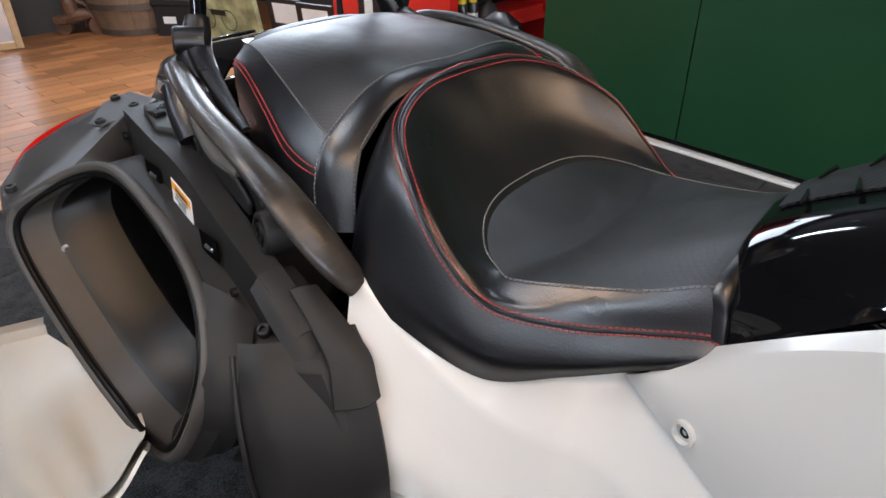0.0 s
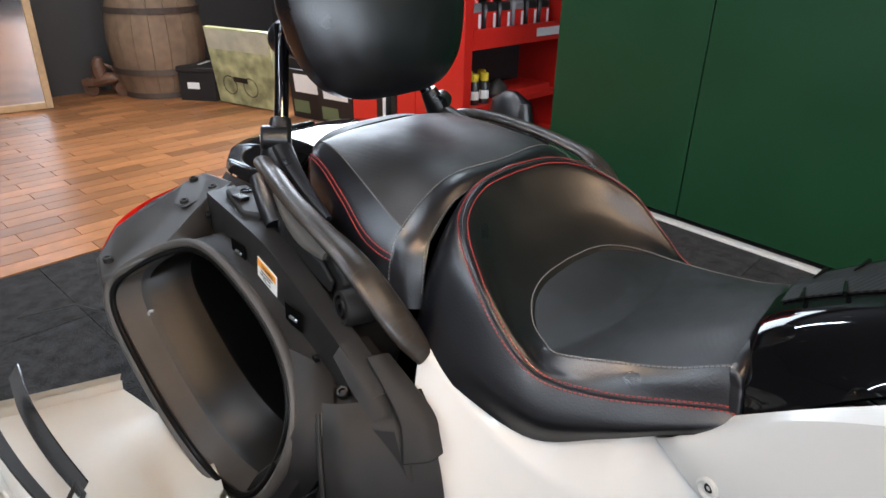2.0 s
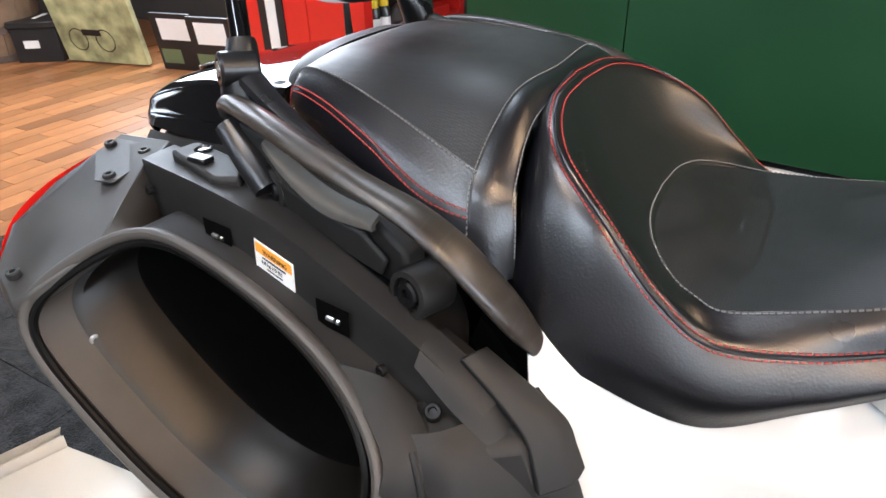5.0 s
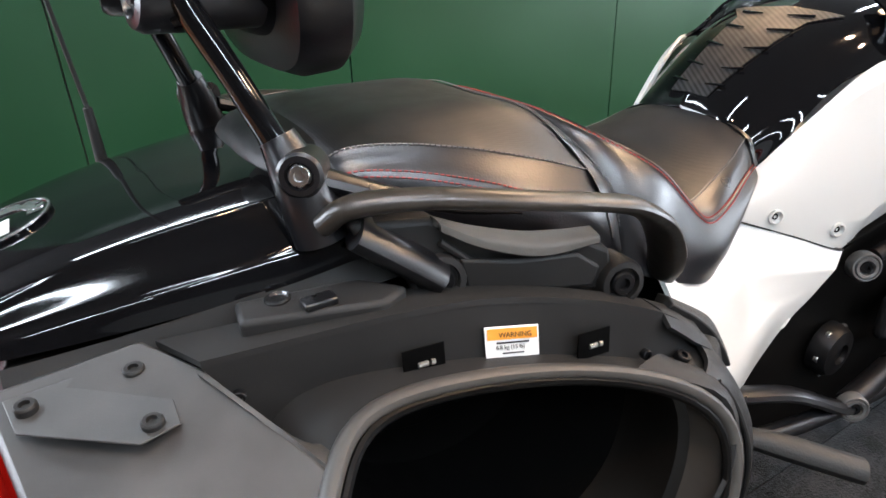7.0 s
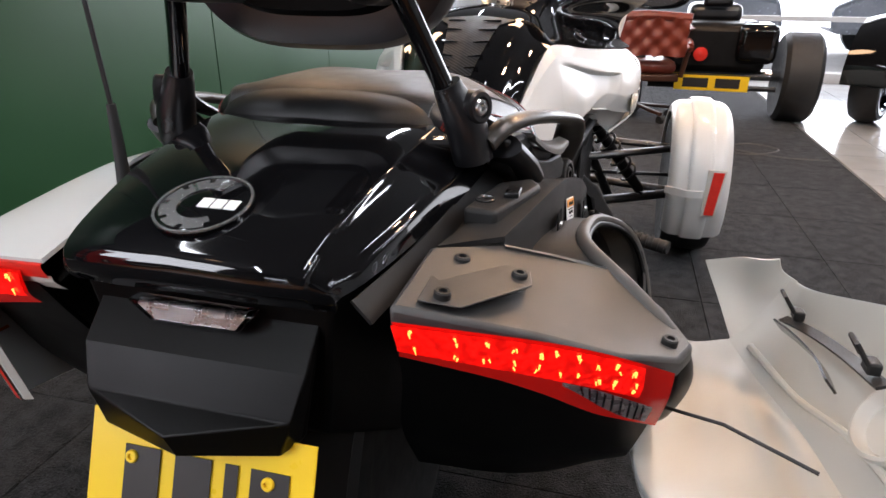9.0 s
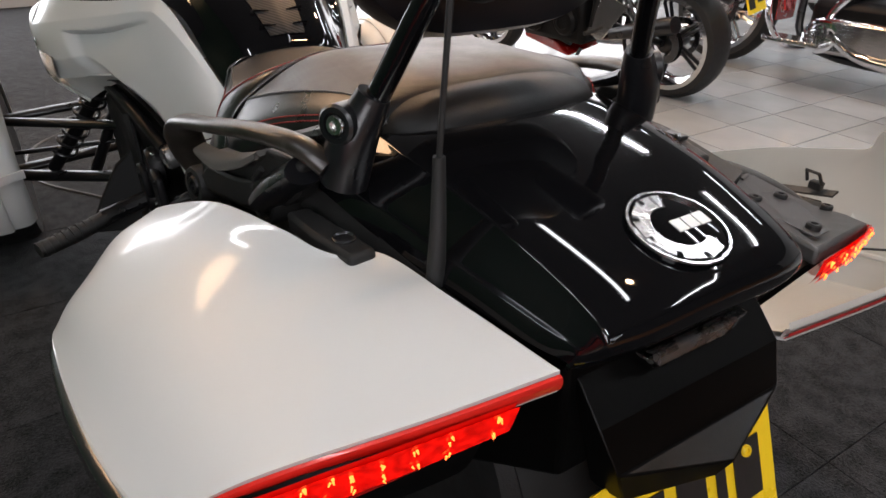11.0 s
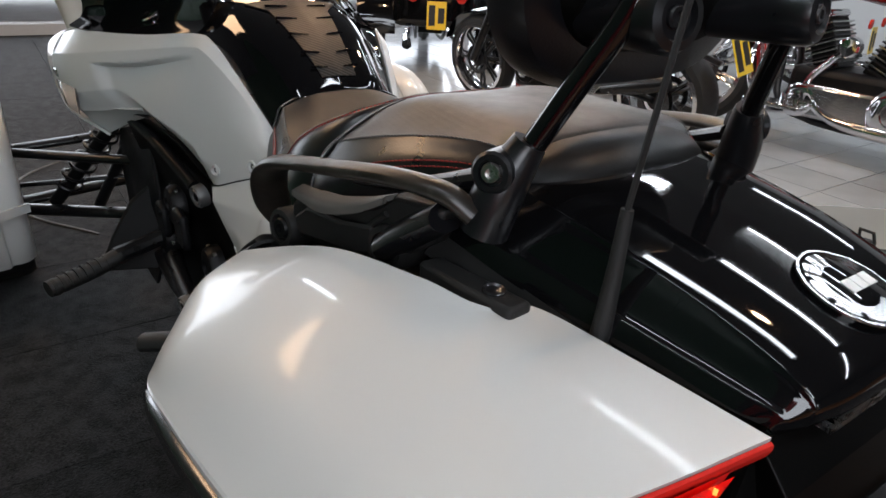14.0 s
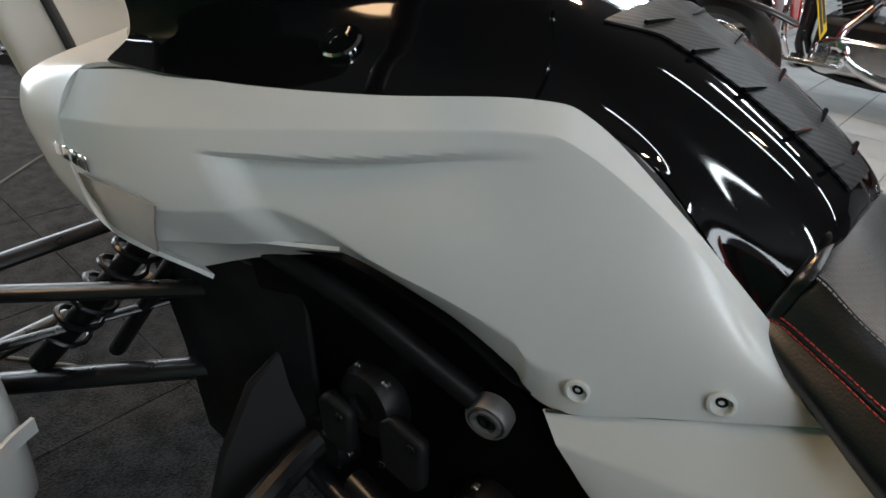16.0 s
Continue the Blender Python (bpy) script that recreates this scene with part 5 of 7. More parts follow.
# ---- running gear ----
part("frame_spine", box(-.11, .11, -.05, 1.45, .36, .60), DARKMETAL, veh, "dark engine and frame core", bevel=0.02)
eng = part("engine", box(-.19, .19, .66, 1.42, .16, .56), DARKMETAL, veh, "black engine cases", bevel=0.03)
for s in (1, -1):
    for y, z, r in ((1.14, .40, .055), (.95, .30, .055), (1.22, .28, .05)):
        part("engine_cover", disc(facing((s * (.205 + .16 * (y - .8)), y, z), (s, 0, 0)), [(r, 0), (r, .02), (r * .85, .035), (r * .4, .04), (r * .38, .03), (0, .03)], 24), DARKMETAL, eng)
        for k in range(6):
            a = k * math.pi / 3
            bolt((s * (.225 + .16 * (y - .8)), y + math.cos(a) * r * .92, z + math.sin(a) * r * .92), (s, 0, 0), .007, eng, STEEL)
    for k in range(7):
        part("fin", box(min(s * .18, s * .215), max(s * .18, s * .215), 1.02 + k * .022, 1.03 + k * .022, .47, .56), DARKMETAL, eng)
    part("frame_tube", tube([(s * .12, .64, .40), (s * .17, .80, .50), (s * .20, .95, .54), (s * .28, 1.2, .56), (s * .30, 1.5, .50)], .018, 12, 16), SATIN, veh, "black frame tube")
    part("lower_tube", tube([(s * .25, .55, .24), (s * .30, .8, .23), (s * .32, 1.1, .22), (s * .30, 1.5, .24)], .017, 12, 16), SATIN, veh)
    part("frame_arch", tube([(s * .262, .985, .50), (s * .30, 1.15, .565), (s * .335, 1.33, .60)], .015, 14, 16), DARKMETAL, veh, "black frame tube")
    part("peg_tube", tube([(s * .318, .90, .239), (s * .31, 1.02, .244), (s * .30, 1.15, .25)], .022, 14, 10), SATIN, veh)
    for y0, y1, z0, z1, x in ((1.035, 1.115, .305, .415, .272), (1.150, 1.215, .30, .40, .292)):
        cv = part("side_cover", slab([(s * x, y0 + .012, z0), (s * (x + .003), y1 - .008, z0 + .008), (s * (x + .006), y1, z1 - .022), (s * (x + .004), y1 - .02, z1), (s * x, y0, z1 - .012), (s * x, y0 - .004, z0 + .02)], (s * .022, -.004, .004)), ENGINEGREY, veh, "dark grey bevelled engine cover", bevel=0.009)
        for by, bz in ((y0 + .014, z1 - .022), (y1 - .016, z0 + .02)):
            bolt(Vector((s * (x + .024), by, bz)), Vector((s, -.2, .1)), .0065, cv, DARKMETAL)
    # ring caps and passenger peg
    for q, r in (((.255, .966, .482), .028), ((.328, .900, .239), .027)):
        m = facing((s * (q[0] + .004), q[1], q[2]), (s, -.75 if s > 0 else -.25, .2 if s > 0 else -.12))
        rc = part("ring_cap", disc(m, [(r, -.014), (r, .004), (r * .9, .009), (r * .82, .009), (r * .78, .006), (r * .72, .006), (r * .68, .011), (r * .5, .010), (r * .46, .002), (0, .002)], 28), RINGCAP, veh, "pale metal ring cap")
        bolt(m @ Vector((0, 0, .002)), m.to_3x3() @ Vector((0, 0, 1)), r * .4, rc, DARKMETAL)
    arm = part("peg_arm", tube([(s * .25, .64, .33), (s * .29, .75, .31), (s * .315, .86, .25), (s * .32, .90, .235)], .02, 10, 12, flat=.6), SATIN, veh, "black passenger peg arm")
    pg = part("passenger_peg", tube([(s * .34, .50, .385), (s * .385, .55, .37), (s * .465, .63, .343)], [.014, .022, .022], 12, 6, flat=.8), RUBBER, veh, "ribbed rubber passenger footrest")
    part("peg_hinge", box(min(s * .28, s * .35), max(s * .28, s * .35), .47, .52, .375, .41), STEEL, pg, bevel=0.004)
    fp = part("footpeg", tube([(s * .42, 1.20, .262), (s * .50, 1.175, .242), (s * .595, 1.14, .235)], .024, 14, 8, flat=.85), RUBBER, veh, "ribbed rubber rider footpeg")
    for k in range(8):
        f = k / 7
        part("tread", tube([(s * (.455 + .125 * f - .004), 1.19 - .046 * f, .253 - .016 * f), (s * (.455 + .125 * f + .004), 1.188 - .046 * f, .252 - .016 * f)], .0262, 14, flat=.85), RUBBER, fp)
    part("peg_mount", tube([(s * .25, 1.22, .30), (s * .34, 1.22, .275), (s * .43, 1.20, .262)], .022, 10, 6), SATIN, fp)
    part("heel_guard", slab([(s * .31, 1.30, .40), (s * .36, 1.31, .36), (s * .42, 1.30, .27), (s * .47, 1.27, .19), (s * .33, 1.22, .19), (s * .30, 1.24, .28)], (0, .012, .004)), SHROUD, veh, "black splash guard", bevel=0.004)
    part("inner_panel", slab([(s * .30, 1.26, .56), (s * .315, 1.40, .545), (s * .325, 1.56, .50), (s * .325, 1.66, .40), (s * .33, 1.58, .27), (s * .345, 1.50, .13), (s * .33, 1.30, .10), (s * .30, 1.22, .25)], (-s * .010, 0, 0)), SHROUD, veh, "matt black inner splash panel", bevel=0.004)
    # wheel, fender, suspension arms
    WX, WY, WZ, WR = .70, 1.80, .265, .265
    ax = facing((s * WX, WY, WZ), (s, 0, 0))
    prof = [(.20, -.078), (.225, -.085), (.25, -.088), (.262, -.07), (.265, -.03), (.265, .03), (.262, .07), (.25, .088), (.225, .085), (.20, .078)]
    wh = part("front_wheel", disc(ax, prof, 48), RUBBER, veh, "front wheel with black tyre")
    part("rim", disc(ax, [(.20, -.07), (.205, .07), (.19, .06), (.17, .03), (.06, .035), (.05, .06), (0, .06)], 36), SATIN, wh, "dark alloy rim")
    fend = []
    for i in range(26):
        a = radians(205 - 190 * i / 25)
        rr = .285 + .02 * math.sin(math.pi * i / 25)
        c, q = math.cos(a), math.sin(a)
        prf = [(-.098, -.030), (-.095, -.008), (-.075, .008), (-.035, .012), (-.028, .022), (.03, .022), (.036, .012), (.075, .006), (.098, -.012), (.103, -.035)]
        fend.append([(WX + .005 + px, WY + c * (rr + pr), WZ + q * (rr + pr)) for px, pr in prf])
    fd = part("fender", Net(fend, s).mesh(40, 60, -.005), PEARL, veh, "pearl white front fender")
    a = radians(168)
    rx = [(.715, WY + math.cos(a + da) * .318, WZ + math.sin(a + da) * .318) for da in (-.16, .26)]
    part("reflector_frame", slab([(s * .727, rx[0][1] - .006, rx[0][2] + .02), (s * .790, rx[0][1] - .004, rx[0][2] + .02), (s * .765, rx[1][1] - .010, rx[1][2] - .012), (s * .720, rx[1][1] - .010, rx[1][2] - .012)], (0, -.006, 0)), PEARL_IN, fd, bevel=0.002)
    part("reflector", slab([(s * .745, rx[0][1] - .012, rx[0][2] + .012), (s * .781, rx[0][1] - .010, rx[0][2] + .012), (s * .760, rx[1][1] - .016, rx[1][2] - .004), (s * .729, rx[1][1] - .016, rx[1][2] - .004)], (0, -.004, 0)), REFLECT, fd, "red reflector")
    part("fender_band", Net([[(.593, 1.486, z), (.625, 1.470, z), (.66, 1.447, z), (.70, 1.449, z), (.712, 1.456, z)] for z in (.31, .335)], s).mesh(20, 3, .006), PEARL, fd)
    for pts, r in ((((.26, 1.45, .42), (.63, 1.78, .40)), .019), (((.26, 1.80, .42), (.63, 1.80, .40)), .019), (((.26, 1.48, .24), (.63, 1.77, .22)), .024), (((.26, 1.85, .24), (.63, 1.82, .22)), .022), (((.28, 1.56, .50), (.40, 1.70, .22)), .022), (((.30, 1.62, .33), (.62, 1.72, .31)), .010)):
        part("suspension_arm", tube([(s * x, y, z) for x, y, z in pts], r, 12, flat=.7), SATIN, veh, "black suspension arm")
    sh = part("shock_absorber", tube([(s * .30, 1.55, .56), (s * .52, 1.72, .24)], .02, 12), DARKMETAL, veh, "black shock absorber with coil spring")
    p0, p1 = Vector((s * .31, 1.56, .545)), Vector((s * .48, 1.69, .30))
    dd = (p1 - p0).normalized()
    e1 = dd.cross(Vector((0, 0, 1))).normalized()
    e2 = dd.cross(e1)
    part("spring", tube([p0.lerp(p1, k / 96) + e1 * math.cos(k * .5) * .034 + e2 * math.sin(k * .5) * .034 for k in range(97)], .005, 6), SATIN, sh)

# rear wheel
ax = facing((0, .06, .31), (1, 0, 0))
rw = part("rear_wheel", disc(ax, [(.20, -.10), (.24, -.112), (.28, -.11), (.302, -.09), (.31, -.04), (.31, .04), (.302, .09), (.28, .11), (.24, .112), (.20, .10)], 56), RUBBER, veh, "wide rear wheel with black tyre")
part("rim", disc(ax, [(.20, -.095), (.205, .095), (.18, .07), (.06, .05), (0, .05)], 36), SATIN, rw)
part("mudguard", Net([[(-.12, .06 + math.cos(a) * .35, .31 + math.sin(a) * .35) for a in [radians(60 + 130 * k / 8) for k in range(9)]], [(0, .06 + math.cos(a) * .37, .31 + math.sin(a) * .37) for a in [radians(60 + 130 * k / 8) for k in range(9)]], [(.12, .06 + math.cos(a) * .35, .31 + math.sin(a) * .35) for a in [radians(60 + 130 * k / 8) for k in range(9)]]]).mesh(24, 8, .004), PLASTIC, veh, "black rear mudguard")
# ---- showroom: windows, other vehicles, furniture ----
SKYGLOW = glow("bright_street", (0.86, 0.93, 1.0), 6.0)
FRAME = material("white_window_frame", (0.6, 0.6, 0.6), 0.45, vary=0.05)
tagged(part("wall_front_sill", box(-3.2, 9.0, 7.0, 7.2, 0.0, 0.10), FRAME, smooth=False), kind="structure")
tagged(part("wall_front_head", box(-3.2, 9.0, 7.0, 7.2, 2.5, CEIL), WALLWHITE, smooth=False), kind="structure")
for i, x in enumerate((-2.2, 0.2, 2.6, 5.0, 7.4)):
    w = thing("window_%d" % (i + 1), "large shop window in a white frame, overexposed daylight behind", "window", kind="structure")
    part("window_frame", box(x - 1.2, x - 1.14, 7.02, 7.12, 0.10, 2.5), FRAME, w, smooth=False)
    part("window_rail", box(x - 1.14, x + 1.2, 7.02, 7.12, 0.62, 0.67), FRAME, w, smooth=False)
tagged(part("backdrop", box(-12, 18, 12.0, 12.1, -1, 7), SKYGLOW, smooth=False), kind="structure")
tagged(part("street_ground", box(-12, 18, 7.2, 12.0, -0.2, -0.02), material("street", (0.4, 0.4, 0.4), 0.9), smooth=False), kind="structure")
CARPAINT = material("silver_car_paint", (0.35, 0.38, 0.43), 0.25, metal=0.5, coat=0.5)


def parked_car(at, heading):
    c = thing("parked_car", "pale silver car parked outside the window", "car", group="cars outside")
    prof = [(-2.0, .35), (-2.05, .7), (-1.6, .9), (-1.0, 1.4), (.4, 1.42), (1.1, .95), (1.95, .8), (2.05, .4)]
    bm = slab([(x, -.8, z) for x, z in prof], (0, 1.6, 0))
    part("body", bm, CARPAINT, c, bevel=0.08)
    part("glazing", slab([(x, -.82, z) for x, z in ((-1.35, .95), (-.9, 1.32), (.35, 1.34), (.85, .97))], (0, 1.64, 0)), GLOSS, c, bevel=0.02)
    for x in (-1.25, 1.25):
        for y in (-.72, .72):
            part("wheel", disc(facing((x, y, .32), (0, 1, 0)), [(.2, -.1), (.32, -.09), (.32, .09), (.2, .1)], 20), RUBBER, c)
    c.matrix_world = pose(*at, 0, 0, heading)


parked_car((0.4, 9.6, 0), 5)
parked_car((5.2, 9.9, 0), -4)


def plate_thing(parent, m, w, h, rows):
    bm = bmesh.new()
    box(-w / 2, w / 2, -h / 2, h / 2, 0, .003, bm)
    bm.transform(m)
    p = part("number_plate", bm, YELLOW, parent, "yellow number plate")
    for (x0, x1, y0, y1) in rows:
        bm = bmesh.new()
        box(x0, x1, y0, y1, .003, .004, bm)
        bm.transform(m)
        part("character_bar", bm, INK, p)
    return p


def road_wheel(parent, c, r, width, spokes, rim_mat, lip=CHROME):
    """A wheel across y at c."""
    ax = facing(c, (0, 1, 0))
    h = width / 2
    w = part("wheel", annulus(ax, [(r * .70, -h * .72), (r * .78, -h), (r * .9, -h * .95), (r * .98, -h * .5), (r, 0), (r * .98, h * .5), (r * .9, h * .95), (r * .78, h), (r * .70, h * .72)], 44), RUBBER, parent, "wheel with black tyre")
    part("rim", annulus(ax, [(r * .72, -h * .99), (r * .80, -h * 1.01), (r * .80, h * 1.01), (r * .72, h * .99), (r * .66, h * .4), (r * .66, -h * .4)], 44), lip, w)
    part("hub", disc(ax, [(r * .16, -h), (r * .16, h), (r * .1, h * 1.1), (0, h * 1.1)], 20), rim_mat, w)
    for k in range(spokes):
        a = 2 * math.pi * k / spokes
        for da in (-.09, .09):
            p0 = Vector(c) + Vector((math.cos(a + da * 2.2) * r * .14, 0, math.sin(a + da * 2.2) * r * .14))
            p1 = Vector(c) + Vector((math.cos(a + da) * r * .68, 0, math.sin(a + da) * r * .68))
            part("spoke", tube([p0, p1], r * .034, 6), rim_mat, w)
    for s in (1, -1):
        part("brake_disc", annulus(facing(Vector(c) + Vector((0, s * h * .9, 0)), (0, s, 0)), [(r * .34, 0), (r * .34, .004), (r * .24, .004), (r * .24, 0)], 30), DARKSILVER, w)
    return w


WINE = material("dark_red_paint", (0.30, 0.012, 0.010), 0.25, vary=0.1, scale=30, coat=1.0)
BRIGHT = material("polished_alloy", (0.6, 0.6, 0.6), 0.18, metal=1.0, vary=0.1)


def roadster(at, heading, lean):
    b = thing("retro_motorcycle", "dark red and black retro roadster on its side stand", "motorcycle")
    road_wheel(b, (0, 0, .315), .315, .17, 5, SATIN)
    road_wheel(b, (1.46, 0, .305), .305, .12, 8, SATIN)
    part("swingarm", tube([(0, .10, .32), (.25, .11, .36), (.5, .09, .40)], [.03, .028, .035], 10, 8, flat=.6), SATIN, b)
    part("swingarm", tube([(0, -.10, .32), (.25, -.11, .36), (.5, -.09, .40)], [.03, .028, .035], 10, 8, flat=.6), SATIN, b)
    e = part("engine", box(.48, .98, -.20, .20, .24, .56), DARKMETAL, b, "black four-cylinder engine", bevel=0.04)
    part("cylinder_block", box(.72, .98, -.21, .21, .52, .70), DARKMETAL, e, bevel=0.02)
    for k in range(7):
        part("fin", box(.70, 1.0, -.225, .225, .545 + k * .022, .552 + k * .022), SATIN, e)
    for x, z, r in ((.60, .38, .085), (.86, .36, .075)):
        part("engine_cover", disc(facing((x, .20, z), (0, 1, 0)), [(r, 0), (r, .025), (r * .8, .04), (r * .5, .042), (r * .48, .034), (0, .034)], 24), DARKMETAL, e)
    part("engine_badge", disc(facing((.86, .236, .36), (0, 1, 0)), [(.035, 0), (.035, .01), (.03, .012), (0, .012)], 20), BRIGHT, e)
    tk = part("tank", rings([[Vector((x, math.cos(a) * w, z + math.sin(a) * h)) for a in [2 * math.pi * k / 20 for k in range(20)]] for x, w, z, h in ((.52, .06, .80, .05), (.58, .12, .81, .085), (.74, .15, .84, .12), (.92, .145, .86, .13), (1.05, .11, .86, .11), (1.10, .05, .86, .06))]), WINE, b, "dark red teardrop tank")
    part("tank_stripe", tube([(.56, .135, .76), (.75, .155, .77), (.95, .15, .79), (1.06, .115, .81)], .014, 8, 12, flat=.5), GLOSS, tk)
    part("tank_badge", box(.78, .92, .150, .158, .84, .868), BRIGHT, tk, bevel=0.002)
    part("filler_cap", disc(facing((.80, 0, .955), (0, 0, 1)), [(.04, 0), (.04, .012), (.03, .018), (0, .018)], 20), CHROME, tk)
    part("side_cover", rings([[Vector((.50 + math.cos(a) * .10 * f, y, .655 + math.sin(a) * .055 * f + math.cos(a) * .02 * f)) for a in [2 * math.pi * k / 20 for k in range(20)]] for y, f in ((.12, 1), (.145, .9), (.15, .6))]), BRIGHT, b, "silver side cover")
    part("seat", rings([[Vector((x, math.cos(a) * w, z + math.sin(a) * h)) for a in [2 * math.pi * k / 16 for k in range(16)]] for x, w, z, h in ((.56, .07, .80, .03), (.45, .12, .80, .05), (.25, .135, .80, .055), (.05, .13, .83, .055), (-.15, .11, .86, .05), (-.22, .05, .87, .03))]), LEATHER, b, "black quilted bench seat")
    part("tail", rings([[Vector((x, math.cos(a) * w, z + math.sin(a) * h)) for a in [2 * math.pi * k / 16 for k in range(16)]] for x, w, z, h in ((.15, .12, .745, .035), (-.1, .12, .77, .045), (-.28, .10, .80, .05), (-.36, .05, .81, .03))]), WINE, b, "dark red tail cowl")
    part("air_box", slab([(.30, .12, .56), (.62, .12, .56), (.98, .12, .70), (.98, .12, .80), (.55, .12, .80), (.22, .12, .74)], (0, -.24, 0)), SATIN, b, "black side panel", bevel=0.02)
    part("cover_plate", rings([[Vector((.52 + math.cos(a) * .11 * f, y, .665 + math.sin(a) * .05 * f + math.cos(a) * .03 * f)) for a in [2 * math.pi * k / 20 for k in range(20)]] for y, f in ((.12, 1.0), (.15, .95), (.155, .7))]), BRIGHT, b, "silver side cover")
    part("sprocket", annulus(facing((0, .10, .315), (0, 1, 0)), [(.10, 0), (.10, .008), (.06, .008), (.06, 0)], 26), DARKSILVER, b)
    part("chain_guard", tube([(.02, .105, .43), (.25, .11, .44), (.48, .10, .46)], .016, 8, 8, flat=.5), SATIN, b)
    part("silencer", tube([(.30, .16, .34), (.10, .18, .40), (-.12, .19, .46)], [.03, .045, .045], 12, 8), SATIN, b, "black silencer")
    part("side_strip", tube([(.3, .135, .72), (-.05, .13, .735), (-.28, .11, .765)], .012, 8, 8), CHROME, b)
    part("frame_tube", tube([(1.12, .0, .84), (.95, .10, .72), (.60, .16, .66), (.42, .16, .58), (.45, .15, .36)], .02, 10, 18), SATIN, b)
    part("frame_tube", tube([(.45, .13, .62), (.2, .12, .70), (-.2, .11, .76)], .016, 10, 10), SATIN, b)
    part("frame_tube", tube([(1.13, .04, .80), (1.06, .12, .55), (.98, .16, .34), (.6, .16, .24)], .019, 10, 14), SATIN, b)
    part("shock", tube([(.14, .12, .36), (.30, .12, .64)], .022, 10), BRIGHT, b)
    for y in (.095, -.095):
        part("fork_tube", tube([(1.46, y, .31), (1.30, y, .62), (1.14, y, .94)], [.028, .027, .021], 12, 8), SATIN, b, "black fork leg")
    part("mudguard", Net([[(1.46 + math.cos(a) * .335, y, .305 + math.sin(a) * .335) for a in [radians(20 + 120 * k / 8) for k in range(9)]] for y in (-.07, -.03, .03, .07)]).mesh(20, 6, .004), GLOSS, b)
    part("exhaust", tube([(.98, -.14, .50), (1.08, -.12, .40), (1.0, -.10, .24), (.6, -.12, .20), (.25, -.16, .26), (-.05, -.2, .33)], [.03, .03, .032, .035, .05, .05], 12, 24), BRIGHT, b, "brushed exhaust")
    part("belly_cowl", slab([(.62, .16, .15), (1.02, .13, .20), (1.06, .10, .27), (.72, .17, .23)], (0, -.30, 0)), WINE, b, "red belly cowl", bevel=0.01)
    hl = part("headlight", disc(facing((1.24, 0, .86), (1, 0, 0)), [(.05, -.10), (.085, -.05), (.095, 0), (.09, .02), (0, .03)], 24), GLOSS, b)
    part("bezel", disc(facing((1.26, 0, .86), (1, 0, 0)), [(.095, 0), (.098, .01), (.085, .012), (.085, 0)], 24), CHROME, hl)
    part("handlebar", tube([(1.0, .38, 1.04), (1.06, .25, 1.05), (1.13, .08, .99), (1.13, -.08, .99), (1.06, -.25, 1.05), (1.0, -.38, 1.04)], .012, 8, 20), SATIN, b)
    part("side_stand", tube([(.52, .16, .22), (.55, .24, .10), (.56, .30, .01)], [.012, .011, .014], 8, 6), SATIN, b)
    part("footrest", tube([(.42, .15, .34), (.43, .24, .34)], .013, 8), RUBBER, b)
    part("footrest_bracket", slab([(.38, .165, .28), (.48, .165, .33), (.36, .165, .56), (.20, .165, .50)], (0, -.014, 0)), BRIGHT, b, bevel=0.003)
    part("rear_guard", tube([(.12, .10, .66), (-.15, .09, .63), (-.33, .06, .57)], .03, 10, 8, flat=.4), SATIN, b)
    part("tail_lamp", disc(facing((-.37, 0, .80), (-1, 0, 0)), [(.035, 0), (.035, .02), (0, .026)], 20), REFLECT, b)
    plate_thing(b, facing((-.40, 0, .62), (-.93, 0, .36), 0) @ pose(0, 0, 0, 0, 0, 90), .20, .16, [(-.08, .08, .012, .065), (-.06, .06, -.065, -.012)])
    b.matrix_world = pose(at[0], at[1], 0, 0, 0, heading) @ pose(0, 0, 0, lean, 0, 0) 


roadster((2.56, 1.80), 97.5, -7)


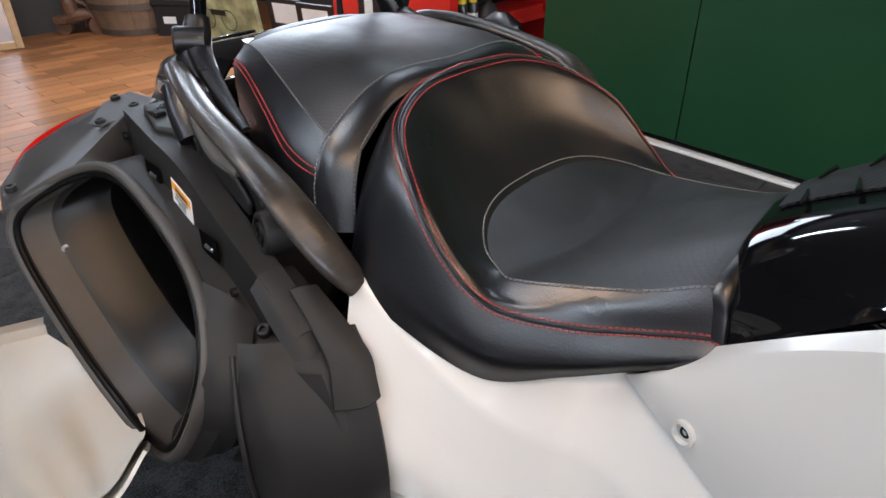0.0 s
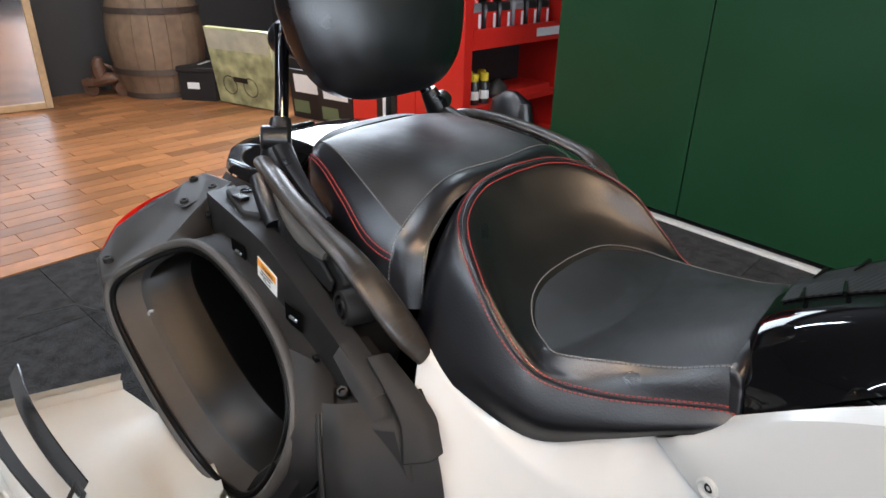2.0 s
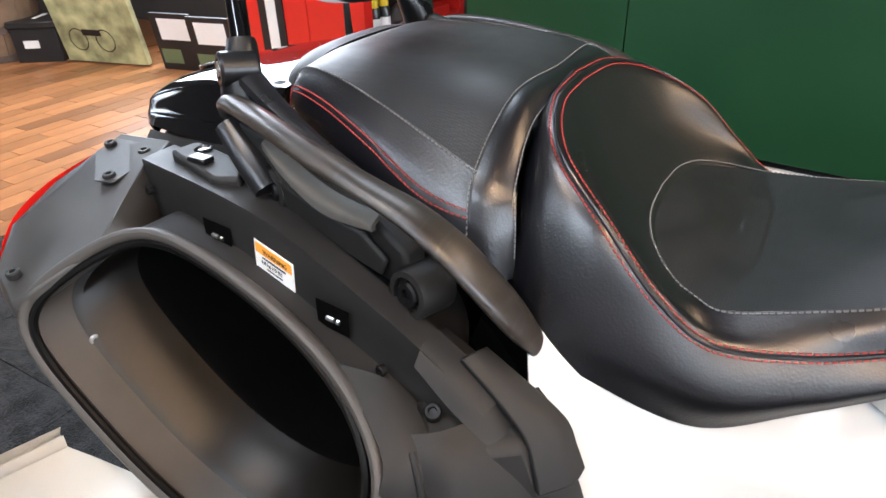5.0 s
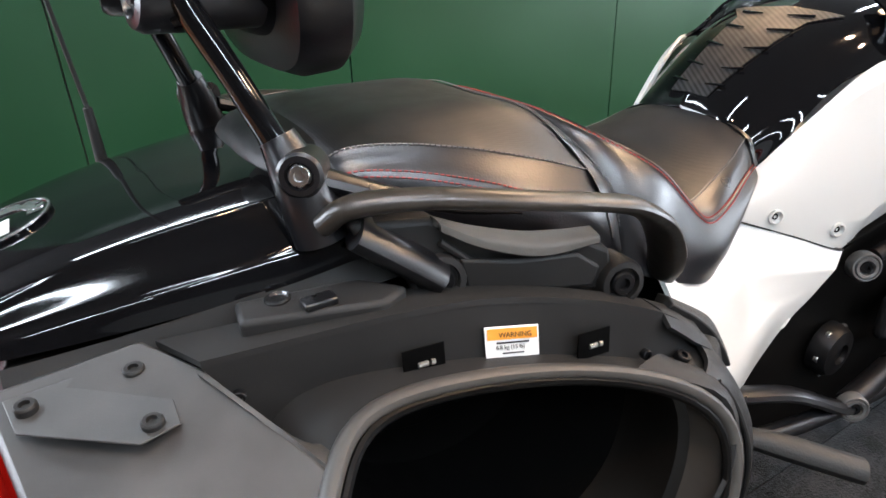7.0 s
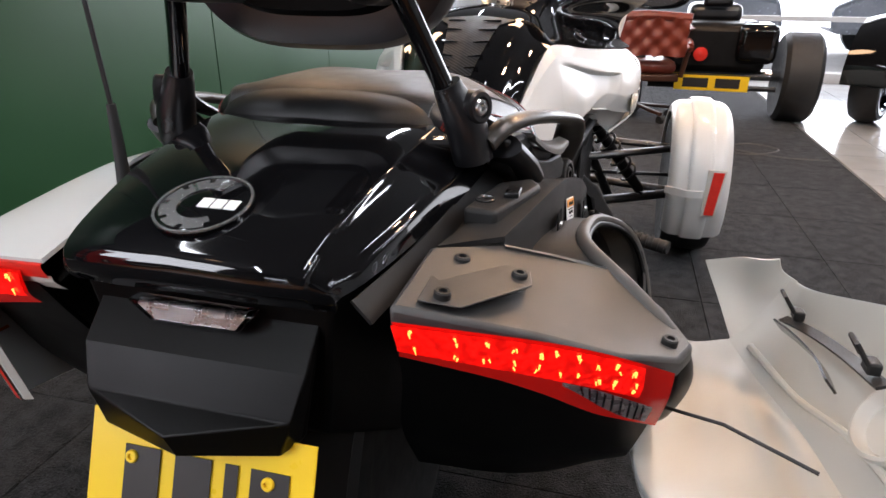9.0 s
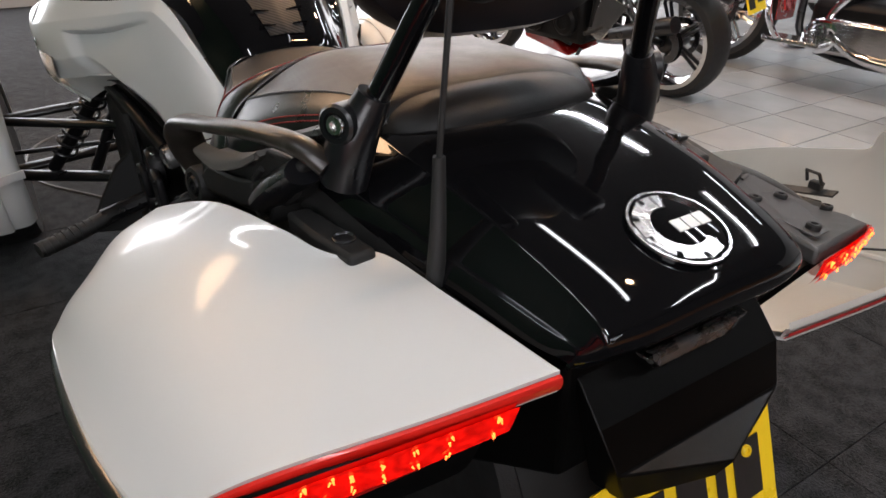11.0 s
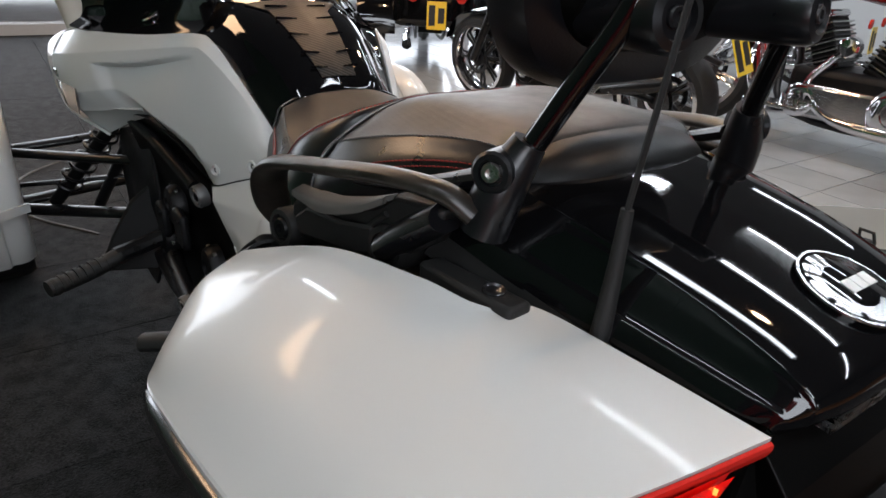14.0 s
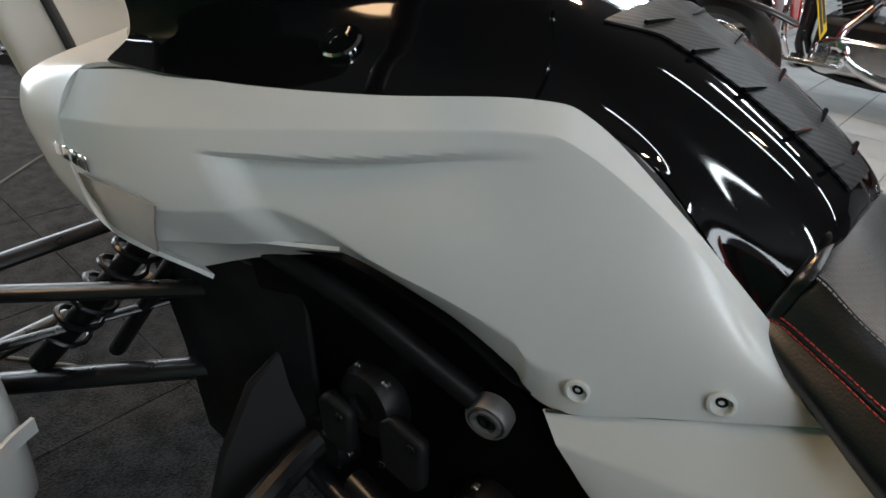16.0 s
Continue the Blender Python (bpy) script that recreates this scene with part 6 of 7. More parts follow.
def cruiser(at, heading, paint, name, label, trike, size=1.0):
    b = thing(name, label, "motorcycle")
    if trike:
        for s in (1, -1):
            road_wheel(b, (0, s * .52, .33), .33, .20, 7, BRIGHT)
            part("rear_fender", Net([[(math.cos(a) * .42, s * y, .33 + math.sin(a) * q) for a in [radians(-8 + 190 * k / 10) for k in range(11)]] for y, q in ((.34, .42), (.40, .45), (.55, .46), (.66, .43))]).mesh(26, 10, .006), paint, b, "broad painted rear fender")
        part("trunk", box(-.45, .25, -.36, .36, .38, .72), paint, b, bevel=0.06)
    else:
        road_wheel(b, (0, 0, .32), .32, .16, 7, BRIGHT)
        part("rear_fender", Net([[(math.cos(a) * .36, y, .32 + math.sin(a) * q) for a in [radians(0 + 170 * k / 10) for k in range(11)]] for y, q in ((-.10, .34), (-.06, .37), (.06, .37), (.10, .34))]).mesh(26, 8, .005), paint, b, "painted rear fender")
    road_wheel(b, (1.68, 0, .32), .32, .12, 9, BRIGHT)
    part("front_fender", Net([[(1.68 + math.cos(a) * .36, y, .32 + math.sin(a) * q) for a in [radians(-5 + 190 * k / 10) for k in range(11)]] for y, q in ((-.09, .34), (-.05, .37), (.05, .37), (.09, .34))]).mesh(26, 8, .005), paint, b, "painted front fender")
    e = part("engine", box(.58, 1.12, -.16, .16, .20, .44), DARKMETAL, b, "black and chrome v-twin engine", bevel=0.04)
    for lean, x in ((-24, .74), (24, .96)):
        for k in range(10):
            bm = bmesh.new()
            box(-.075, .075, -.13, .13, .03 + k * .022, .038 + k * .022, bm)
            bm.transform(pose(x, 0, .42, 0, lean, 0))
            part("fin", bm, BRIGHT if k % 2 else SATIN, e)
        bm = bmesh.new()
        box(-.06, .06, -.11, .11, 0, .26, bm)
        bm.transform(pose(x, 0, .42, 0, lean, 0))
        part("cylinder", bm, DARKMETAL, e, bevel=0.01)
        bm = bmesh.new()
        box(-.07, .07, -.12, .12, .26, .30, bm)
        bm.transform(pose(x, 0, .42, 0, lean, 0))
        part("rocker_box", bm, CHROME, e, bevel=0.015)
    part("air_filter", disc(facing((.85, .16, .56), (0, 1, 0)), [(.05, 0), (.05, .05), (.04, .06), (0, .062)], 24), CHROME, e)
    part("primary_cover", disc(facing((.56, .16, .29), (0, 1, 0)), [(.125, 0), (.125, .05), (.105, .065), (.06, .068), (.055, .06), (0, .06)], 30), CHROME, e)
    part("clutch_cover", disc(facing((1.02, .16, .27), (0, 1, 0)), [(.085, 0), (.085, .045), (.06, .055), (0, .056)], 28), CHROME, e)
    part("primary_case", box(.56, 1.02, .16, .205, .19, .36), BRIGHT, e, bevel=0.02)
    part("tank", rings([[Vector((x, math.cos(a) * w, z + math.sin(a) * h)) for a in [2 * math.pi * k / 20 for k in range(20)]] for x, w, z, h in ((.52, .04, .80, .04), (.62, .12, .82, .08), (.82, .165, .86, .11), (1.02, .15, .89, .11), (1.18, .08, .90, .07), (1.22, .03, .90, .03))]), paint, b, "painted teardrop tank")
    part("tank_badge", box(.80, .98, .160, .168, .86, .885), CHROME, b, bevel=0.003)
    part("seat", rings([[Vector((x, math.cos(a) * w, z + math.sin(a) * h)) for a in [2 * math.pi * k / 16 for k in range(16)]] for x, w, z, h in ((.60, .07, .76, .03), (.45, .17, .74, .06), (.25, .19, .73, .07), (.08, .16, .80, .08), (-.15, .15, .84, .07), (-.25, .08, .85, .05))]), LEATHER, b, "black stepped seat")
    for y in (.10, -.10):
        part("fork_tube", tube([(1.68, y, .32), (1.48, y, .66), (1.32, y, .98)], [.034, .032, .026], 12, 8), CHROME, b, "chrome fork leg")
        part("frame_tube", tube([(1.32, y * .4, .86), (1.20, y, .50), (1.12, y, .20), (.55, y * 1.3, .17), (.2, y * 1.4, .34)], .02, 10, 18), SATIN, b)
    part("crash_bar", tube([(1.20, .08, .62), (1.24, .32, .54), (1.22, .36, .36), (1.16, .28, .22), (1.12, .08, .18)], .015, 10, 20), CHROME, b, "chrome engine guard")
    part("leg_shield", Net([[(1.30, .12, .90), (1.28, .26, .86), (1.24, .33, .74)], [(1.30, .12, .60), (1.26, .28, .58), (1.20, .34, .54)], [(1.24, .10, .36), (1.22, .24, .36), (1.18, .30, .38)]]).mesh(14, 14, .008), paint, b, "painted leg shield")
    part("floorboard", box(.95, 1.25, .20, .33, .23, .255), BRIGHT, b, bevel=0.006)
    part("exhaust", tube([(.92, .14, .50), (1.0, .18, .34), (.8, .2, .20), (.3, .23, .20), (-.45, .24, .24)], [.022, .022, .026, .04, .042], 12, 24), CHROME, b, "chrome exhaust")
    part("exhaust", tube([(.92, -.14, .50), (1.0, -.18, .34), (.8, -.2, .20), (.3, -.23, .20), (-.45, -.24, .24)], [.022, .022, .026, .04, .042], 12, 24), CHROME, b, "chrome exhaust")
    hl = part("headlight", disc(facing((1.46, 0, .93), (1, 0, 0)), [(.06, -.10), (.095, -.05), (.105, 0), (.10, .02), (0, .03)], 24), CHROME, b)
    part("handlebar", tube([(1.0, .42, 1.10), (1.1, .34, 1.16), (1.28, .1, 1.02), (1.28, -.1, 1.02), (1.1, -.34, 1.16), (1.0, -.42, 1.10)], .013, 8, 24), CHROME, b)
    for y in (-.2, .2):
        part("tail_lamp", disc(facing((-.46, y, .62), (-1, 0, 0)), [(.04, 0), (.04, .02), (0, .03)], 16), REFLECT, b)
    plate_thing(b, facing((-.47, 0, .48), (-1, 0, .1)) @ pose(0, 0, 0, 0, 0, 90), .22, .16, [(-.08, .08, .012, .065), (-.06, .06, -.065, -.012)])
    b.matrix_world = pose(at[0], at[1], 0, 0, 0, heading) @ Matrix.Diagonal((size, size, size, 1))


cruiser((3.66, 0.32), 94, WINE, "trike_motorcycle", "dark red cruiser trike with chrome v-twin engine", True, 1.14)
cruiser((2.75, 4.55), 60, GLOSS, "touring_motorcycle", "black touring trike with chrome wheels", True)
cruiser((5.6, 2.6), 100, WINE, "cruiser_motorcycle", "dark red cruiser with chrome engine", False)


def quad():
    q = thing("black_trike", "black kit trike with wide rear tyres", "motorcycle")
    for x in (-.62, .62):
        part("wheel", disc(facing((x, 0, .33), (1, 0, 0)), [(.18, -.11), (.30, -.13), (.33, -.10), (.33, .10), (.30, .13), (.18, .11), (0, .09)], 32), RUBBER, q)
    part("axle", tube([(-.6, 0, .33), (.6, 0, .33)], .04, 12), CHROME, q)
    part("body", box(-.36, .36, -.25, .45, .36, .72), DARKMETAL, q, bevel=0.06)
    part("engine", box(-.26, .26, .3, .8, .30, .66), DARKMETAL, q, bevel=0.04)
    part("seat", box(-.20, .20, .2, .75, .70, .84), LEATHER, q, bevel=0.05)
    part("backrest", box(-.11, .11, .12, .20, .82, 1.08), LEATHER, q, bevel=0.03)
    part("pannier", box(.14, .42, -.30, .10, .44, .72), GLOSS, q, "black side bag", bevel=0.05)
    part("tail_lamp", disc(facing((-.10, -.26, .50), (0, -1, 0)), [(.05, 0), (.05, .02), (0, .03)], 20), REFLECT, q)
    part("bumper", tube([(-.45, -.30, .27), (.45, -.30, .27)], .02, 10), SATIN, q)
    part("fork", tube([(0, 1.9, .33), (0, 1.2, 1.1)], .03, 10), CHROME, q)
    part("front_wheel", disc(facing((0, 1.9, .32), (1, 0, 0)), [(.2, -.06), (.30, -.07), (.32, 0), (.30, .07), (.2, .06), (0, .03)], 28), RUBBER, q)
    part("handlebar", tube([(-.45, .95, 1.12), (-.1, 1.15, 1.14), (.1, 1.15, 1.14), (.45, .95, 1.12)], .014, 8, 16), CHROME, q)
    plate_thing(q, pose(0, -.33, .30, 90, 0, 0), .52, .11, [(-.20, -.02, -.035, .035), (.03, .20, -.035, .035)])
    q.matrix_world = pose(1.10, 4.75, 0, 0, 0, -3)


quad()

OXBLOOD = material("oxblood_leather", (0.16, 0.030, 0.018), 0.35, vary=0.35, scale=14, bump=0.15, bump_scale=300)
WOODDARK = material("dark_wood", (0.05, 0.02, 0.012), 0.35, vary=0.3, scale=20)


def desk_chair():
    c = thing("office_chair", "oxblood buttoned leather swivel chair", "chair")
    bm = bmesh.new()
    n = 22
    front = []
    for i in range(n + 1):
        row = []
        for k in range(13):
            x, z = -.27 + .54 * i / n, .50 + .26 * k / 12
            dimple = .018 * math.cos(i * math.pi * 2 / 5.5) * math.cos(k * math.pi * 2 / 6)
            row.append(bm.verts.new((x, -.06 + dimple + .08 * (x / .27) ** 2 * -1, z)))
        front.append(row)
    fs = [bm.faces.new((front[i][k], front[i + 1][k], front[i + 1][k + 1], front[i][k + 1])) for i in range(n) for k in range(12)]
    bmesh.ops.recalc_face_normals(bm, faces=fs)
    bmesh.ops.solidify(bm, geom=fs, thickness=.08)
    part("backrest", bm, OXBLOOD, c, "buttoned oxblood back")
    part("back_roll", tube([(-.29, -.10, .76), (0, -.03, .775), (.29, -.10, .76)], .035, 10, 12), OXBLOOD, c)
    part("seat", box(-.25, .25, .0, .46, .36, .46), OXBLOOD, c, bevel=0.04)
    part("seat_rail", box(-.27, .27, -.02, .48, .31, .36), WOODDARK, c, bevel=0.01)
    for s in (1, -1):
        part("arm", tube([(s * .30, -.08, .56), (s * .33, .12, .58), (s * .31, .34, .55)], .034, 10, 10), OXBLOOD, c)
        part("arm_post", tube([(s * .30, .30, .35), (s * .31, .30, .54)], .02, 10), WOODDARK, c)
        part("arm_post", tube([(s * .28, -.02, .35), (s * .30, -.06, .54)], .02, 10), WOODDARK, c)
    part("column", tube([(0, .2, .08), (0, .2, .33)], .03, 12), SATIN, c)
    for k in range(5):
        a = 2 * math.pi * k / 5 + .3
        p = Vector((math.cos(a) * .30, .2 + math.sin(a) * .30, .055))
        part("leg", tube([(0, .2, .11), p + Vector((0, 0, .02))], .02, 8, flat=.7), WOODDARK, c)
        part("castor", disc(facing(p - Vector((0, 0, .025)), (math.sin(a), -math.cos(a), 0)), [(.03, -.012), (.03, .012), (0, .012)], 14), RUBBER, c)
    c.matrix_world = pose(.57, 4.30, 0, 0, 0, 6)


desk_chair()

# cable on the carpet and a free-standing white display board beyond the nose
tagged(part("cable", tube([(.05, 4.0, .006), (.5, 3.7, .006), (.9, 3.55, .006), (1.25, 3.45, .006), (1.45, 3.62, .006), (1.30, 3.75, .006), (1.15, 3.6, .006), (1.4, 3.42, .006), (1.68, 3.40, .006)], .006, 8, 60), SEAL, label="grey electric cable lying coiled on the carpet"), category="cable")
tagged(part("cable", tube([(-.40, 1.95, .006), (-.62, 2.3, .006), (-.60, 2.7, .006), (-.30, 3.0, .006), (.05, 3.3, .006)], .006, 8, 40), SEAL, label="grey electric cable trailing over the carpet"), category="cable")

# ---- corner behind: shelves, barrel, boxes, picture, mirror ----
SHELFRED = material("red_shelf_paint", (0.62, 0.022, 0.014), 0.35, vary=0.05, scale=20, coat=0.3)
OAK = material("weathered_oak", (0.20, 0.13, 0.08), 0.7, vary=0.35, scale=14, bump=0.4, bump_scale=60)
IRON = material("rusty_iron_band", (0.10, 0.075, 0.06), 0.6, metal=0.5, vary=0.4, scale=30)
BLACKBOX = material("black_card", (0.012, 0.012, 0.012), 0.5)
YCAP = material("yellow_cap", (0.75, 0.52, 0.03), 0.4)
CAN = material("dark_can", (0.02, 0.02, 0.02), 0.3, coat=0.3)
GREYJUG = material("grey_bottle", (0.22, 0.22, 0.23), 0.4)

shelf = thing("display_shelf", "red metal display shelf stocked with oil bottles", "shelf")
part("side_panel", box(-2.02, -1.95, -1.86, -1.48, 0, 1.9), SHELFRED, shelf, bevel=0.004)
part("side_panel", box(-3.0, -2.94, -1.86, -1.48, 0, 1.9), SHELFRED, shelf, bevel=0.004)
part("back_panel", box(-2.94, -2.02, -1.86, -1.83, 0, 1.9), BLACKBOX, shelf)
for z in (.05, .31, .68, 1.15):
    part("board", box(-2.94, -2.02, -1.83, -1.485, z - .03, z), SHELFRED, shelf, bevel=0.003)
part("front_lip", box(-2.94, -2.02, -1.485, -1.475, .64, .75), SHELFRED, shelf)
part("logo_bar", box(-2.90, -2.62, -1.475, -1.472, .67, .72), STICKER, shelf)
header = part("header_panel", box(-2.02, -1.945, -2.45, -1.86, 0.0, 1.2), SHELFRED, shelf, bevel=0.004)
part("sign_board", box(-1.945, -1.935, -2.20, -2.02, .10, .62), BLACKBOX, header)
part("text_bar", box(-1.935, -1.932, -2.14, -2.07, .16, .56), STICKER, header)


def bottle(x, y, z, kind):
    if kind == "can":
        b = thing("spray_can", "black aerosol can with yellow cap", "can", group="cans on the shelf")
        part("body", disc(facing((0, 0, 0), (0, 0, 1)), [(.030, 0), (.032, .005), (.032, .12), (.026, .135)], 18), CAN, b)
        part("cap", disc(facing((0, 0, .135), (0, 0, 1)), [(.026, 0), (.026, .04), (.022, .045), (0, .045)], 16), YCAP, b)
        part("label_band", disc(facing((0, 0, .03), (0, 0, 1)), [(.0326, 0), (.0326, .05)], 18), STICKER, b)
    else:
        b = thing("oil_bottle", "grey and red motor oil bottle", "bottle", group="oil bottles on the shelf")
        part("body", box(-.055, .055, -.035, .035, 0, .20), GREYJUG if kind == "grey" else CAN, b, bevel=0.018)
        part("neck", disc(facing((-.025, 0, .20), (0, 0, 1)), [(.022, 0), (.020, .03), (.016, .035), (0, .035)], 14), SHELFRED, b)
        part("label_panel", box(-.045, .045, .035, .037, .03, .15), SHELFRED, b)
        part("text_bar", box(-.038, -.015, .037, .038, .04, .14), STICKER, b)
    b.location = (x, y, z)


for i in range(6):
    bottle(-2.12 - .135 * i, -1.58, .68, "grey" if i % 3 == 0 else "dark")
for x, y in ((-2.14, -1.56), (-2.22, -1.55), (-2.18, -1.64), (-2.10, -1.65), (-2.28, -1.62)):
    bottle(x, y, .31, "can")
tray = tagged(part("parcel", box(-2.85, -2.45, -1.75, -1.50, .31, .36), SHELFRED, None, "flat red carton lying on the shelf", bevel=0.004), category="box")
tagged(part("bag", rings([[Vector((-2.42 + math.cos(a) * r, -1.60 + math.sin(a) * r * .7, z)) for a in [2 * math.pi * k / 14 for k in range(14)]] for z, r in ((.31, .07), (.34, .085), (.39, .06), (.42, .015))]), SEAL, None, "small grey packet on the shelf"), category="packet")
tagged(part("seat_pad", rings([[Vector((-1.98 + math.cos(a) * w * .55, -1.16 + math.sin(a) * w, z)) for a in [2 * math.pi * k / 20 for k in range(20)]] for z, w in ((0, .13), (.05, .16), (.30, .15), (.42, .12), (.47, .04))]), LEATHER, None, "spare black leather seat standing against the wall"), category="seat")

brl = thing("barrel", "weathered oak barrel with iron bands", "barrel")
for k in range(18):
    a0, a1 = 2 * math.pi * k / 18, 2 * math.pi * (k + .97) / 18
    rows = []
    for z, r in ((0, .29), (.2, .345), (.45, .375), (.7, .345), (.9, .29)):
        rows.append([(math.cos(a) * q, math.sin(a) * q, z) for a in (a0, (a0 + a1) / 2, a1) for q in (r,)])
    part("stave", Net(rows).mesh(4, 9, .02), OAK, brl)
for z, r in ((.03, .305), (.22, .358), (.68, .358), (.87, .305)):
    part("hoop", disc(facing((0, 0, z), (0, 0, 1)), [(r - .004, -.022), (r + .003, -.022), (r + .003, .022), (r - .004, .022)], 36), IRON, brl)
part("head", disc(facing((0, 0, .86), (0, 0, 1)), [(.29, 0), (.29, .02), (0, .02)], 30), OAK, brl)
brl.location = (-1.62, -4.55, 0)

bx = thing("storage_box", "black lidded carton with pale labels", "box")
part("body", box(-.20, .20, -.15, .15, 0, .23), BLACKBOX, bx, bevel=0.006)
part("lid", box(-.21, .21, -.16, .16, .23, .27), BLACKBOX, bx, bevel=0.006)
for x in (-.12, .10):
    part("label_panel", box(x - .06, x + .04, .15, .154, .10, .15), STICKER, bx)
part("label_panel", box(.20, .204, -.08, .02, .10, .15), STICKER, bx)
part("label_panel", box(-.10, .08, -.04, -.01, .27, .273), STICKER, bx)
bx.matrix_world = pose(-1.82, -4.15, 0, 0, 0, 35)

PAINT = material("faded_print", (0.42, 0.42, 0.22), 0.5, vary=0.9, scale=9)
pic = thing("canvas_print", "faded yellow and green canvas print leaning on the wall", "picture")
part("canvas", box(-.33, .33, -.02, .02, 0, .58), PAINT, pic, bevel=0.003)
part("sky_band", box(-.32, .32, .02, .0215, .42, .57), material("print_sky", (0.5, 0.48, 0.36), 0.5, vary=0.3, scale=10), pic)
for a in (-.05, .17):
    part("printed_wheel", annulus(facing((a, .0205, .15), (0, 1, 0)), [(.075, 0), (.075, .001), (.068, .001), (.068, 0)], 24), INK, pic)
part("printed_shape", box(-.03, .12, .0205, .0215, .18, .22), INK, pic)
pic.matrix_world = pose(-1.84, -3.55, 0.02, 0, 0, -78) @ pose(0, 0, 0, -8, 0, 0)
for y, w, z in ((-2.62, .22, .0), (-2.95, .22, .0)):
    cp = thing("picture_card", "small dark picture card with pale shapes", "picture", group="picture cards")
    part("card", box(-.15, .15, -.01, .01, 0, .36), BLACKBOX, cp)
    part("pale_shape", box(-.12, .10, .01, .011, .20, .33), STICKER, cp)
    part("pale_shape", box(-.02, .13, .01, .011, .05, .14), material("muted_green", (0.12, 0.16, 0.08), 0.5), cp)
    cp.matrix_world = pose(-1.95, y, 0.0, 0, 0, -80) @ pose(0, 0, 0, -6, 0, 0)

toy = bmesh.new()
for x in (-.13, .13):
    disc(facing((x, 0, .065), (0, 1, 0)), [(.035, -.014), (.062, -.018), (.065, 0), (.062, .018), (.035, .014)], 20, toy)
tube([(-.16, 0, .10), (-.05, 0, .13), (.05, 0, .15), (.10, 0, .14)], [.03, .05, .045, .02], 10, 10, toy)
tube([(.13, 0, .065), (.08, 0, .22)], .012, 8, bm=toy)
tube([(-.04, 0, .14), (-.05, 0, .24), (-.03, 0, .31)], [.05, .055, .03], 10, 8, toy)
tube([(-.03, .03, .26), (.04, .05, .22), (.08, .03, .21)], .015, 8, bm=toy)
tube([(-.03, .04, .15), (.03, .06, .13), (.02, .06, .05)], .02, 8, bm=toy)
box(-.18, -.09, -.05, .05, .09, .14, toy)
tob = tagged(part("figurine", toy, material("tan_resin", (0.13, 0.062, 0.035), 0.5, vary=0.5, scale=40), None, "small tan and dark resin motorcycle figurine on the floor"), category="ornament")
tob.matrix_world = pose(-1.22, -4.70, 0, 0, 0, 134)

mir = thing("floor_mirror", "tall mirror in a pale wooden frame leaning on the wall", "mirror")
PALEWOOD = material("pale_wood", (0.45, 0.30, 0.16), 0.5, vary=0.2, scale=30)
part("mirror_glass", box(-.55, .55, -.012, .0, .04, 1.96), material("mirror_silver", (0.8, 0.83, 0.86), 0.12, metal=1.0, vary=0.05), mir)
part("frame_side", box(-.60, -.55, -.025, .015, 0, 2.0), PALEWOOD, mir, bevel=0.004)
part("frame_side", box(.55, .60, -.025, .015, 0, 2.0), PALEWOOD, mir, bevel=0.004)
part("frame_rail", box(-.55, .55, -.025, .015, 0, .05), PALEWOOD, mir, bevel=0.004)
part("frame_rail", box(-.55, .55, -.025, .015, 1.95, 2.0), PALEWOOD, mir, bevel=0.004)
mir.matrix_world = pose(-.15, -4.62, 0.01, 0, 0, -8) @ pose(0, 0, 0, -4, 0, 0)

# lamp fittings under the ceiling
FIT = material("white_fitting", (0.7, 0.7, 0.7), 0.5)
TUBEGLOW = glow("lit_tube", (0.92, 0.97, 1.0), 6.0)
BULB = glow("lit_bulb", (1.0, 0.75, 0.5), 12.0)
for tx, ty, watts in TUBES:
    f = thing("tube_fitting", "white fluorescent tube fitting, switched on", "lamp", group="tube lights")
    part("housing", box(-.06, .06, -.78, .78, -.05, 0), FIT, f, bevel=0.01)
    part("tube", tube([(0, -.75, -.065), (0, .75, -.065)], .014, 10), TUBEGLOW, f)
    f.location = (tx, ty, CEIL)
for tx, ty, watts in SPOTS:
    f = thing("downlight_fitting", "recessed downlight, switched on", "lamp", group="downlights")
    part("ring", disc(facing((0, 0, -.012), (0, 0, 1)), [(.06, 0), (.06, .012), (.045, .012), (.045, 0)], 24), FIT, f)
    part("bulb", disc(facing((0, 0, -.004), (0, 0, 1)), [(.044, 0), (.044, .003), (0, .003)], 20), BULB, f)
    f.location = (tx, ty, CEIL)
# ---- floor pieces ----
def piece_mesh(name, w, d, h, mat):
    bm = bmesh.new()
    g = .0009
    box(-w / 2 + g, w / 2 - g, -d / 2 + g, d / 2 - g, -h, 0, bm)
    top = [v for v in bm.verts if v.co.z > -1e-6]
    me = bpy.data.meshes.new(name)
    for v in top:
        v.co.x *= 1 - .0015 / w
        v.co.y *= 1 - .0015 / d
    bm.to_mesh(me)
    bm.free()
    me.materials.append(mat)
    return me


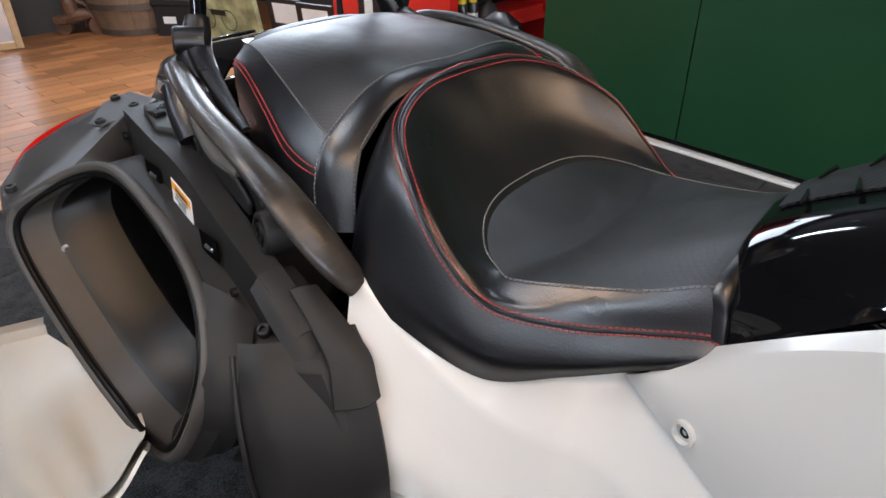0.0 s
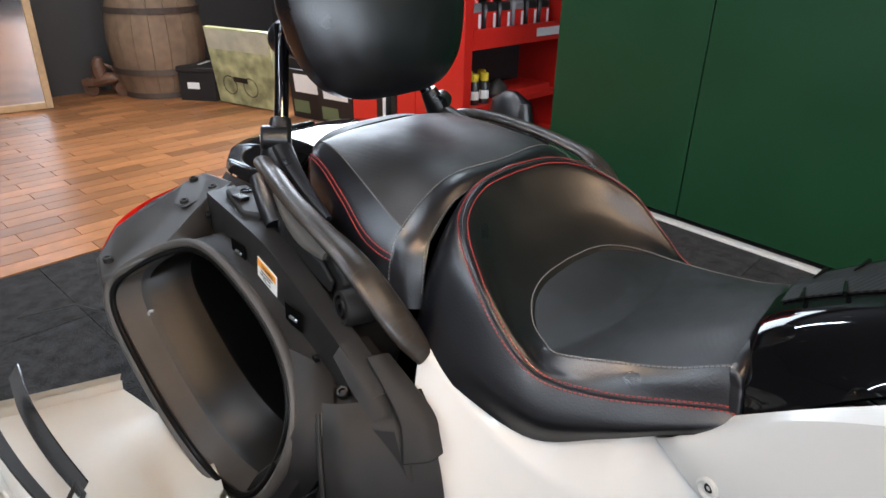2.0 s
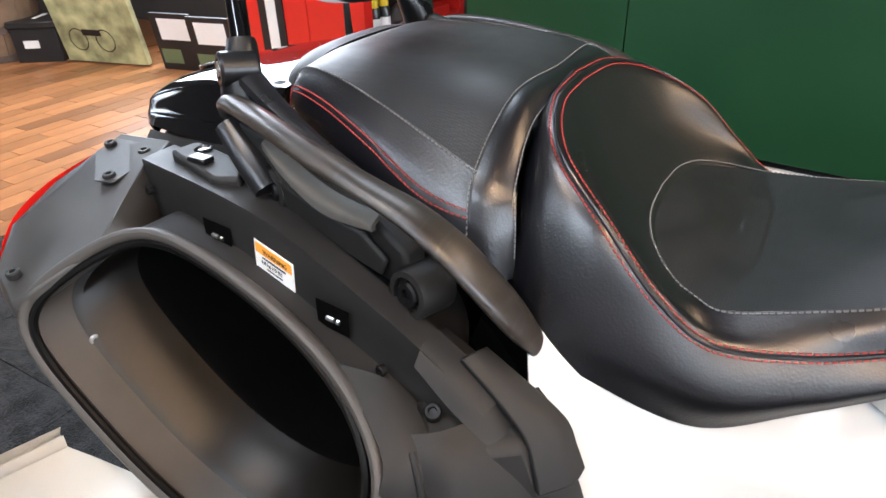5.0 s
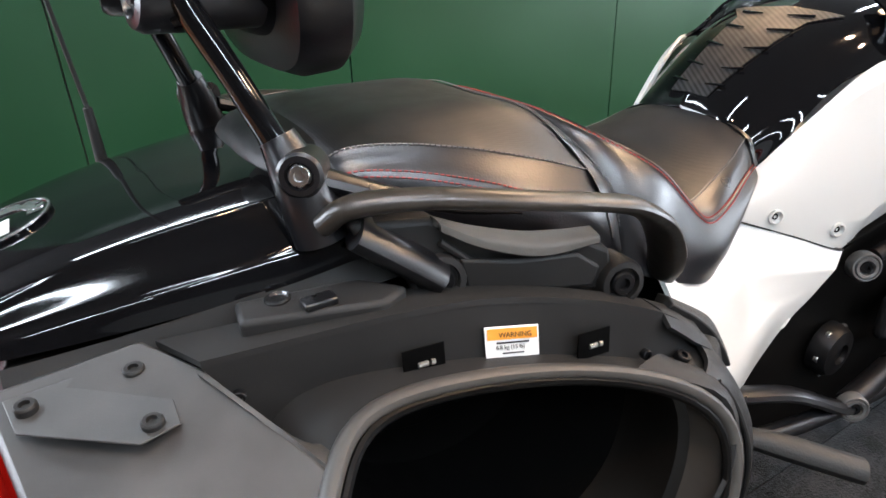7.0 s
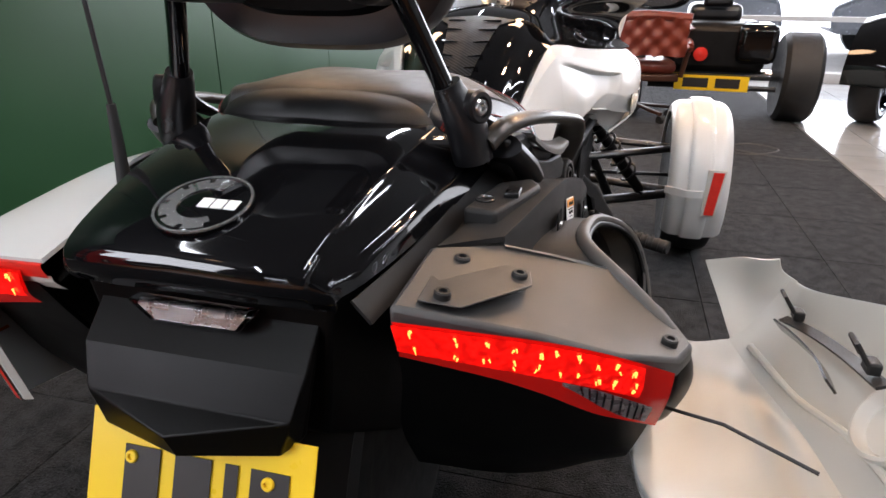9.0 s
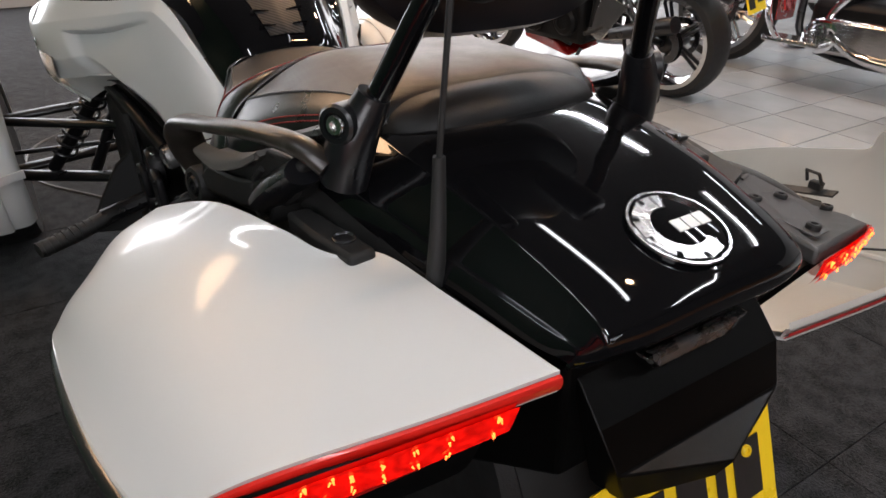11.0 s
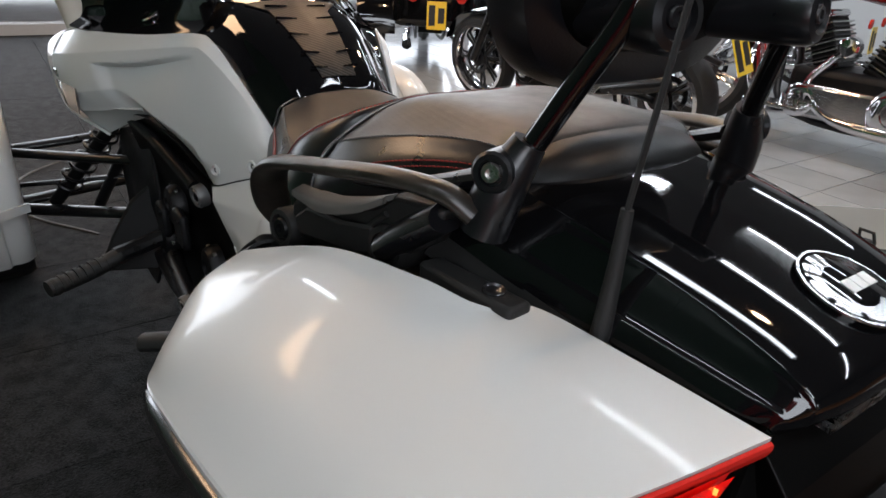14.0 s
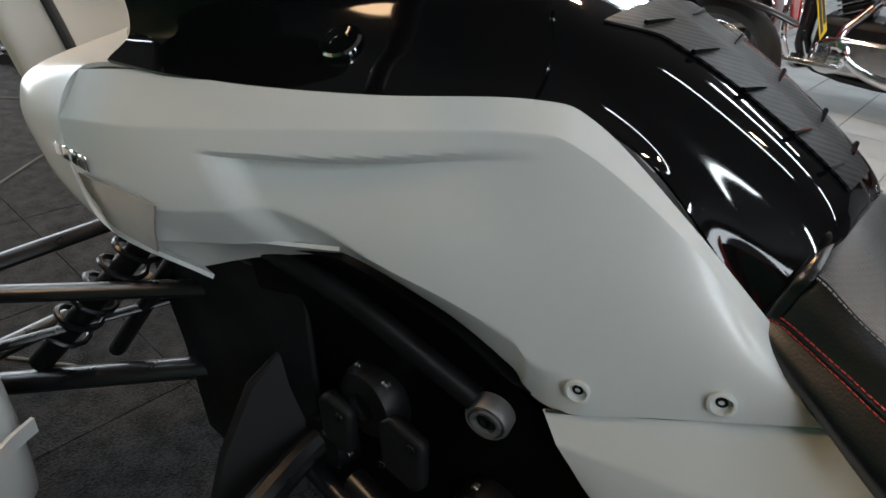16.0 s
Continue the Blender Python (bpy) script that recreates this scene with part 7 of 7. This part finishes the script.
def per_piece(mat, amount):
    """Let each piece differ a little in tone."""
    t = mat.node_tree
    b = t.nodes["Principled BSDF"]
    src = b.inputs["Base Color"].links[0].from_socket
    info = t.nodes.new("ShaderNodeObjectInfo")
    mr = t.nodes.new("ShaderNodeMapRange")
    mr.inputs["To Min"].default_value, mr.inputs["To Max"].default_value = 1 - amount, 1 + amount
    t.links.new(info.outputs["Random"], mr.inputs["Value"])
    mul = t.nodes.new("ShaderNodeVectorMath")
    mul.operation = "SCALE"
    t.links.new(src, mul.inputs[0])
    t.links.new(mr.outputs[0], mul.inputs["Scale"])
    t.links.new(mul.outputs["Vector"], b.inputs["Base Color"])


per_piece(CARPET, .10)
per_piece(TILE, .07)
per_piece(PARQUET, .38)
carpet_piece = piece_mesh("carpet_tile", .5, .5, .006, CARPET)
for i in range(10):
    for j in range(18):
        x, y = 1.74 - .25 - .5 * i, -1.74 + .25 + .5 * j
        if x < wall_x(y) - .3 or y > 7.0:
            continue
        ob = new("carpet_tile", carpet_piece)
        ob.location, ob.rotation_euler = (x, y, .006), (0, 0, math.pi / 2 * ((i + j) % 2))
        ob.parent = ground
tile_piece = piece_mesh("floor_tile", .33, .33, .008, TILE)
far = bmesh.new()
for i in range(22):
    for j in range(27):
        x, y = 1.75 + .167 + .333 * i, -1.74 + .167 + .333 * j
        if y > 7.0:
            continue
        if i < 11:
            ob = new("floor_tile", tile_piece)
            ob.location = (x, y, .006)
            ob.parent = ground
        else:
            box(x - .163, x + .163, y - .163, y + .163, -.002, .006, far)
tagged(part("far_tiles", far, TILE, ground, smooth=False), kind="stuff")
block = piece_mesh("parquet_block", .40, .10, .008, PARQUET)
rest_bm = bmesh.new()
count = 0
for i in range(-4, 9):
    for j in range(33):
        x, y = .40 * i + (.2 if j % 2 else 0) - .6, -1.75 - .05 - .10 * j
        if -2.4 < x < 1.9 and count < 300:
            ob = new("parquet_block", block)
            ob.location = (x, y, .006)
            ob.parent = ground
            count += 1
        elif x < 4:
            box(x - .198, x + .198, y - .048, y + .048, -.002, .006, rest_bm)
tagged(part("far_parquet", rest_bm, PARQUET, ground, smooth=False), kind="stuff")
